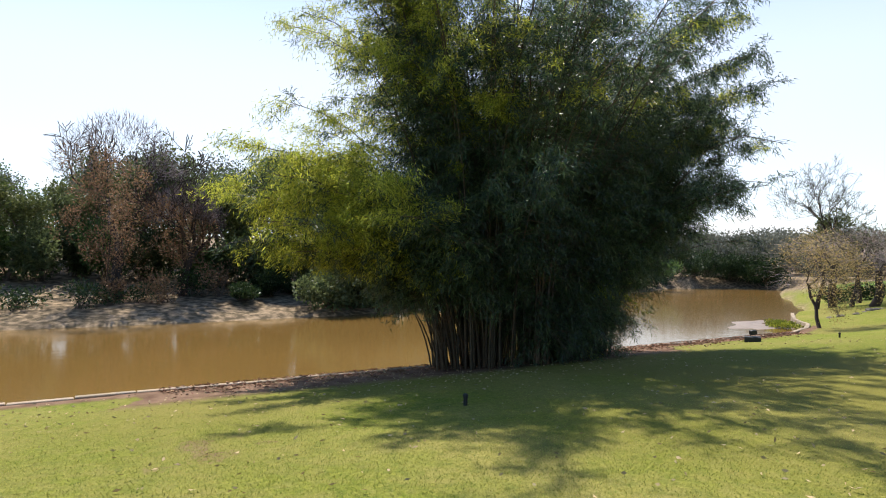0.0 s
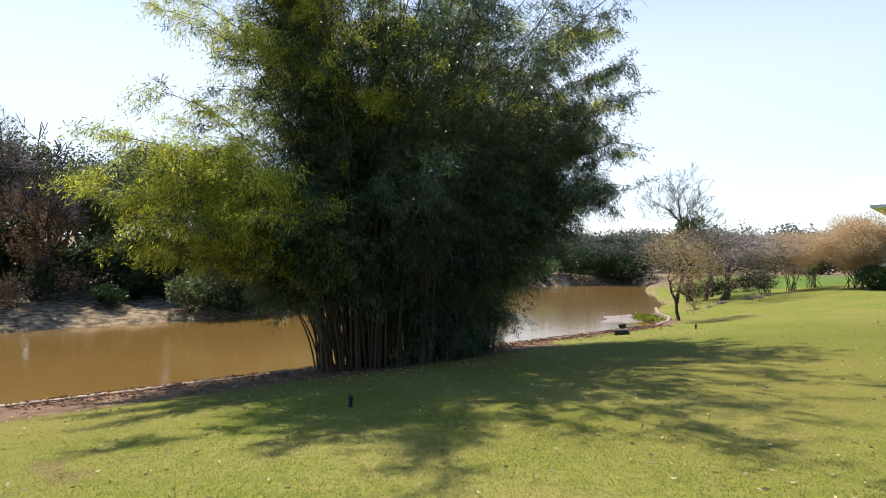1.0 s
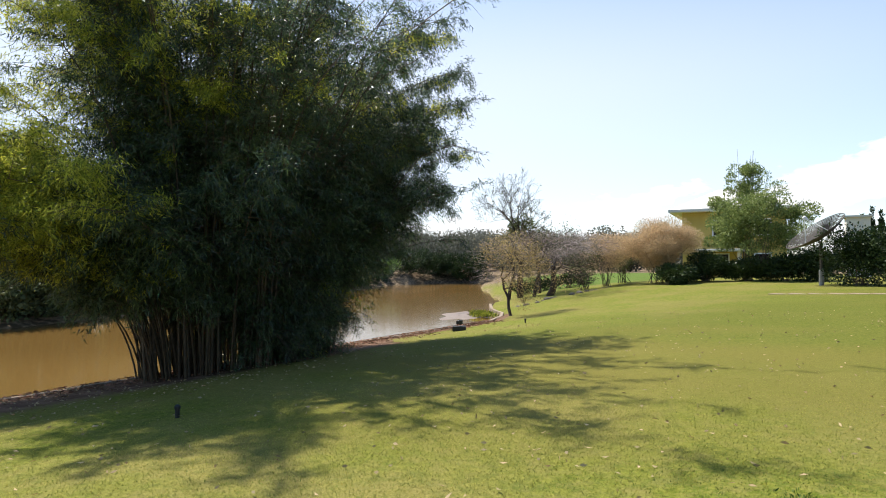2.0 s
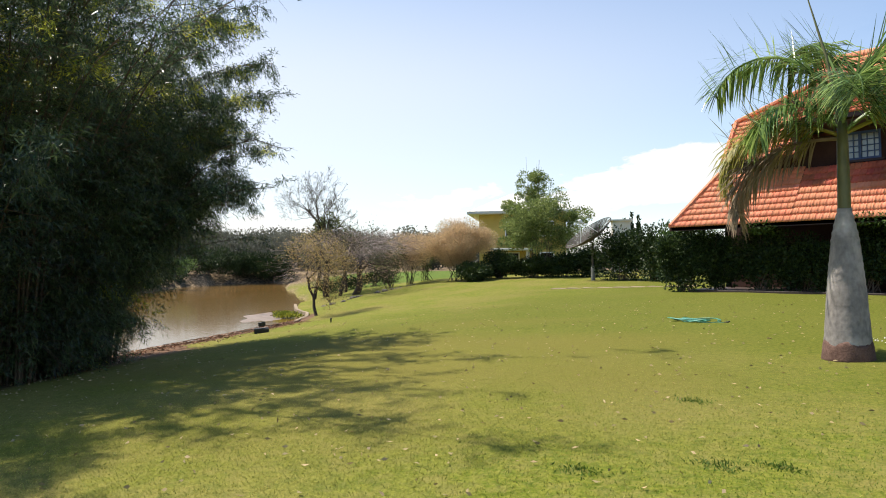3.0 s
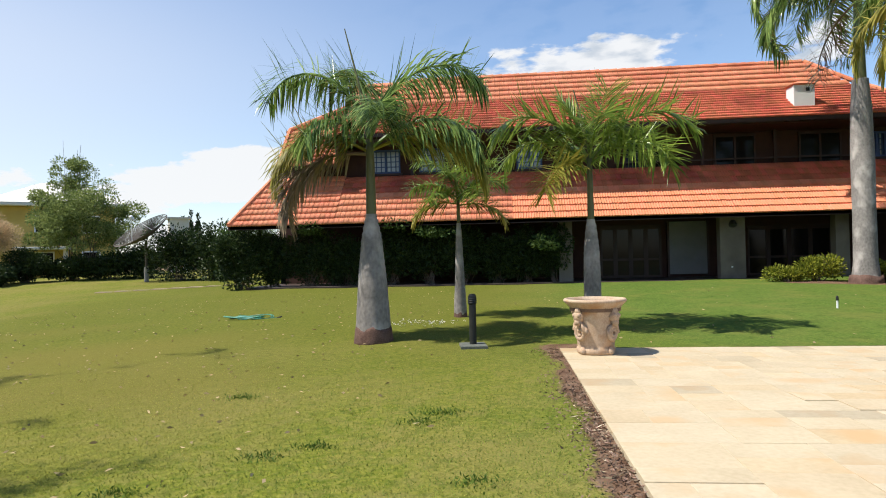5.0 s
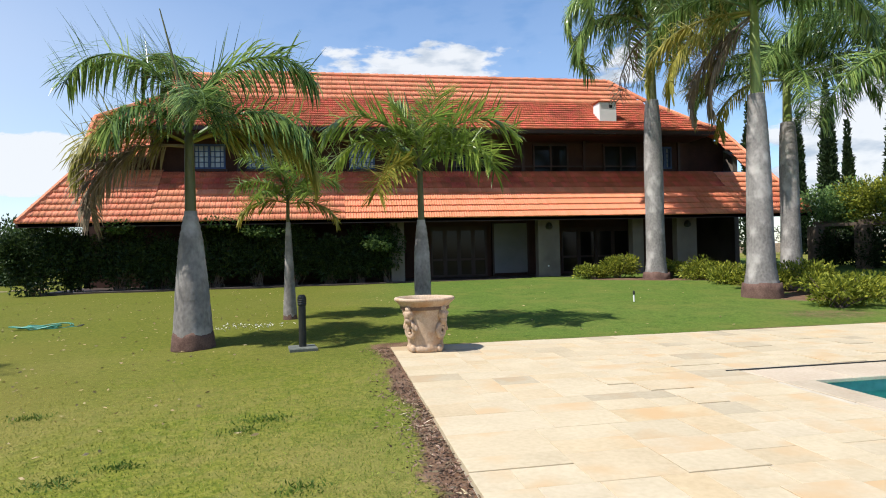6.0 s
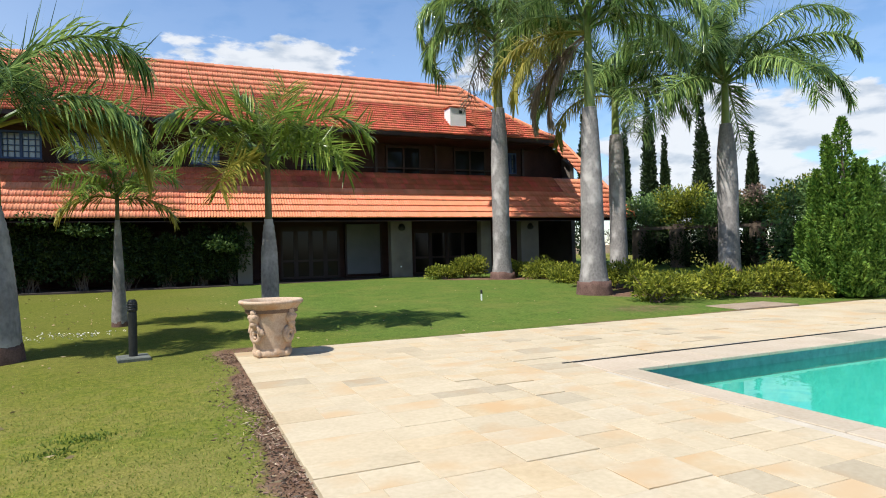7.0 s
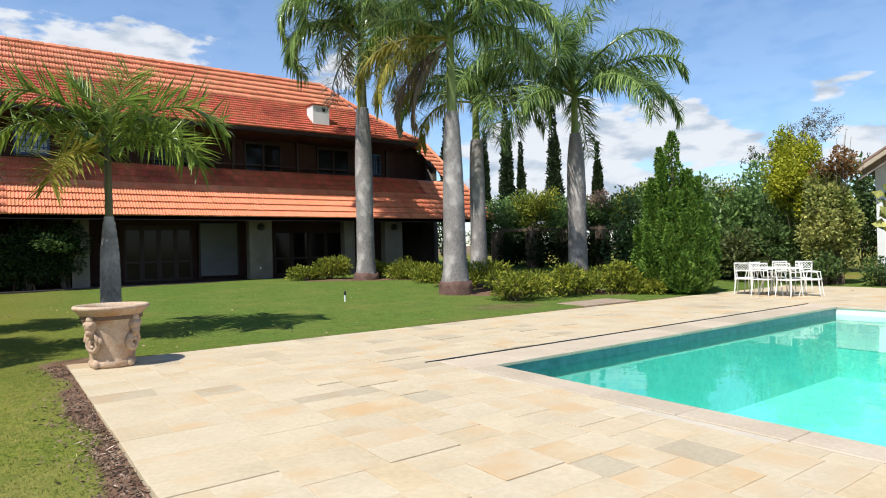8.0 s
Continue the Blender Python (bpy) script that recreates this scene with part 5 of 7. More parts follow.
# ---- bamboo ----
def build_bamboo():
    rng = np.random.default_rng(31)
    cx, cy = -16.4, 2.9
    gz = -0.92
    clump = thing("bamboo_clump", cx, cy, gz, "huge dense bamboo clump with dark culms and feathery green leaves", "bamboo")
    along = np.array([-0.505, 0.864])
    across = np.array([0.864, 0.505])
    tips_pos, tips_dir, kinds = [], [], []
    twig = Shape()
    rng_b = np.random.default_rng(32)
    plan = [0] * 140 + [1] * 50 + [2] * 42 + [3] * 18 + [4] * 3 + [5] * 15 + [6] * 40 + [7] * 34
    for k, group in enumerate(plan):
        a, rr = rng.uniform(0, 2 * np.pi), math.sqrt(rng.random())
        if group == 1:
            rr = rng.uniform(0.6, 1.0)
        if group == 1:
            a = math.pi + rng.normal() * 0.4
        elif group == 6:
            a = rng.uniform(-1.9, 1.9)
        elif group == 5:
            a, rr = math.pi + rng.normal() * 0.3, rng.uniform(0.4, 1.0)
        elif group in (2, 4, 7):
            a = rng.normal() * (0.6 if group == 2 else 0.25 if group == 4 else 0.5)
        elif group == 3:
            a = math.pi / 2 + rng.normal() * 0.6
        bx = along * math.cos(a) * 3.0 * rr + across * math.sin(a) * 1.2 * rr
        out = along * math.cos(a) * rr * rng.uniform(0.5, 1.5) + across * math.sin(a) * rr * 1.2 + rng.normal(size=2) * 0.2
        out = out * min(1.0, 1.05 / max(0.01, float(np.hypot(*out))))
        h = rng.uniform(8.5, 14.5) * (1 - 0.1 * rr)
        lean = min(rng.uniform(0.18, 0.55) * h, 6.2) if abs(math.cos(a)) < 0.5 else min(rng.uniform(0.3, 0.5) * h, 5.6)
        if group == 0:
            lean *= 0.9 if math.cos(a) < -0.5 else 0.78 if math.cos(a) > 0.5 else 1.0
        if group:
            out = (along * math.cos(a) + across * math.sin(a)) * rng.uniform(0.7, 1.1)
            h = rng.uniform(*((4.0, 7.0), (3.8, 8.0), (4.5, 8.0), (6.0, 7.5), (12.5, 15.5), (1.0, 2.8), (6.4, 9.4))[group - 1])
            lean = rng.uniform(*((0.45, 0.95), (0.42, 0.85), (0.2, 0.4), (0.8, 0.95), (0.2, 0.32), (0.05, 0.3), (0.34, 0.5))[group - 1]) * h
            if group < 4:
                lean = min(lean, (4.1, 3.5, 2.4)[group - 1])
        pts, rad = [], []
        steps = 11
        for i in range(steps + 1):
            u = i / steps
            off = out * lean * ((0.2 * u + 1.0 * u ** 2.8) if group in (0, 5) else (0.25 * u + 0.95 * u ** 2.4))
            z = h * (u - 0.16 * u ** 4 * (1 + lean / h)) * (0.92 if group == 1 else 1.0)
            pts.append(Vector((bx[0] + off[0], bx[1] + off[1], z)))
            rad.append(0.031 * (1 - 0.88 * u) * (h / 12) ** 0.5 + 0.004)
        part("culm", Shape().tube(pts, rad, 6, cap=False), M_CULM, clump, smooth=True)
        # leafy side branches
        n = 9 if group == 4 else 10 if group == 6 else int(16 + h * 3.4)
        for j in range(n):
            u = rng.uniform(0.34 if group in (1, 2, 7) else 0.24 if bx @ along < -1.4 else 0.05, 1.0) ** 0.85
            i = min(int(u * steps), steps - 1)
            p = pts[i].lerp(pts[i + 1], u * steps - i)
            d = np.append(out * 0.5 + rng.normal(size=2) * 0.8, rng.uniform(0.0, 0.8))
            d /= np.linalg.norm(d)
            ln = rng.uniform(0.5, 1.5) * (1.1 - 0.45 * u)
            b = np.array(p)
            path = [tuple(b)]
            for s in range(4):
                d = d + np.array([0, 0, -0.24])
                d /= np.linalg.norm(d)
                b = b + d * ln / 4
                path.append(tuple(b))
            twig.tube(path[::2], [0.007, 0.005, 0.002], 3, cap=False)
            m = int((27 if group in (0, 2, 3, 5, 6, 7) else 34 if group == 1 else 5) + 30 * ln * (group != 4))
            q = np.array(path)
            w = rng.uniform(0.15, 1.0, m) * 4
            ii = np.minimum(w.astype(int), 3)
            pos = q[ii] + (q[ii + 1] - q[ii]) * (w - ii)[:, None] + rng.normal(size=(m, 3)) * 0.07
            way = np.tile(d, (m, 1)) * 0.6 + rng.normal(size=(m, 3)) * 0.6
            side = float(np.dot(p.to_2d() if hasattr(p, "to_2d") else (p.x, p.y), along))
            # Brighter leaf colour goes mostly to the side and top the sun catches.
            lit = rng.random() < 0.75 * float(np.clip((-3.4 - side) / 1.6, 0, 1)) or (p.z > 5.5 and rng.random() < 0.2) or rng.random() < 0.012
            lit = lit and (side < -2.4 or rng_b.random() < 0.35)
            if (group == 0 and p.z < 3.6 and rng_b.random() < 0.65) or (p.z > 4.6 and abs(side) < 2.6 and rng_b.random() < 0.3):
                continue
            extra = rng_b.random(m) < (0.0 if p.z > 9.6 else 0.95 if side > 2.4 and p.z > 3.5 else 0.4)
            pos = np.concatenate([pos, pos[extra] + rng_b.normal(size=(int(extra.sum()), 3)) * 0.07])
            way = np.concatenate([way, way[extra] + rng_b.normal(size=(int(extra.sum()), 3)) * 0.5])
            tips_pos.append(pos)
            tips_dir.append(way)
            kinds.append(np.full(len(pos), lit))
    # single long shoots: one hanging forward with sun-bright leaves, one arching thinly out to the side
    for way, bright, per, first in (([(-0.6, 0.2, 0.0), (0.6, -0.3, 2.6), (1.7, -0.7, 4.9), (2.4, -0.9, 6.0), (2.9, -1.1, 6.2), (3.2, -1.3, 5.8)], True, 70, 0.55),
                                    ([(-1.3, 2.2, 0.0), (-0.5, 3.2, 2.6), (0.3, 3.9, 4.6), (0.8, 4.5, 5.5), (1.3, 5.2, 5.8), (1.8, 6.0, 5.5)], False, 3, 0.62),
                                    ([(-1.3, 2.2, 0.0), (-0.7, 3.0, 2.0), (-0.1, 3.6, 3.3), (0.4, 4.3, 4.0), (0.8, 5.0, 4.2)], False, 5, 0.5)):
        part("culm", Shape().tube(way, [0.02 - 0.0026 * i for i in range(len(way))], 6, cap=False), M_CULM, clump, smooth=True)
        q = np.array(way)
        for j in range(30):
            u = rng.uniform(first, 1.0) * (len(way) - 1)
            i = min(int(u), len(way) - 2)
            b = q[i] + (q[i + 1] - q[i]) * (u - i)
            d = np.append(rng.normal(size=2), rng.uniform(-0.2, 0.5))
            d /= np.linalg.norm(d)
            e = b + d * rng.uniform(0.3, 0.75) + np.array([0, 0, -0.15])
            twig.tube([tuple(b), tuple((b + e) / 2 + np.array([0, 0, 0.06])), tuple(e)], [0.006, 0.004, 0.002], 3, cap=False)
            w = rng.uniform(0.2, 1.0, per)[:, None]
            tips_pos.append(b + (e - b) * w + rng.normal(size=(per, 3)) * 0.06)
            tips_dir.append(np.tile(d, (per, 1)) * 0.5 + rng.normal(size=(per, 3)) * 0.5 - np.array([0, 0, 0.2]))
            kinds.append(np.full(per, bright))
    pos, head, yel = np.concatenate(tips_pos), np.concatenate(tips_dir), np.concatenate(kinds)
    high = pos[:, 2] > 9.6
    part("branchwork", twig, M_CULM, clump, kind="stuff")
    part("top_leaves", leaf_mesh("leaves", pos[high], head[high], 0.165, 0.025, L_BAMBOO, rng, 0.45, slim=True), L_BAMBOO, clump, kind="stuff")
    pos, head, yel = pos[~high], head[~high], yel[~high]
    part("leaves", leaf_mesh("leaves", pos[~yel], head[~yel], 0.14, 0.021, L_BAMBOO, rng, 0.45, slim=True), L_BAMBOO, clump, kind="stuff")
    lit_pos = np.concatenate([pos[yel], pos[yel] + rng.normal(size=(int(yel.sum()), 3)) * 0.09])
    lit_way = np.concatenate([head[yel], head[yel] + rng.normal(size=(int(yel.sum()), 3)) * 0.4])
    part("sunlit_leaves", leaf_mesh("leaves", lit_pos, lit_way, 0.105, 0.019, L_BAMY, rng, 0.4, slim=True), L_BAMY, clump, "yellow-green bamboo leaves coloured as if sunlit", kind="stuff")
    return clump


build_bamboo()


# ---- planter ----
def build_planter():
    t = thing("planter", 1.30, 9.68, 0.004, "large carved terracotta-coloured stone planter at the terrace corner", "planter", scale=0.89)
    t.matrix_world = t.matrix_world @ Matrix.Diagonal((0.91, 0.91, 1.0, 1.0))
    prof = [(0.33, 0.0), (0.35, 0.03), (0.355, 0.09), (0.335, 0.11), (0.34, 0.16), (0.375, 0.40), (0.405, 0.60), (0.43, 0.70), (0.465, 0.775), (0.515, 0.83), (0.565, 0.865), (0.58, 0.885), (0.58, 0.905), (0.56, 0.925), (0.515, 0.925), (0.49, 0.86), (0.47, 0.80)]
    part("body", Shape().lathe(prof, 40, wob=lambda a, z: 0.006 * math.sin(5 * a + 7 * z)), M_POT, t, smooth=True)
    part("soil", Shape().lathe([(0.47, 0.72), (0.47, 0.80)], 24), M_SOIL, t)
    # four masks with scrolls below, round the body
    for k in range(4):
        m = Euler((0, 0, radians(-140 + 90 * k))).to_matrix().to_4x4()
        s = Shape()
        for (dx, dz, r) in ((0.445, 0.64, 0.098), (0.50, 0.665, 0.042), (0.465, 0.55, 0.07), (0.455, 0.73, 0.066)):
            for dy in ((-0.05, 0.05) if r < 0.045 else (0.0,)):
                s.lathe([(r * math.sin(math.pi * q / 8), -r * math.cos(math.pi * q / 8)) for q in range(1, 8)], 12)
                n = 7 * 12
                s.v[-n:] = [(v[0] + dx, v[1] + dy, v[2] + dz) for v in s.v[-n:]]
        part("carved_boss", s, M_POT, t, smooth=True, m=m)
        scroll = Shape()
        pts = []
        for q in range(26):
            a = q / 25 * 3.6 * math.pi
            r = 0.135 * (1 - 0.75 * q / 25)
            pts.append((0.395 + 0.02 * (q / 25), r * math.cos(a) , 0.36 + r * math.sin(a)))
        scroll.tube(pts, [0.05 - 0.022 * q / 25 for q in range(26)], 8)
        scroll.tube([(0.41, 0.115, 0.37), (0.43, 0.09, 0.46), (0.44, 0.04, 0.55)], [0.04, 0.035, 0.03], 8)
        part("scroll", scroll, M_POT, t, smooth=True, m=m)
        part("foot", Shape().lathe([(0.02, 0.0), (0.06, 0.02), (0.065, 0.08), (0.03, 0.13)], 10, (0.345, 0)), M_POT, t, smooth=True, m=m)
    return t


build_planter()


# ---- bollard light ----
def build_bollard():
    x, y = -0.60, 10.5
    t = thing("bollard_light", x, y, ground_at(x, y) - 0.01, "dark metal garden bollard light on a concrete pad", "garden light")
    part("pad", Shape().box(-0.22, 0.22, -0.22, 0.22, -0.05, 0.06, 0.015), M_PAD, t, m=pose(0, 0, 0, 0, 0, 8))
    part("post", Shape().lathe([(0.06, 0.05), (0.06, 0.70), (0.055, 0.72)], 16), M_DARKM, t, smooth=False)
    part("lamp_head", Shape().lathe([(0.062, 0.72), (0.068, 0.73), (0.068, 0.86), (0.05, 0.89), (0.035, 0.90)], 16), M_DARKM, t)
    for k in range(3):
        part("louvre", Shape().lathe([(0.073, 0.745 + 0.035 * k), (0.078, 0.75 + 0.035 * k), (0.07, 0.765 + 0.035 * k)], 16), M_DARKM, t)


build_bollard()
build_terrace()


# ---- things on the lawn and terrace ----
def build_hose():
    x, y = -6.55, 15.35
    t = thing("garden_hose", x, y, ground_at(x, y), "tangled green garden hose lying in loops on the lawn", "hose", scale=0.7)
    pts = []
    for k in range(150):
        a = k / 150 * 2 * math.pi * 6
        w = 0.62 + 0.22 * math.sin(a * 0.37 + 1)
        pts.append((w * math.cos(a) + 0.1 * math.sin(0.7 * a), 0.40 * w * math.sin(a) + 0.12 * math.cos(0.31 * a), 0.02 + 0.05 * (1 + math.sin(a * 0.83 + k * 0.21)) + 0.01 * math.sin(a * 2.3)))
    pts += [(0.75, -0.05, 0.03), (0.9, 0.0, 0.025), (1.05, 0.04, 0.03)]
    part("hose", Shape().tube(pts, 0.018, 6), surface("green_hose_plastic", (0.03, 0.17, 0.12), (0.08, 0.32, 0.24), 6, 0.4, 0), t, smooth=True)
    part("nozzle", Shape().tube([(1.05, 0.04, 0.03), (1.16, 0.06, 0.05), (1.24, 0.07, 0.09)], [0.02, 0.03, 0.018], 8), M_DARKM, t)


build_hose()


def build_sprinkler():
    x, y = 7.6, 15.2
    t = thing("sprinkler", x, y, ground_at(x, y), "small sprinkler head on a white riser in the lawn", "sprinkler")
    part("riser", Shape().lathe([(0.022, -0.03), (0.022, 0.17), (0.018, 0.18)], 10), M_WHITE, t)
    part("head", Shape().lathe([(0.028, 0.18), (0.032, 0.2), (0.028, 0.27), (0.012, 0.29)], 10), M_DARKM, t)


build_sprinkler()


def stake(x, y):
    t = thing("irrigation_stake", x, y, ground_at(x, y), "small dark irrigation stake standing in the lawn", "stake", "irrigation stakes")
    part("rod", Shape().lathe([(0.03, -0.03), (0.03, 0.10), (0.022, 0.11)], 8), M_DARKM, t)
    part("cap", Shape().lathe([(0.038, 0.11), (0.04, 0.15), (0.02, 0.17)], 8), M_DARKM, t)


stake(-9.1, 0.72)
stake(-20.0, 14.0)


def build_spotlight():
    x, y = -20.6, 11.4
    t = thing("spotlight", x, y, ground_at(x, y), "black floodlight on a dark box at the lake edge", "spotlight")
    part("box", Shape().box(-0.25, 0.25, -0.18, 0.18, -0.05, 0.18, 0.02), M_DARKM, t, m=pose(0, 0, 0, 0, 0, 60))
    part("bracket", Shape().tube([(0, -0.08, 0.2), (0, -0.08, 0.33), (0, 0.08, 0.33), (0, 0.08, 0.2)], 0.012, 6), M_DARKM, t)
    part("lamp", Shape().box(-0.07, 0.07, -0.11, 0.11, 0.24, 0.40, 0.02), M_DARKM, t, m=pose(0.02, 0, 0, 0, 0, 20))


build_spotlight()


# ---- garden furniture ----
def build_chair(x, y, rz):
    t = thing("garden_chair", x, y, 0.004, "white cast metal garden chair with a lattice back", "chair", "chairs round the garden table", rz=rz)
    part("seat", Shape().box(-0.22, 0.22, -0.21, 0.22, 0.42, 0.45, 0.008), M_METALW, t)
    for sx in (-1, 1):
        part("leg", Shape().tube([(sx * 0.2, -0.19, 0.42), (sx * 0.215, -0.21, 0.2), (sx * 0.22, -0.24, 0.0)], [0.016, 0.014, 0.012], 6), M_METALW, t)
        part("leg", Shape().tube([(sx * 0.2, 0.2, 0.43), (sx * 0.21, 0.22, 0.2), (sx * 0.22, 0.26, 0.0)], [0.016, 0.014, 0.012], 6), M_METALW, t)
    back = part("backrest", Shape().tube([(-0.2, 0.2, 0.43), (-0.205, 0.235, 0.66), (-0.21, 0.265, 0.88), (0.21, 0.265, 0.88), (0.205, 0.235, 0.66), (0.2, 0.2, 0.43)], 0.016, 6).tube([(-0.207, 0.24, 0.68), (0.207, 0.24, 0.68)], 0.012, 6), M_METALW, t)
    lat = Shape()
    for k in range(-3, 7):
        a = -0.21 + k * 0.07
        for s in (1, -1):
            p0, p1 = (a, 0.68), (a + s * 0.2, 0.88)
            cl = lambda v: max(-0.2, min(0.2, v))
            if -0.2 <= p0[0] <= 0.2 or -0.2 <= p1[0] <= 0.2:
                f0 = (cl(p0[0]) - p0[0]) / (p1[0] - p0[0])
                f1 = (cl(p1[0]) - p0[0]) / (p1[0] - p0[0])
                q = lambda f: (p0[0] + (p1[0] - p0[0]) * f, 0.243 + 0.022 * f, 0.68 + 0.2 * f)
                if f1 - f0 > 0.05:
                    lat.tube([q(f0), q(f1)], 0.0065, 4)
    part("lattice", lat, M_METALW, back)
    for sx in (-1, 1):
        part("armrest", Shape().tube([(sx * 0.207, 0.235, 0.64), (sx * 0.24, 0.05, 0.65), (sx * 0.235, -0.16, 0.63), (sx * 0.21, -0.19, 0.44)], 0.013, 6), M_METALW, t)
    return t


chair0 = build_chair(17.1, 9.35, 108)
for cx, cy, rz in ((16.95, 8.75, 96), (17.0, 8.1, 80), (17.5, 7.75, 14), (18.1, 8.3, -86), (18.1, 9.0, -95), (17.5, 9.5, 172)):
    copy_thing(chair0, pose(cx, cy, 0.004, 0, 0, rz))
tb = thing("garden_table", 17.45, 8.65, 0.004, "white cast metal garden table", "table")
part("tabletop", Shape().lathe([(0.55, 0.71), (0.6, 0.715), (0.6, 0.74), (0.55, 0.745)], 28), M_METALW, tb)
for k in range(4):
    a = radians(45 + 90 * k)
    part("leg", Shape().tube([(0.42 * math.cos(a), 0.42 * math.sin(a), 0.71), (0.34 * math.cos(a), 0.34 * math.sin(a), 0.4), (0.46 * math.cos(a), 0.46 * math.sin(a), 0.0)], 0.018, 6), M_METALW, tb)

# flat slab beside the planting bed
solid("paving_slab", Shape().box(11.5, 13.4, 10.22, 11.2, -0.1, 0.04, 0.01), M_KERB, "pale tan paving slab path beside the planting bed", "paving", "structure")

# ---- hedge of yellow-green shrubs ----
row = [(9.9, 22.9), (10.9, 22.9), (12.7, 22.3), (13.1, 21.0), (13.5, 20.0), (12.9, 18.9), (13.4, 17.7), (12.7, 16.5), (13.2, 15.4), (11.35, 12.5), (12.6, 13.6), (13.2, 12.5), (14.3, 12.6), (15.2, 12.2), (15.5, 11.4)]
for k, (sx, sy) in enumerate(row):
    big = 1.2 if k == 9 else 1.0
    bush("shrub", sx, sy, 1.45 * big, 1.3 * big, (0.6, 0.95, 0.75, 1.0, 0.7)[k % 5] * (1.2 if big > 1 else 1.0), "low yellow-green leafy shrub in the planting bed", L_SHRUB, 2100, 0.115, 100 + k, group="bed shrubs", wide=0.42, lumps=11, upright=0.3)

# ---- climbing shrubs along the house front ----
for k, (sx, w, h) in enumerate([(-10.9, 2.6, 3.0), (-9.6, 2.4, 2.5), (-8.0, 2.6, 2.9), (-6.3, 2.6, 2.2), (-4.6, 2.6, 2.7), (-3.0, 2.6, 3.0), (-1.6, 2.4, 2.8), (-0.2, 2.2, 2.2), (1.0, 2.2, 2.3), (2.0, 1.7, 2.5)]):
    bush("climbing_shrub", sx, 24.95 if k == 0 else 25.3, w, 1.0, h, "dark glossy climbing shrub against the veranda front", L_CLIMB, 8200, 0.12, 140 + k, group="veranda shrubs", lumps=44, clump=(0.10, 0.20))

# sunlit sprigs among the dark climbers, the sun put into a brighter leaf colour
for k, (sx, sz, w) in enumerate([(1.5, 1.35, 1.3), (-2.6, 1.9, 1.6), (-4.3, 2.2, 1.4), (-8.0, 2.2, 1.2)]):
    bush("climbing_shrub", sx, 24.5, w, 0.5, sz + 0.55, "brighter leaves for the sunlit tips of the dark climbing shrub", L_MID, 420, 0.13, 155 + k, group="young climber shoots", lumps=6, low=sz, stems=False)

# ---- conifer, croton and planting at the far end of the terrace ----
def conifer(name, x, y, h, w, label, material, n, seed, size=0.13, z=None, lobes=16, group="", category="conifer tree", slim=False):
    """Upright sprays on many pointed lobes round a stem."""
    rng = np.random.default_rng(seed)
    t = thing(name, x, y, ground_at(x, y) if z is None else z, label, category, group)
    part("trunk", Shape().tube([(0, 0, -0.1), (0.02, 0, h * 0.5), (0, 0.02, h * 0.9)], [0.05 * h ** 0.5, 0.03 * h ** 0.5, 0.01], 7), M_BARK, t)
    pos, head = [], []
    per = n // lobes
    for k in range(lobes):
        a = 2.4 * k
        f = k / lobes
        base = h * (0.0 + 0.60 * f)
        rad = w * 0.5 * (0.72 * (1 - f) + 0.08) * (0.4 if slim else 1)
        c = np.array([rad * math.cos(a), rad * math.sin(a), base])
        ln = (h * 0.42 if not slim else h * 0.34) * rng.uniform(0.8, 1.15)
        lw = w * 0.25 * (1 - 0.5 * f) if not slim else w * 0.42 * (1 - 0.55 * f)
        u = rng.uniform(0, 1, per)
        prof = np.sin(np.pi * np.clip(u * 0.9 + 0.12, 0, 1)) ** 0.8
        th = rng.uniform(0, 2 * np.pi, per)
        rr = lw * prof * rng.uniform(0.75, 1.05, per)
        p = c + np.stack([rr * np.cos(th), rr * np.sin(th), u * ln], -1) + np.array([math.cos(a), math.sin(a), 0]) * (u * 0.06 * w)[:, None]
        pos.append(p)
        head.append(np.stack([np.cos(th) * 0.6, np.sin(th) * 0.6, np.full(per, 0.9)], -1) + rng.normal(size=(per, 3)) * 0.35)
    u = rng.uniform(0, 1, per * 2)
    th = rng.uniform(0, 2 * np.pi, per * 2)
    rr = w * (0.30 if not slim else 0.34) * (1 - u) ** 0.75 * rng.uniform(0.6, 1, per * 2) + 0.03
    pos.append(np.stack([rr * np.cos(th), rr * np.sin(th), h * (0.03 + 0.97 * u)], -1))
    head.append(np.stack([np.cos(th) * 0.5, np.sin(th) * 0.5, np.full(per * 2, 0.9)], -1) + rng.normal(size=(per * 2, 3)) * 0.3)
    pos, head = np.concatenate(pos), np.concatenate(head)
    pos[:, 2] = np.clip(pos[:, 2], 0.03, h)
    part("foliage", leaf_mesh("foliage", pos, head, size, size * 0.5, material, rng, 0.0), material, t)
    return t


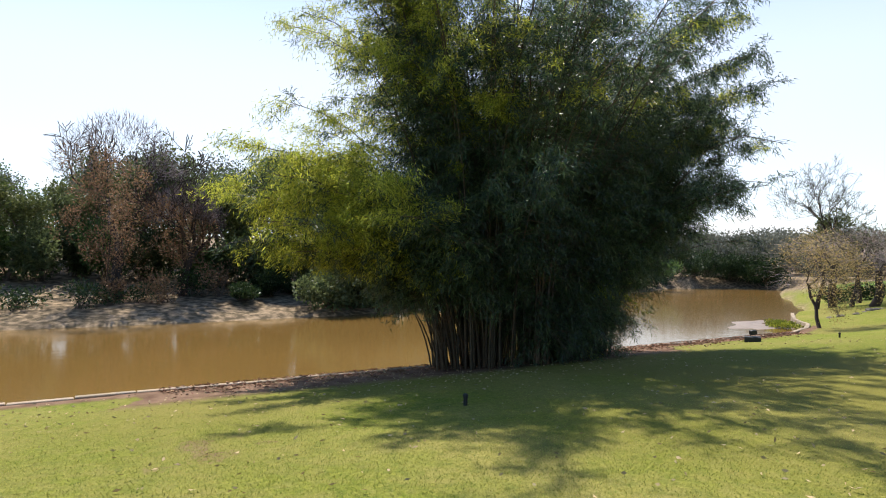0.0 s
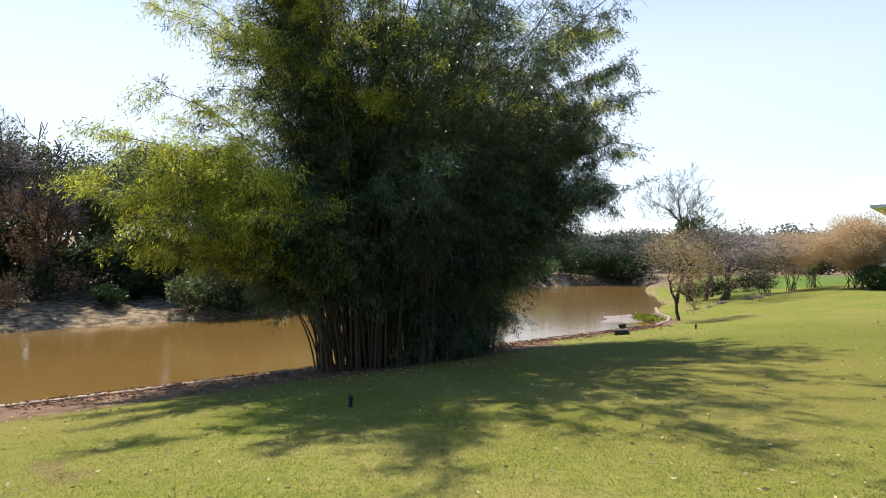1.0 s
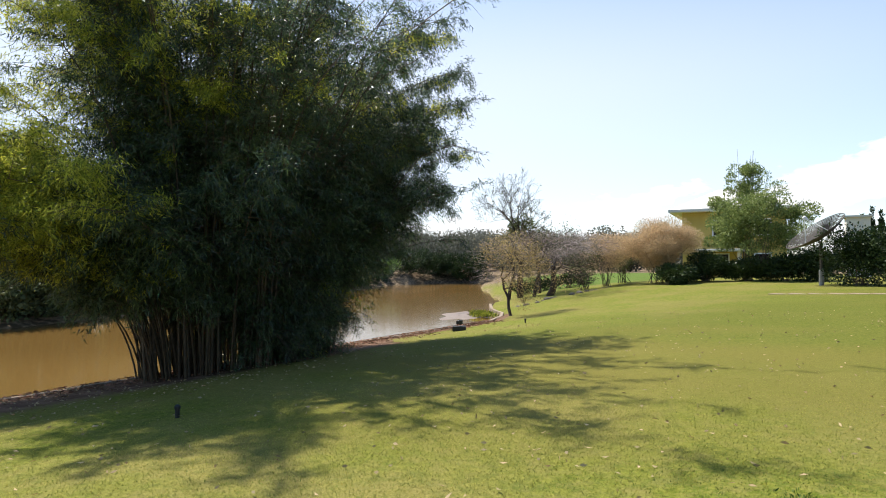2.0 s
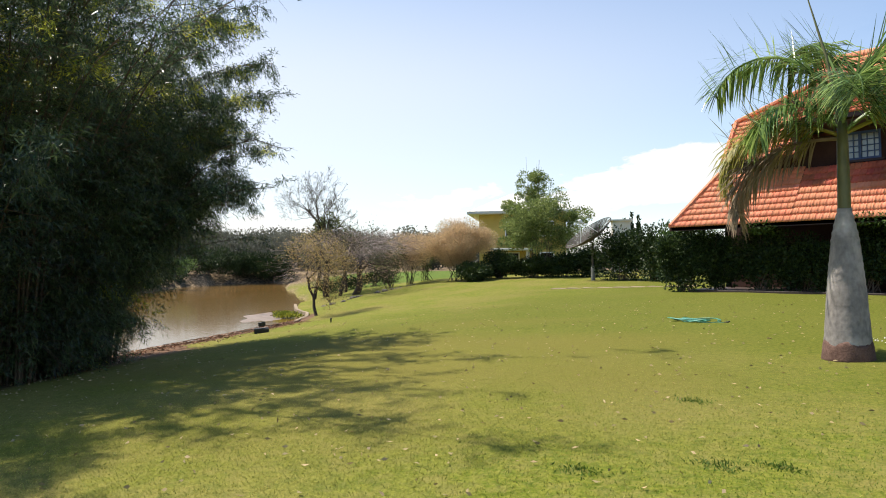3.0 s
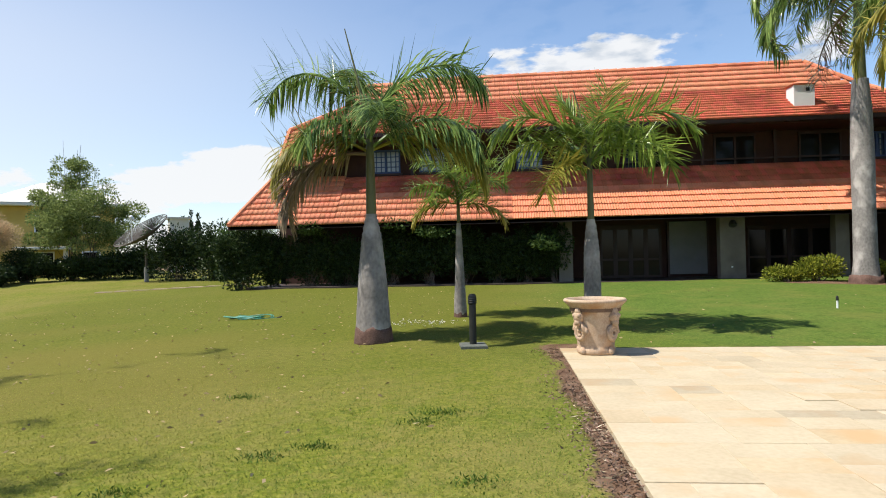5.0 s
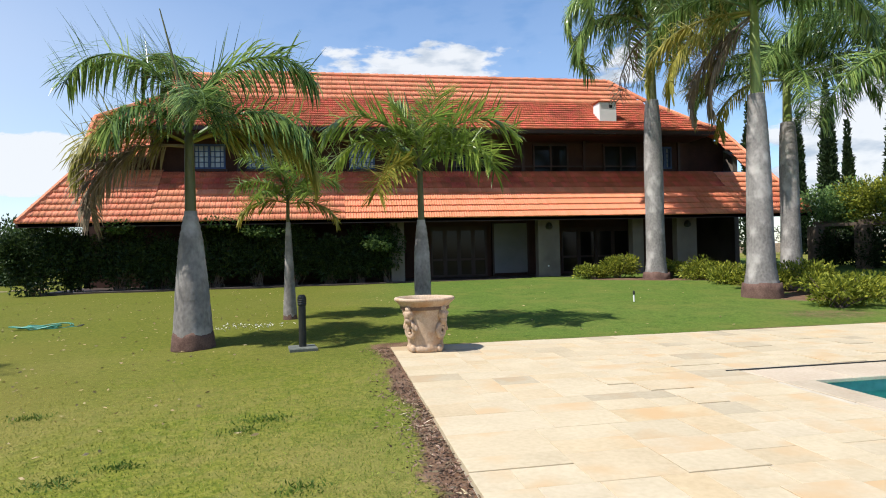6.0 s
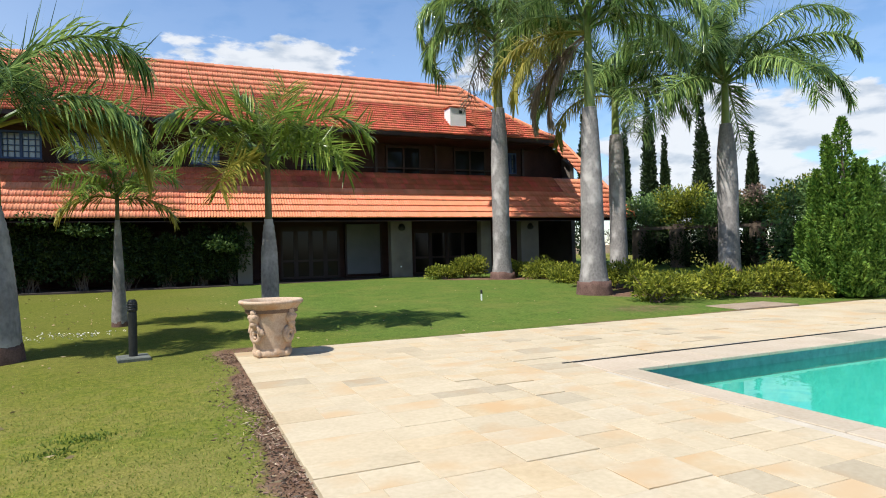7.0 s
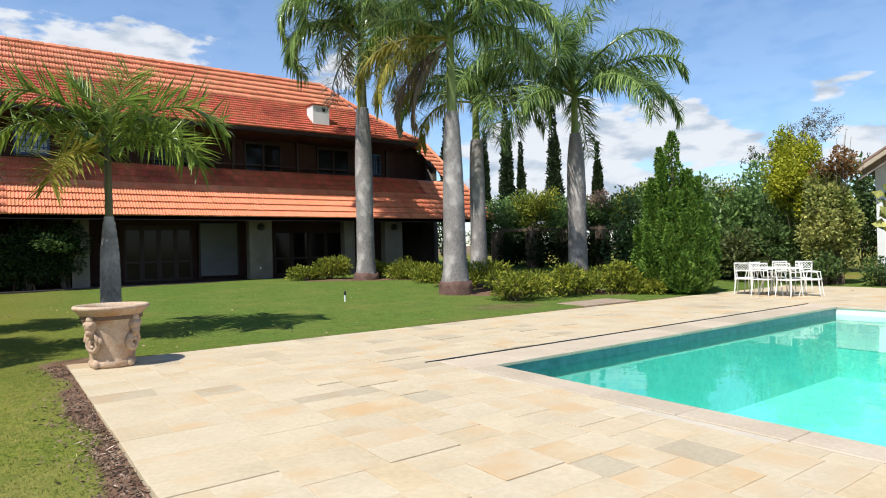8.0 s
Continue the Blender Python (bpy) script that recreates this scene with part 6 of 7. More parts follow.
def spired_conifer(x, y, h, w):
    """A bushy conifer of several upright, pointed spires grown into one another."""
    rng = np.random.default_rng(61)
    t = thing("conifer", x, y, ground_at(x, y), "bushy green conifer with several pointed tips", "conifer tree")
    part("trunk", Shape().tube([(0, 0, -0.1), (0.02, 0, h * 0.5), (0, 0.02, h * 0.9)], [0.12, 0.07, 0.01], 7), M_BARK, t)
    spires = [(0.0, 0.0, 1.0, 0.20)]
    for k in range(26):
        f = (k + 1) / 26
        a = 2.4 * k + 0.5
        r = 0.12 + 0.38 * f ** 0.8
        spires.append((r * math.cos(a), r * math.sin(a), (0.93 - 0.62 * f) * rng.uniform(0.72, 1.1), rng.uniform(0.09, 0.14)))
    pos, head = [], []
    for sx, sy, top, rad in spires:
        n = int(2600 * top + 500)
        u = rng.random(n) ** 0.85
        th = rng.uniform(0, 2 * np.pi, n)
        prof = np.clip(np.minimum((u + 0.12) / 0.35, 1.0) * (1.02 - u) ** 0.75, 0.01, 1)
        knob = 1 + 0.6 * np.sin(th * 2 + u * 11 + sx * 9) * np.sin(u * top * 22 + sy * 7)
        rr = rad * w * prof * knob * rng.uniform(0.8, 1.06, n) * 1.3
        pos.append(np.stack([sx * w * (0.8 + 0.3 * u) + rr * np.cos(th), sy * w * (0.8 + 0.3 * u) + rr * np.sin(th), u * top * h], -1))
        head.append(np.stack([np.cos(th) * 0.7, np.sin(th) * 0.7, np.full(n, 0.8)], -1) + rng.normal(size=(n, 3)) * 0.35)
    pos, head = np.concatenate(pos), np.concatenate(head)
    pos[:, 2] = np.clip(pos[:, 2], 0.03, h)
    part("foliage", leaf_mesh("foliage", pos, head, 0.11, 0.05, L_CONIF, rng, 0.0), L_CONIF, t)
    return t


spired_conifer(16.5, 11.15, 4.75, 2.2)
for k, (az, el, w) in enumerate([(36.3, 11.9, 1.2), (39.9, 10.6, 0.9), (41.9, 13.3, 1.3), (43.2, 9.5, 0.8), (46.2, 12.6, 1.5), (50.0, 9.2, 1.0)]):
    d = 56.0
    conifer("cypress", d * math.sin(radians(az)), d * math.cos(radians(az)), 1.2 + d * math.tan(radians(el)), w * 1.25, "tall narrow dark cypress behind the pergola", L_CYP, 5200, 70 + k, 0.30, z=0.2, lobes=12, group="cypresses", slim=True)

bush("croton", 23.64, 10.82, 2.5, 2.4, 5.7, "tall ornamental shrub with bright yellow-green leaves", L_YELLOW, 15000, 0.11, 81, category="shrub", lumps=46, low=1.6, clump=(0.09, 0.17))
bush("croton", 23.7, 11.0, 2.4, 2.2, 3.2, "dark green lower growth of the ornamental shrubs", L_MID, 5000, 0.12, 86, category="shrub", lumps=14)
bush("croton", 22.62, 9.35, 2.1, 2.0, 4.0, "ornamental shrub with variegated cream and green leaves", L_VARI, 13000, 0.13, 82, category="shrub", lumps=50, wide=0.6, clump=(0.08, 0.15))
bush("croton", 22.7, 9.15, 1.5, 1.4, 4.6, "bronze young growth topping the ornamental shrub", L_BRONZE, 1600, 0.10, 83, low=3.3, stems=True, lumps=14, clump=(0.12, 0.22))
x, y = 45 * math.sin(radians(66.2)), 45 * math.cos(radians(66.2))
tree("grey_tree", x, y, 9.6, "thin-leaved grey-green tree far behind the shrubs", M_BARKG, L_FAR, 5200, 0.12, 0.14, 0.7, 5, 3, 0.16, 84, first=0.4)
bush("large_leaf_plant", 22.0, 7.3, 1.2, 1.1, 3.1, "plant with large pale green leaves beside the pavilion", L_VARI, 60, 0.34, 85, category="plant", low=1.5, lumps=6, z=0.0, wide=0.8)
for k, (sx, sy, w, h) in enumerate([(21.4, 6.6, 1.4, 0.55), (22.0, 5.6, 1.4, 0.5), (21.6, 4.6, 1.4, 0.6), (22.3, 7.6, 1.5, 0.9), (21.9, 9.3, 2.0, 1.1), (22.4, 10.6, 2.2, 1.3)]):
    bush("bed_plant", sx, sy, w, 1.2, h, "low green bedding plant at the terrace edge", L_MID, 900, 0.12, 90 + k, group="bedding plants", z=0.02)

# ---- pergola overgrown with climbers ----
def build_pergola():
    t = thing("pergola", 25, 22, 0.1, "long pergola overgrown with climbing plants", "pergola")
    inv = Matrix.Translation((-25, -22, -0.1))
    a, b = Vector((20.9, 24.2)), Vector((30.5, 14.2))
    for k in range(9):
        p = a.lerp(b, k / 8)
        part("post", Shape().box(p.x - 0.24, p.x + 0.24, p.y - 0.24, p.y + 0.24, 0.0, 2.3, 0.02), M_BARK, t, m=inv)
        part("rafter", Shape().box(p.x - 0.06, p.x + 1.9, p.y - 0.05, p.y + 1.9 * 0.1, 2.4, 2.52), M_BARK, t, m=inv)
    d = (b - a).normalized()
    side = Vector((-d.y, d.x)) * 0.08
    for off in (0.0, 1.9):
        s = Shape()
        o = Vector((0.72, 0.69)) * off
        vs = []
        for z in (2.28, 2.42):
            for p in (a + o - side, b + o - side, b + o + side, a + o + side):
                vs.append((p.x, p.y, z))
        s.add(vs, [(3, 2, 1, 0), (4, 5, 6, 7), (0, 1, 5, 4), (1, 2, 6, 5), (2, 3, 7, 6), (3, 0, 4, 7)])
        part("beam", s, M_BARK, t, m=inv)


build_pergola()
for k in range(9):
    f = (k + 0.2) / 8.6
    px, py = 20.9 + (30.5 - 20.9) * f + 0.5, 24.2 + (14.2 - 24.2) * f + 0.5
    m = (L_HEDGE, L_SHRUB, L_HEDGE)[k % 3]
    bush("climber", px, py, 2.6, 2.4, 4.3 + 0.35 * math.sin(k * 1.9), "dense flowering climber covering the pergola roof", m, 5200, 0.14, 170 + k, category="climbing plant", group="pergola climbers", z=0.1, low=2.15, lumps=16)
    # Dark leaf added behind and round the posts, for the openings' shade.
    bush("climber", px + 1.3, py + 1.3, 2.9, 1.0, 2.6, "dark growth added behind the pergola to darken its openings", L_DARK, 2800, 0.16, 220 + k, category="climbing plant", group="pergola back growth", z=0.1)
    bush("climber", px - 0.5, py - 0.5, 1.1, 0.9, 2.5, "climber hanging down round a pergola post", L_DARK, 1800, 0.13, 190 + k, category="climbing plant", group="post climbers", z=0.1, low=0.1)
bush("climber", 24.6, 20.6, 1.8, 1.5, 4.4, "pale pink flowering climber on the pergola", L_PINK, 900, 0.12, 199, category="climbing plant", z=0.1, low=3.2, stems=False)

# broad green shrubs and hedge beyond the terrace lawn
for k, (az, d, w, h, m) in enumerate([(53.5, 31, 4.5, 4.7, L_HEDGE), (57.5, 30, 4.0, 4.4, L_HEDGE), (60.5, 29.5, 3.6, 4.5, L_HEDGE), (63.0, 30, 3.8, 5.4, L_HEDGE), (66.0, 31, 3.8, 4.9, L_HEDGE), (58.5, 26.5, 3.4, 1.9, L_MID), (61.5, 26.0, 3.2, 1.8, L_OLIVE), (64.5, 26.0, 3.0, 2.2, L_MID), (70, 33, 5, 5.5, L_MID), (75, 33, 5, 5.0, L_MID)]):
    bush("garden_shrub", d * math.sin(radians(az)), d * math.cos(radians(az)), w, 2.4, h, "tall glossy green garden shrub behind the lawn", m, 4200, 0.19, 210 + k, group="garden shrubs", z=0.1, lumps=13)


# ---- pavilion at the end of the pool ----
def build_pavilion():
    t = thing("pavilion", 25, 5, 0, "pool pavilion with a tiled gable roof and pale walls", "pavilion")
    inv = Matrix.Translation((-25, -5, 0))
    part("back_wall", Shape().box(28.0, 28.2, -5.0, 8.3, 0.0, 4.0), M_BRICK, t, m=inv)
    part("side_wall", Shape().box(25.65, 28.0, 8.72, 8.92, 0.0, 4.0), M_WHITE, t, m=inv)
    for y in (8.62, 3.2, -0.5, -4.0):
        part("column", Shape().box(25.35, 25.65, y, y + 0.3, 0.0, 2.85, 0.02), M_WHITE, t, m=inv)
    part("gable", Shape().add([(25.4, 8.95, 2.85), (25.4, -5.2, 2.85), (25.4, -5.2, 4.1), (25.4, 1.6, 8.2), (25.4, 8.95, 4.0), (25.6, 8.95, 2.85), (25.6, -5.2, 2.85), (25.6, -5.2, 4.1), (25.6, 1.6, 8.2), (25.6, 8.95, 4.0)],
                          [(0, 1, 2, 3, 4), (9, 8, 7, 6, 5), (0, 5, 6, 1), (1, 6, 7, 2), (2, 7, 8, 3), (3, 8, 9, 4), (4, 9, 5, 0)]), M_WHITE, t, m=inv)
    roof = Shape()
    ya, za, yb, zb = 9.2, 3.95, 1.6, 8.6
    roof.add([(24.6, ya, za), (33, ya, za), (33, yb, zb), (24.6, yb, zb), (24.6, ya, za - 0.16), (33, ya, za - 0.16), (33, yb, zb - 0.16), (24.6, yb, zb - 0.16)], [(0, 1, 2, 3), (7, 6, 5, 4), (0, 4, 5, 1), (1, 5, 6, 2), (2, 6, 7, 3), (3, 7, 4, 0)])
    part("roof", roof, M_TILE_BROWN, t, m=inv)
    part("far_roof", Shape().add([(24.6, -6.0, 3.95), (33, -6.0, 3.95), (33, 1.6, 8.6), (24.6, 1.6, 8.6), (24.6, -6.0, 3.79), (33, -6.0, 3.79), (33, 1.6, 8.44), (24.6, 1.6, 8.44)], [(3, 2, 1, 0), (4, 5, 6, 7), (1, 5, 4, 0), (2, 6, 5, 1), (3, 7, 6, 2), (0, 4, 7, 3)]), M_TILE_BROWN, t, m=inv)
    for k, (o, hgt) in enumerate(((0.0, 0.2), (0.14, 0.13))):
        part("barge_board", Shape().add([(24.5 + o, ya, za - 0.16 - 0.25 * k), (24.58 + o, ya, za - 0.16 - 0.25 * k), (24.58 + o, yb, zb - 0.16 - 0.25 * k), (24.5 + o, yb, zb - 0.16 - 0.25 * k), (24.5 + o, ya, za + hgt - 0.2 - 0.25 * k), (24.58 + o, ya, za + hgt - 0.2 - 0.25 * k), (24.58 + o, yb, zb + hgt - 0.2 - 0.25 * k), (24.5 + o, yb, zb + hgt - 0.2 - 0.25 * k)],
                          [(0, 1, 2, 3), (7, 6, 5, 4), (0, 4, 5, 1), (1, 5, 6, 2), (2, 6, 7, 3), (3, 7, 4, 0)]), M_COPE if k == 0 else M_BARKG, t, m=inv)
    for k in range(22):
        f = (k + 0.5) / 22
        part("verge_tile", Shape().tube([(24.58, ya + (yb - ya) * f, za + (zb - za) * f + 0.05), (24.58, ya + (yb - ya) * (f + 0.05), za + (zb - za) * (f + 0.05) + 0.06)], [0.09, 0.075], 7), M_TILE_BROWN, t, m=inv)


build_pavilion()


# ---- satellite dish ----
def build_dish():
    x, y = -19.6, 32.5
    t = thing("satellite_dish", x, y, ground_at(x, y), "large grey mesh satellite dish on a steel pole", "satellite dish")
    part("pole", Shape().tube([(0, 0, -0.1), (0, 0, 2.3)], 0.07, 10), M_GREYM, t)
    part("pole_base", Shape().lathe([(0.12, -0.05), (0.12, 0.75), (0.10, 0.8)], 12), M_CONC, t)
    tilt = pose(0, 0, 2.45) @ Vector((-0.32, -0.48, 0.80)).to_track_quat("Z", "Y").to_matrix().to_4x4() @ Matrix.Translation((0, 0, 0.05))
    R = 1.55
    ribs = 16
    for k in range(ribs):
        a = 2 * math.pi * k / ribs
        part("rib", Shape().tube([(R * f * math.cos(a), R * f * math.sin(a), 0.42 * f * f) for f in (0.05, 0.3, 0.55, 0.8, 1.0)], 0.014, 4), M_GREYM, t, m=tilt)
    mesh = Shape()
    n, mm = 48, 20
    vs = [(R * j / mm * math.cos(2 * math.pi * i / n), R * j / mm * math.sin(2 * math.pi * i / n), 0.42 * (j / mm) ** 2) for j in range(1, mm + 1) for i in range(n)]
    for j in range(mm):
        for i in range(0, n, 1):
            q = vs[j * n + i]
            w = vs[j * n + (i + 1) % n]
            mesh.tube([q, w], 0.027, 3, cap=False)
    part("mesh_surface", mesh, M_GREYM, t, m=tilt, kind="stuff")
    part("feed", Shape().lathe([(0.09, 1.15), (0.10, 1.2), (0.10, 1.34), (0.05, 1.38)], 12), M_WHITE, t, m=tilt)
    for k in range(3):
        a = 2 * math.pi * k / 3 + 0.4
        part("feed_strut", Shape().tube([(0.75 * math.cos(a), 0.75 * math.sin(a), 0.12), (0.07 * math.cos(a), 0.07 * math.sin(a), 1.2)], 0.018, 5), M_METALW, t, m=tilt)
    part("actuator", Shape().tube([(0.05, 0, 2.2), (1.2, -0.2, 2.75)], 0.03, 6), M_METALW, t)


build_dish()


# ---- neighbour's yellow house ----
def build_neighbour():
    M_YEL = surface("ochre_yellow_wall", (0.44, 0.31, 0.075), (0.56, 0.42, 0.12), 1.0, 0.9, 0.1, 30)
    M_PALE = surface("pale_roof_sheet", (0.55, 0.52, 0.45), (0.70, 0.67, 0.60), 1.0, 0.8, 0.1, 20)
    cx, cy = -36.8, 48.6
    t = thing("neighbour_house", cx, cy, 0.4, "yellow two-storey neighbouring house with a low pale hip roof", "house", rz=35)
    W, D, H = 3.9, 4.5, 5.9
    part("wall", Shape().box(-W, W, -D, D, -0.5, H), M_YEL, t)
    part("roof", Shape().add([(-W - 1, -D - 1, H), (W + 1, -D - 1, H), (W + 1, D + 1, H), (-W - 1, D + 1, H), (-W + 2.6, 0, H + 2.1), (W - 2.6, 0, H + 2.1), (-W - 1, -D - 1, H - 0.22), (W + 1, -D - 1, H - 0.22), (W + 1, D + 1, H - 0.22), (-W - 1, D + 1, H - 0.22)],
                          [(0, 1, 5, 4), (1, 2, 5), (2, 3, 4, 5), (3, 0, 4), (9, 8, 7, 6), (0, 6, 7, 1), (1, 7, 8, 2), (2, 8, 9, 3), (3, 9, 6, 0)]), M_PALE, t)
    for x in (-0.9, 2.2):
        for z in (0.9, 3.7):
            w = part("window", Shape().box(x - 0.55, x + 0.55, -D - 0.03, -D + 0.02, z, z + 1.2), M_GLASS, t)
            part("window_frame", Shape().box(x - 0.65, x - 0.55, -D - 0.06, -D, z - 0.1, z + 1.3).box(x + 0.55, x + 0.65, -D - 0.06, -D, z - 0.1, z + 1.3).box(x - 0.55, x + 0.55, -D - 0.06, -D, z + 1.2, z + 1.3).box(x - 0.65, x + 0.65, -D - 0.1, -D, z - 0.12, z), M_WHITE, w)
    for x in (-2.3, 0.4):
        part("porch_post", Shape().box(x, x + 0.3, -D - 2.4, -D - 2.1, -0.5, 2.3), M_PALE, t)
    part("porch_roof", Shape().box(-2.7, 0.9, -D - 2.7, -D + 0.1, 2.3, 2.5, 0.03), M_PALE, t)
    part("tank_room", Shape().box(8.2, 9.8, -2.0, -0.6, -0.5, 5.0).box(8.0, 10.0, -2.2, -0.4, 5.0, 5.15), M_PALE, t)


build_neighbour()

# a low building with solar panels, far behind the garden shrubs
far_b = thing("outbuilding", 62.0, 34.0, 0, "distant low building with solar panels on its pale roof", "building", rz=-62)
part("wall", Shape().box(-6, 6, -3, 3, 0, 5.4), M_CONC, far_b)
for k in range(5):
    part("solar_panel", Shape().box(-4.2 + k * 1.65, -2.7 + k * 1.65, -0.05, 0.05, 0, 1.4), surface("solar_glass", (0.05, 0.07, 0.11), (0.09, 0.12, 0.17), 5, 0.25, 0) if k == 0 else bpy.data.materials["solar_glass"], far_b, m=pose(0, -2.6, 5.5, -55, 0, 0))

L_GARDEN = leaf("light_green_tree_leaf", (0.115, 0.165, 0.045), (0.28, 0.34, 0.11), 0.35, 0.42)

# ---- trees by the lake and the neighbour's garden ----
def polar(az, d):
    return d * math.sin(radians(az)), d * math.cos(radians(az))


def fine_twigs(t, h, w, n, length, wide, mid, flat, material, seed):
    """Bare twigs through the upper crown of a tree: mid and flat give the crown's middle and half height as shares of h."""
    rng = np.random.default_rng(seed)
    u = unit(rng, n)
    pos = np.array([0, 0, mid * h]) + u * np.array([w, w, flat * h]) * rng.uniform(0.35, 1.0, (n, 1))
    way = u * np.array([1, 1, 0.6]) + rng.normal(size=(n, 3)) * np.array([0.5, 0.5, 0.3])
    part("fine_branchwork", leaf_mesh("fine_branchwork", pos, way, length, wide, material, rng, slim=True), material, t, "fine pinkish-grey bare twigs", kind="stuff")


small = tree("small_tree", -25.9, 17.3, 4.2, "small two-stemmed tree with sparse pinkish-yellow leaves by the kerb", M_BARKD, L_STRAW, 5200, 0.07, 0.085, 1.0, 5, 3, 0.45, 41, first=0.24, up=0.15, sx=1.3)
fine_twigs(small, 4.2, 2.6, 900, 0.36, 0.012, 0.62, 0.3, L_GREYTWIG, 411)
x, y = polar(-52.7, 43)
wide_bare = tree("bare_tree", x, y, 4.8, "wide bare tree with a thick dark trunk and tangled branches", M_BARKD, L_PINK, 1800, 0.08, 0.26, 1.3, 6, 3, 0.5, 42, first=0.45, up=-0.02, sx=2.2, shrink=0.68)
fine_twigs(wide_bare, 4.8, 4.6, 2600, 0.75, 0.022, 0.72, 0.2, L_GREYTWIG, 421)
x, y = polar(-55.3, 47)
tree("bare_tree", x, y, 9.6, "tall bare tree with clumps of green on its upper limbs", M_BARKD, L_OLIVE, 500, 0.12, 0.27, 0.55, 6, 3, 0.12, 43, first=0.32, up=0.5, shrink=0.68)
bush("vine_tuft", x, y, 2.8, 2.4, 6.6, "green vine tuft on the limbs of the bare tree", L_OLIVE, 2600, 0.13, 49, category="climbing plant", low=4.0, lumps=16, clump=(0.10, 0.2), stems=False)
for k, (az, d, h) in enumerate([(-54.1, 45, 5.2), (-56.4, 46, 5.6), (-53.6, 49, 6.0)]):
    x, y = polar(az, d)
    tree("lakeside_tree", x, y, h, "slim dark-trunked lakeside tree with thin olive leaves", M_BARKD, L_OLIVE, 1100, 0.12, 0.15, 0.7, 5, 3, 0.6, 44 + k, group="lakeside trees")
for k, (az, d, w, h, m, n) in enumerate([(-43.3, 45, 5.4, 4.5, L_TAN, 52000), (-47.6, 47, 3.8, 4.0, L_TAN, 13000), (-49.6, 46, 3.2, 3.6, L_OLIVE, 2600), (-46.2, 49, 3.2, 3.6, L_OLIVE, 2600)]):
    x, y = polar(az, d)
    bush("round_tree", x, y, w, w, h, "rounded multi-stemmed small tree with dry russet twigs" if m is L_TAN else "rounded multi-stemmed small tree with olive leaves", m, n, 0.17 if m is L_TAN else 0.11, 240 + k, category="tree", group="rounded trees", low=0.4 if m is not L_TAN else 0.9, lumps=26, bark=M_BARKD, clump=(0.14, 0.26), wide=0.16 if m is L_TAN else 0.55, slim=m is L_TAN)
x, y = polar(-35.6, 44)
bush("garden_tree", x, y, 9.2, 6.4, 6.7, "spreading light green garden tree before the yellow house", L_GARDEN, 26000, 0.14, 52, category="tree", low=0.7, lumps=80, clump=(0.05, 0.13))
bush("garden_tree", x - 1.2, y + 0.6, 3.8, 3.2, 8.0, "thin upright top of the light green garden tree", L_GARDEN, 4200, 0.13, 58, category="tree", low=5.0, lumps=26, clump=(0.07, 0.16))
for k, (az, d, w, h, m) in enumerate([(-28.6, 37, 3.4, 3.1, L_CLIMB), (-26.2, 36, 3.4, 3.2, L_CLIMB), (-24.3, 35, 2.6, 3.1, L_MID), (-30.8, 42, 3.4, 1.9, L_CLIMB), (-33.4, 43, 3.6, 1.7, L_CLIMB), (-36.4, 44, 3.6, 1.6, L_CLIMB), (-39.4, 45, 3.6, 2.1, L_CLIMB), (-41.6, 43, 2.4, 1.5, L_CLIMB), (-22.5, 62, 5, 6.0, L_MID), (-20.0, 60, 4, 5.0, L_DARK)]):
    x, y = polar(az, d)
    bush("hedge_bush", x, y, w, 2.2, h, "dense dark green hedge bush along the garden boundary", m, 6800, 0.13, 260 + k, group="boundary hedge", lumps=13, wide=0.8, slim=True)
for k in range(3):
    x, y = polar((-28.2, -27.6, -27.0)[k], 80)
    conifer("cypress", x, y, (6.4, 7.2, 6.8)[k], 0.9, "small dark cypress far behind the hedge", L_CYP, 900, 280 + k, 0.35, z=0.5, lobes=6, group="far cypresses", slim=True)

# Dark bushes added to stand for the shaded ground under the lakeside trees.
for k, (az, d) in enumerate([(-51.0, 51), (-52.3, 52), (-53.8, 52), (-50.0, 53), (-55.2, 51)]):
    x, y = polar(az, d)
    bush("bank_bush", x, y, 3.0, 2.0, 1.3, "low dark bush added for the shade under the lakeside trees", L_DARK, 1500, 0.13, 290 + k, group="shade bushes", lumps=8)

# rocks along the lawn's edge towards the lake
rng_r = np.random.default_rng(77)
M_ROCK = surface("dark_garden_rock", (0.10, 0.085, 0.065), (0.25, 0.21, 0.165), 4, 0.95, 0.5, 30)
for k in range(16):
    f = k / 15
    x, y = -30.5 + 1.0 * rng_r.normal() * 0.3 - 3.0 * f, 21.0 + 10.5 * f + rng_r.normal() * 0.3
    s = Shape()
    r = rng_r.uniform(0.12, 0.24)
    for q in range(1, 6):
        a = math.pi * q / 6
        s.v += [(r * math.sin(a) * math.cos(b) * rng_r.uniform(0.85, 1.25), r * math.sin(a) * math.sin(b) * rng_r.uniform(0.8, 1.1), 0.6 * r * (1 - math.cos(a)) * rng_r.uniform(0.9, 1.1) - 0.04) for b in np.linspace(0, 2 * np.pi, 9)[:-1]]
    s.f += [(i * 8 + j, i * 8 + (j + 1) % 8, (i + 1) * 8 + (j + 1) % 8, (i + 1) * 8 + j) for i in range(4) for j in range(8)] + [tuple(range(32, 40))]
    ob = solid("rock", s, M_ROCK, "dark rounded garden rock edging the lawn", "rock", group="edging rocks")
    ob.matrix_world = pose(x, y, ground_at(x, y) - 0.07, 0, 0, rng_r.uniform(0, 360))

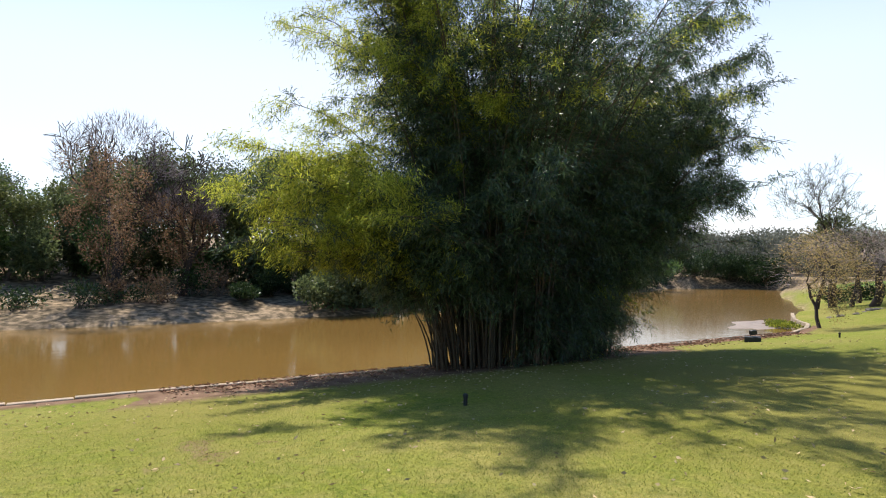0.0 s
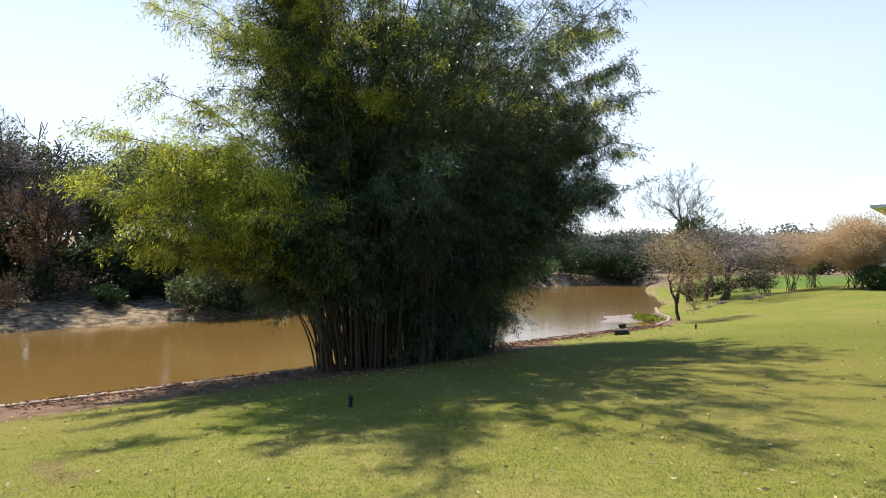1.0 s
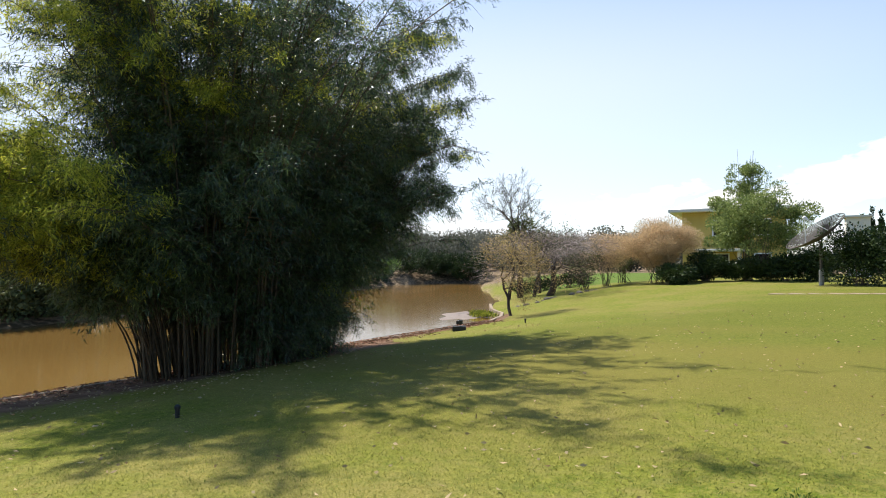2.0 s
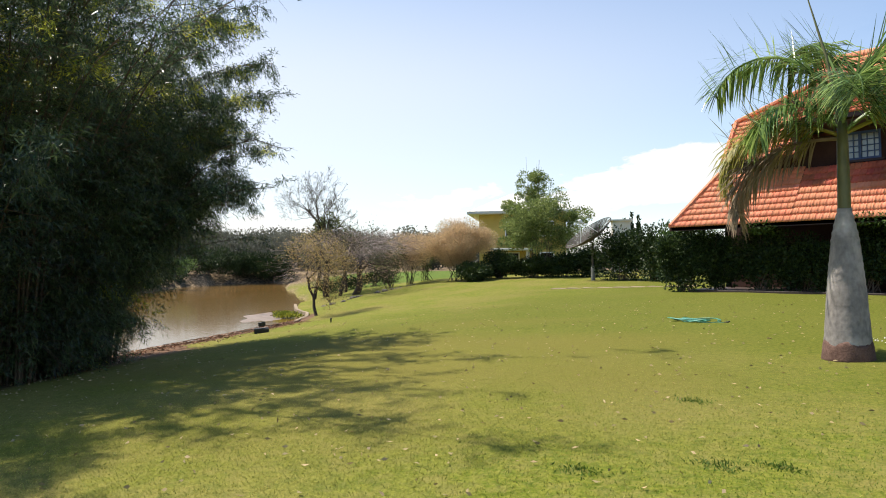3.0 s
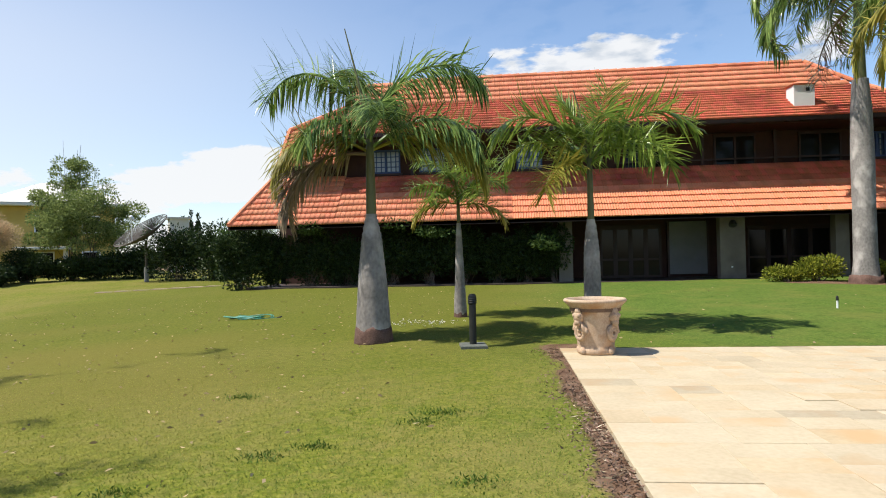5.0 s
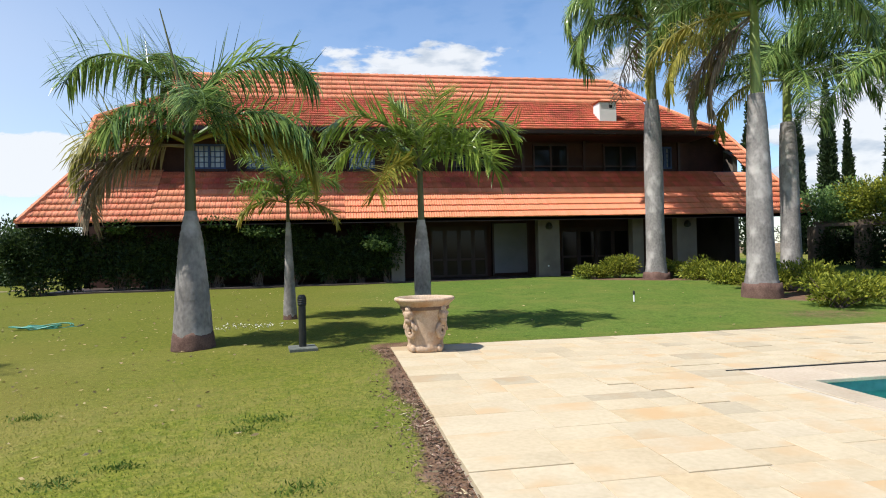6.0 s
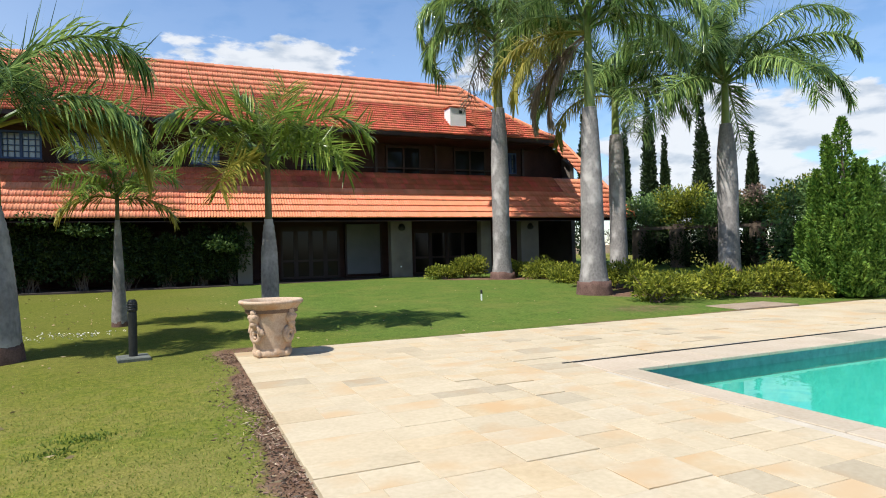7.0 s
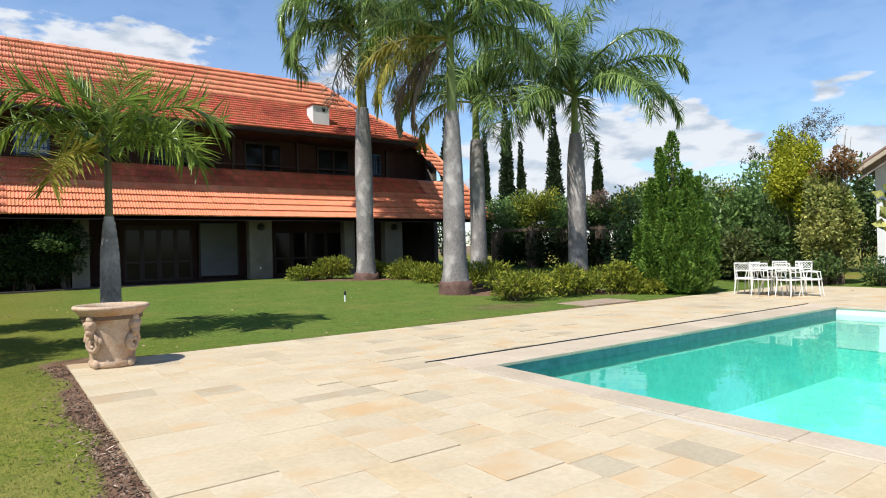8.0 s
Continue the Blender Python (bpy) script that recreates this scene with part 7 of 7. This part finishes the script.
# ---- woods on the far bank ----
def bank_tree(name, az, d, h, label, m, leaves, size, seed, bark=M_BARK, group="", spread=0.8, blob=1.3, sx=1.0, levels=4, radius=0.22, first=0.3, reach=0.36):
    x, y = polar(az, d)
    return tree(name, x, y, h, label, bark, m, leaves, size, radius, spread, levels, 3, blob, seed, group=group, sx=sx, first=first, reach=reach, wide=0.75, slim=True)


def brown_tree(az, d, w, h, leaves, seed):
    """A half-bare tree: a forked trunk with fine limbs that stand out above the thinning leaves."""
    x, y = polar(az, d)
    t = bush("brown_tree", x, y, w, w * 0.9, h * 0.9, "large half-bare tree with reddish brown foliage on the far bank", L_RUSSET, leaves, 0.13, seed, category="tree", group="half-bare brown trees", low=0.8, lumps=40, clump=(0.06, 0.13), bark=M_BARKD)
    rng = np.random.default_rng(seed)
    limbs, tips = branching(rng, h, 0.24, 0.62, 5, 3, 0.5, 0.2, 0.66)
    k = h / max(p.z for p, _ in tips)
    s = Shape()
    for pts, rad in limbs:
        s.tube([(p.x * k * 0.9, p.y * k * 0.9, p.z * k) for p in pts], [max(0.02, 1.25 * r) for r in rad], 4, cap=False)
    part("trunk", s, M_BARKD, t, smooth=True)
    # bare twigs round the top of the crown
    n = 2600
    u = unit(rng, n)
    u[:, 2] = np.abs(u[:, 2]) * 0.85 + 0.15
    pos = np.array([0, 0, 0.56 * h]) + u * np.array([w * 0.46, w * 0.42, 0.36 * h]) * rng.uniform(0.72, 1.0, (n, 1))
    part("fine_branchwork", leaf_mesh("fine_branchwork", pos, u + rng.normal(size=(n, 3)) * 0.5 + np.array([0, 0, 0.4]), 0.42, 0.024, L_TWIG, rng, slim=True), L_TWIG, t, "fine mauve-grey bare twigs", kind="stuff")


brown_tree(-115.0, 37, 7.6, 10.6, 6500, 301)
brown_tree(-110.2, 38, 4.6, 6.8, 3600, 302)
# dark bushes along the far shore, down to the water
shore = FAR_SHORE[4:11]
for k in range(36):
    f = k / 35 * (len(shore) - 1)
    i = min(int(f), len(shore) - 2)
    x = shore[i][0] + (shore[i + 1][0] - shore[i][0]) * (f - i) - 1.6
    y = shore[i][1] + (shore[i + 1][1] - shore[i][1]) * (f - i) - 1.0
    # From the fifteenth bush on, a darker leaf colour holds the bank's shade.
    bush("bank_bush", x, y, 6.5, 3.2, 2.8 + 2.2 * abs(math.sin(k * 1.7)), "dark overhanging bush on the lake's far shore", L_BANK if k < 14 else L_CLIMB, 2600, 0.21, 430 + k, group="far shore bushes", lumps=11, wide=0.8, slim=True)
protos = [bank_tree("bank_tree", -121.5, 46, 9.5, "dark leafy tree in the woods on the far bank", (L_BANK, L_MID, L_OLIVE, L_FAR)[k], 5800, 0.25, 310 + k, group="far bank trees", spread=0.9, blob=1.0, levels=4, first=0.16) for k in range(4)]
rng_w = np.random.default_rng(13)
spots = []
for az in np.arange(-136, -66, 2.6):
    for d0 in (44, 54):
        if az > -84:
            continue
        d = d0 + rng_w.uniform(-3, 3) + (18 if az > -96 else 0) + (25 if az > -80 else 0)
        spots.append((az + rng_w.uniform(-0.8, 0.8), d))
for k, (az, d) in enumerate(spots):
    if k < 4:
        ob = protos[k]
        x, y = polar(az, d)
        ob.matrix_world = pose(x, y, ground_at(x, y) - 0.1, 0, 0, k * 77)
        continue
    x, y = polar(az, d)
    s = rng_w.uniform(0.65, 1.0) * (1.1 if d > 52 else 0.9) * (0.72 if az < -116.5 else 1.0)
    copy_thing(protos[k % 4], pose(x, y, ground_at(x, y) - 0.1, 0, 0, rng_w.uniform(0, 360)) @ Matrix.Scale(s, 4))
# dark undergrowth below the trees
for k in range(30):
    az = -134 + 66 * k / 29
    d = (42.5 if az < -97 else 60 if az < -82 else 84) + rng_w.uniform(-1.5, 2)
    x, y = polar(az, d)
    bush("undergrowth", x, y, d * 0.11, 2.5, rng_w.uniform(2.6, 4.4), "dense dark undergrowth beneath the far bank trees", (L_BANK, L_BANK, L_MID)[k % 3], 3600, 0.2, 380 + k, group="bank undergrowth", lumps=9, wide=0.8, slim=True)
# scrub and low bushes along the far bank
for k in range(26):
    f = k / 25
    az = -126 + 52 * f
    d = float(np.interp(az, [-126, -118, -109, -97, -92, -80, -74], [33, 34, 36, 40, 43, 58, 75])) + rng_w.uniform(0, 2.5)
    x, y = polar(az, d)
    if az < -117 and k % 2:
        continue
    bush("bank_scrub", x, y, rng_w.uniform(2.5, 4.5), 2.2, rng_w.uniform(0.9, 2.6), "tangled dry scrub on the lake's far bank", (L_RUSSET if az < -107 else L_DARK) if k % 2 else L_CLIMB, 700 if az < -107 else 2600, 0.13, 330 + k, group="bank scrub", lumps=8, wide=0.8, slim=True)


def far_woods():
    """Distant wooded slopes, one joined mass of leaf clumps."""
    rng = np.random.default_rng(55)
    pos = []
    for k in range(640):
        az = rng.uniform(-86, -38) if k < 480 else rng.uniform(-38, 75)
        d = rng.uniform(105, 330) if az < -20 else rng.uniform(140, 330)
        if -20 < az < 30 and d < 200:
            continue
        x, y = polar(az, d)
        g = ground_at(x, y)
        h = rng.uniform(5, 9) if az < -30 else rng.uniform(4, 7)
        n = 800 if k < 480 else 260
        u = unit(rng, n)
        pos.append(np.array([x, y, g + h * 0.5]) + u * np.array([h * 0.5, h * 0.5, h * 0.5]) * rng.uniform(0.6, 1.05, n)[:, None])
    pos = np.concatenate(pos)
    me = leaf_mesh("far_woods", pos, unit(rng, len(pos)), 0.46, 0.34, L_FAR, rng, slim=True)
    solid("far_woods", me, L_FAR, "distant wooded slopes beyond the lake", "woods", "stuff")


far_woods()


# ---- sandbank in the shallows and a stone path ----
M_SAND = surface("pale_wet_sand", (0.15, 0.115, 0.09), (0.25, 0.20, 0.17), 2.0, 0.85, 0.2, 20)
sand = Shape()
ring = 28
for j, (f, z) in enumerate(((1.0, -0.06), (0.8, 0.012), (0.4, 0.03), (0.02, 0.035))):
    for i in range(ring):
        a = 2 * math.pi * i / ring
        r = f * (1 + 0.18 * math.sin(3 * a + 1) + 0.1 * math.sin(7 * a))
        sand.v.append((3.6 * r * math.cos(a), 1.15 * r * math.sin(a) + 0.35 * math.sin(5 * r * math.cos(a)), z))
sand.f += [(j * ring + i, j * ring + (i + 1) % ring, (j + 1) * ring + (i + 1) % ring, (j + 1) * ring + i) for j in range(3) for i in range(ring)]
ob = solid("sandbank", sand, M_SAND, "pale sandbank showing in the lake shallows", "sandbank", smooth=True)
ob.matrix_world = pose(-31.2, 17.3, WATER_Z, 0, 0, 144.5)
bush("reed_tuft", -29.9, 17.9, 2.4, 1.2, 0.34, "olive green grass tuft in the lake shallows", L_SHRUB, 900, 0.12, 401, category="grass tuft", z=WATER_Z, stems=False, upright=1.0)
path = thing("stone_path", -15, 27, ground_at(-15, 27), "pale flagstone path crossing the lawn beside the house", "path", kind="structure")
for k in range(9):
    x, y = -18.0 + 0.75 * k, 26.6 + 0.22 * k
    part("flagstone", Shape().box(-0.36, 0.36, -0.34, 0.34, -0.05, 0.012, 0.01), M_KERB, path, m=Matrix.Translation((x + 15, y - 27, ground_at(x, y) - ground_at(-15, 27))) @ pose(0, 0, 0, 0, 0, 15 + 7 * math.sin(k)))


# ---- clouds: a plain backdrop of sky far beyond everything ----
def build_clouds():
    R = 3000.0
    vs, fs = [], []
    na, ne = 96, 14
    for j in range(ne + 1):
        el = radians(-1 + 46 * j / ne)
        for i in range(na):
            a = 2 * math.pi * i / na
            vs.append((R * math.cos(el) * math.sin(a), R * math.cos(el) * math.cos(a), R * math.sin(el)))
    for j in range(ne):
        for i in range(na):
            k = (i + 1) % na
            fs.append((j * na + i, (j + 1) * na + i, (j + 1) * na + k, j * na + k))
    m = bpy.data.materials.new("cloud_veil")
    m.use_nodes = True
    n, l = m.node_tree.nodes, m.node_tree.links
    n.clear()
    out = n.new("ShaderNodeOutputMaterial")
    co = n.new("ShaderNodeTexCoord")
    sc = n.new("ShaderNodeVectorMath")
    sc.operation = "SCALE"
    sc.inputs["Scale"].default_value = 1 / R
    l.new(co.outputs["Object"], sc.inputs[0])
    mp = n.new("ShaderNodeMapping")
    mp.inputs["Scale"].default_value = (3.0, 3.0, 8.0)
    mp.inputs["Location"].default_value = (1.7, 0.6, 0.9)
    l.new(sc.outputs[0], mp.inputs["Vector"])
    t = n.new("ShaderNodeTexNoise")
    t.inputs["Scale"].default_value = 3.2
    t.inputs["Detail"].default_value = 7
    t.inputs["Roughness"].default_value = 0.55
    l.new(mp.outputs[0], t.inputs["Vector"])
    sep = n.new("ShaderNodeSeparateXYZ")
    l.new(sc.outputs[0], sep.inputs[0])

    def rng_map(v, a, b, c, d, smooth=True):
        r = n.new("ShaderNodeMapRange")
        if smooth:
            r.interpolation_type = "SMOOTHSTEP"
        for key, val in zip(("From Min", "From Max", "To Min", "To Max"), (a, b, c, d)):
            r.inputs[key].default_value = val
        l.new(v, r.inputs["Value"])
        return r.outputs[0]

    def op(kind, a, b):
        k = n.new("ShaderNodeMath")
        k.operation = kind
        for i, v in enumerate((a, b)):
            if isinstance(v, float):
                k.inputs[i].default_value = v
            else:
                l.new(v, k.inputs[i])
        k.use_clamp = True
        return k.outputs[0]

    low = rng_map(sep.outputs["Z"], 0.04, 0.24, 0.15, -0.16)
    # banks of cumulus: azimuth, elevation, half width, half height in degrees
    heap = low
    for az, el, wa, we, amp in ((9, 16.3, 16, 5.5, 0.40), (26, 15.5, 7, 5.0, 0.32), (47, 10, 13, 7.5, 0.42), (58, 10.5, 5, 2.6, 0.30), (69, 11.8, 4, 2.0, 0.32), (71, 7.5, 6, 2.2, 0.30), (62, 8, 4, 1.8, 0.22), (-23, 8.5, 9, 4.5, 0.30), (-44, 6.2, 5, 2.2, 0.18), (-33, 6.5, 6, 3.0, 0.16)):
        a, e2 = radians(az), radians(el)
        off = n.new("ShaderNodeVectorMath")
        off.operation = "SUBTRACT"
        l.new(sc.outputs[0], off.inputs[0])
        off.inputs[1].default_value = (math.cos(e2) * math.sin(a), math.cos(e2) * math.cos(a), math.sin(e2))
        st = n.new("ShaderNodeVectorMath")
        st.operation = "MULTIPLY"
        l.new(off.outputs[0], st.inputs[0])
        st.inputs[1].default_value = (1 / radians(wa), 1 / radians(wa), 1 / radians(we))
        ln = n.new("ShaderNodeVectorMath")
        ln.operation = "LENGTH"
        l.new(st.outputs[0], ln.inputs[0])
        bump = rng_map(ln.outputs["Value"], 0.15, 1.15, amp, 0.0)
        k = n.new("ShaderNodeMath")
        k.operation = "ADD"
        l.new(heap, k.inputs[0])
        l.new(bump, k.inputs[1])
        heap = k.outputs[0]
    cloud = rng_map(op("ADD", t.outputs[0], heap), 0.595, 0.72, 0.0, 0.95)
    # thin bright haze on the sunny side
    haze = op("MULTIPLY", rng_map(sep.outputs["X"], -1.0, 0.12, 0.70, 0.16), rng_map(sep.outputs["Z"], 0.26, 0.52, 1.0, 0.4))
    alpha = op("MAXIMUM", cloud, haze)
    e = n.new("ShaderNodeEmission")
    shade = n.new("ShaderNodeTexNoise")
    shade.inputs["Scale"].default_value = 5.0
    shade.inputs["Detail"].default_value = 5
    l.new(mp.outputs[0], shade.inputs["Vector"])
    body = n.new("ShaderNodeMix")
    body.data_type = "RGBA"
    body.inputs["A"].default_value = (0.97, 0.985, 1.0, 1)
    body.inputs["B"].default_value = (0.56, 0.64, 0.74, 1)
    l.new(op("MULTIPLY", rng_map(shade.outputs[0], 0.45, 0.68, 0.0, 1.0), rng_map(sep.outputs["X"], -0.3, 0.3, 0.0, 1.0)), body.inputs["Factor"])
    l.new(body.outputs["Result"], e.inputs["Color"])
    e.inputs["Strength"].default_value = CLOUD
    tr = n.new("ShaderNodeBsdfTransparent")
    ms = n.new("ShaderNodeMixShader")
    l.new(alpha, ms.inputs[0])
    l.new(tr.outputs[0], ms.inputs[1])
    l.new(e.outputs[0], ms.inputs[2])
    l.new(ms.outputs[0], out.inputs["Surface"])
    s = Shape().add(vs, fs)
    ob = solid("backdrop", s, m, "pale blue sky with white cumulus clouds and bright haze", "sky", "structure", smooth=True)


CLOUD = 0.70
build_clouds()


# ---- litter, tufts and grass ----
def lawn_points(rng, n, r0, r1, power=0.6, a0=-135, a1=75):
    az = np.radians(rng.uniform(a0, a1, n))
    r = r0 + (r1 - r0) * rng.random(n) ** power
    x, y = r * np.sin(az), r * np.cos(az)
    ok = ~((x > 0.42 + 0.16 * rng.random(n)) & (y < 10.35)) & (seg_dist(x, y, KERB) > 0.35) & ~inside(x, y, LAKE) & ~((y > 24.6) & (x > -11)) & ~((x > 21))
    ok &= ~inside(x, y, [(-10, -48), (-20, -30), (-26.4, -17), (-29.7, -11.4), (-35.3, -4.2), (-400, 60), (-400, -400), (0, -400)])
    return x[ok], y[ok]


def ground_top(x, y):
    z = ground_z(x, y) + 0.012 * np.sin(x * 1.7 + 0.4 * y) * np.sin(y * 1.3 - 0.2 * x)
    return z


def build_grass():
    rng = np.random.default_rng(91)
    x, y = lawn_points(rng, 345000, 0.2, 14.0, 1.15)
    z = ground_top(x, y)
    n = len(x)
    r = np.hypot(x, y)
    fade = np.clip((14.0 - r) / 8.0, 0.05, 1)
    h = rng.uniform(0.008, 0.021, n) * fade
    w = 0.0030 + 0.0004 * r
    a = rng.uniform(0, 2 * np.pi, n)
    lean = rng.normal(size=(n, 2)) * 0.9 * h[:, None]
    sx, sy = np.cos(a) * w, np.sin(a) * w
    v = np.stack([np.stack([x - sx, y - sy, z - 0.004], -1), np.stack([x + sx, y + sy, z - 0.004], -1), np.stack([x + lean[:, 0], y + lean[:, 1], z + h], -1)], 1).reshape(-1, 3)
    m = leaf("green_grass_blade", (0.11, 0.18, 0.022), (0.225, 0.285, 0.048), 0.4, 0.35, 0.6, 0.35)
    m2 = leaf("dry_grass_blade", (0.18, 0.20, 0.03), (0.37, 0.355, 0.085), 0.45, 0.35, 0.6, 0.35)
    old = rng.random(n) < np.clip((0.3 - x) / 4.5, 0.04, 0.9)
    v = v.reshape(n, 3, 3)
    for mat, pick, label in ((m, ~old, "short mown green lawn grass blades"), (m2, old, "short mown yellowing lawn grass blades")):
        w3 = v[pick].reshape(-1, 3)
        solid("grass", quads("grass", w3, np.arange(len(w3)).reshape(-1, 3), mat), mat, label, "grass", "stuff")


build_grass()


def build_litter():
    rng = np.random.default_rng(93)
    m = leaf("fallen_leaf", (0.27, 0.20, 0.09), (0.50, 0.40, 0.23), 0.35, 0.1, 0.8)
    x, y = lawn_points(rng, 3800, 3.0, 24.0, 0.75)
    sparse = (x < -1.5) | (rng.random(len(x)) < 0.12)
    x, y = x[sparse], y[sparse]
    # more leaves near the water's edge, under the bamboo
    xb = rng.normal(-13.0, 2.2, 900)
    yb = rng.normal(-1.0, 4.0, 900)
    ok = (seg_dist(xb, yb, KERB) > 0.2) & ~inside(xb, yb, LAKE) & (seg_dist(xb, yb, KERB) < 4) & (xb > -19)
    x, y = np.concatenate([x, xb[ok]]), np.concatenate([y, yb[ok]])
    z = ground_top(x, y) + 0.03
    head = np.stack([rng.normal(size=len(x)), rng.normal(size=len(x)), rng.normal(size=len(x)) * 0.15], -1)
    solid("leaf_litter", leaf_mesh("leaf_litter", np.stack([x, y, z], -1), head, 0.065, 0.026, m, rng), m, "scattered dry fallen leaves on the lawn", "leaf litter", "stuff")
    # brown bamboo sheaths and leaves along the kerb
    k = 5600
    f = 0.3 + rng.uniform(0, 1, k) * (len(KERB[1:6]) - 1.3)
    i = np.minimum(f.astype(int), len(KERB[1:6]) - 2)
    q = np.array(KERB[1:6])
    step = q[i + 1] - q[i]
    away = np.stack([step[:, 1], -step[:, 0]], -1) / np.hypot(step[:, 0], step[:, 1])[:, None]
    xy = q[i] + step * (f - i)[:, None] + away * (np.abs(rng.normal(0, 0.42, k)) - 0.05)[:, None]
    z = np.where((np.abs(np.sum((xy - q[i]) * away, -1)) < 0.09), KERB_Z + 0.05, ground_top(xy[:, 0], xy[:, 1]) + 0.02)
    head = np.stack([rng.normal(size=k), rng.normal(size=k), rng.normal(size=k) * 0.04], -1)
    m6 = leaf("brown_bamboo_litter", (0.09, 0.048, 0.026), (0.34, 0.20, 0.115), 0.5, 0.05, 0.9)
    solid("bamboo_litter", leaf_mesh("bamboo_litter", np.stack([xy[:, 0], xy[:, 1], z], -1), head, 0.10, 0.026, m6, rng), m6, "reddish-brown fallen bamboo leaves along the lake kerb", "leaf litter", "stuff")
    # straw-coloured palm debris along the terrace edge
    k = 150
    x, y = rng.normal(0.66, 0.07, k), 2.2 + 4.6 * rng.random(k) ** 1.7
    z = np.full(k, -0.055) + rng.uniform(0, 0.03, k)
    head = np.stack([rng.normal(size=k), rng.normal(size=k), rng.normal(size=k) * 0.1], -1)
    m2 = leaf("straw_palm_debris", (0.42, 0.34, 0.20), (0.64, 0.55, 0.39), 0.35, 0.05, 0.8)
    solid("palm_debris", leaf_mesh("palm_debris", np.stack([x, y, z], -1), head, 0.11, 0.011, m2, rng), m2, "dry straw-coloured palm debris beside the terrace edge", "leaf litter", "stuff")
    # brown mulch in the bare strip
    k = 2600
    y = rng.uniform(1.5, 10.3, k)
    x = 0.80 - np.abs(rng.normal(0, 0.17, k)) - 0.01
    z = np.full(k, -0.022)
    head = np.stack([rng.normal(size=k), rng.normal(size=k), rng.normal(size=k) * 0.35], -1)
    m5 = leaf("brown_mulch", (0.07, 0.045, 0.03), (0.32, 0.23, 0.155), 0.5, 0.05, 0.9)
    solid("mulch", leaf_mesh("mulch", np.stack([x, y, z], -1), head, 0.045, 0.014, m5, rng), m5, "brown mulch and dead roots beside the terrace edge", "mulch", "stuff")
    # pale petals on the lawn near the small palm
    k = 130
    x, y = rng.normal(-2.0, 0.5, k), rng.normal(13.6, 0.25, k)
    z = ground_top(x, y) + 0.035
    head = np.stack([rng.normal(size=k), rng.normal(size=k), rng.normal(size=k) * 0.2], -1)
    m3 = leaf("pale_petal", (0.62, 0.60, 0.55), (0.8, 0.78, 0.72), 0.1, 0.1, 0.7)
    solid("fallen_petals", leaf_mesh("fallen_petals", np.stack([x, y, z], -1), head, 0.035, 0.026, m3, rng), m3, "pale fallen petals scattered on the lawn", "petals", "stuff")
    # darker clover tufts
    m4 = leaf("clover_tuft", (0.06, 0.115, 0.014), (0.12, 0.185, 0.03), 0.3, 0.25, 0.6)
    pos = []
    for cx, cy, r in ((-2.1, 5.1, 0.14), (-1.75, 5.35, 0.1), (-0.75, 6.3, 0.16), (-0.3, 4.5, 0.11), (-3.2, 7.2, 0.12), (-0.9, 6.0, 0.1), (-2.9, 4.3, 0.12)):
        n = int(520 * r * 2)
        p = np.stack([rng.normal(cx, r * 0.95, n), rng.normal(cy, r * 0.6, n)], -1)
        pos.append(np.stack([p[:, 0], p[:, 1], ground_top(p[:, 0], p[:, 1]) + 0.005], -1))
    pos = np.concatenate(pos)
    head = np.stack([rng.normal(size=len(pos)), rng.normal(size=len(pos)), np.abs(rng.normal(size=len(pos))) + 0.5], -1)
    solid("clover_tufts", leaf_mesh("clover_tufts", pos, head, 0.036, 0.012, m4, rng), m4, "darker green clover tufts in the lawn", "weeds", "stuff")


build_litter()
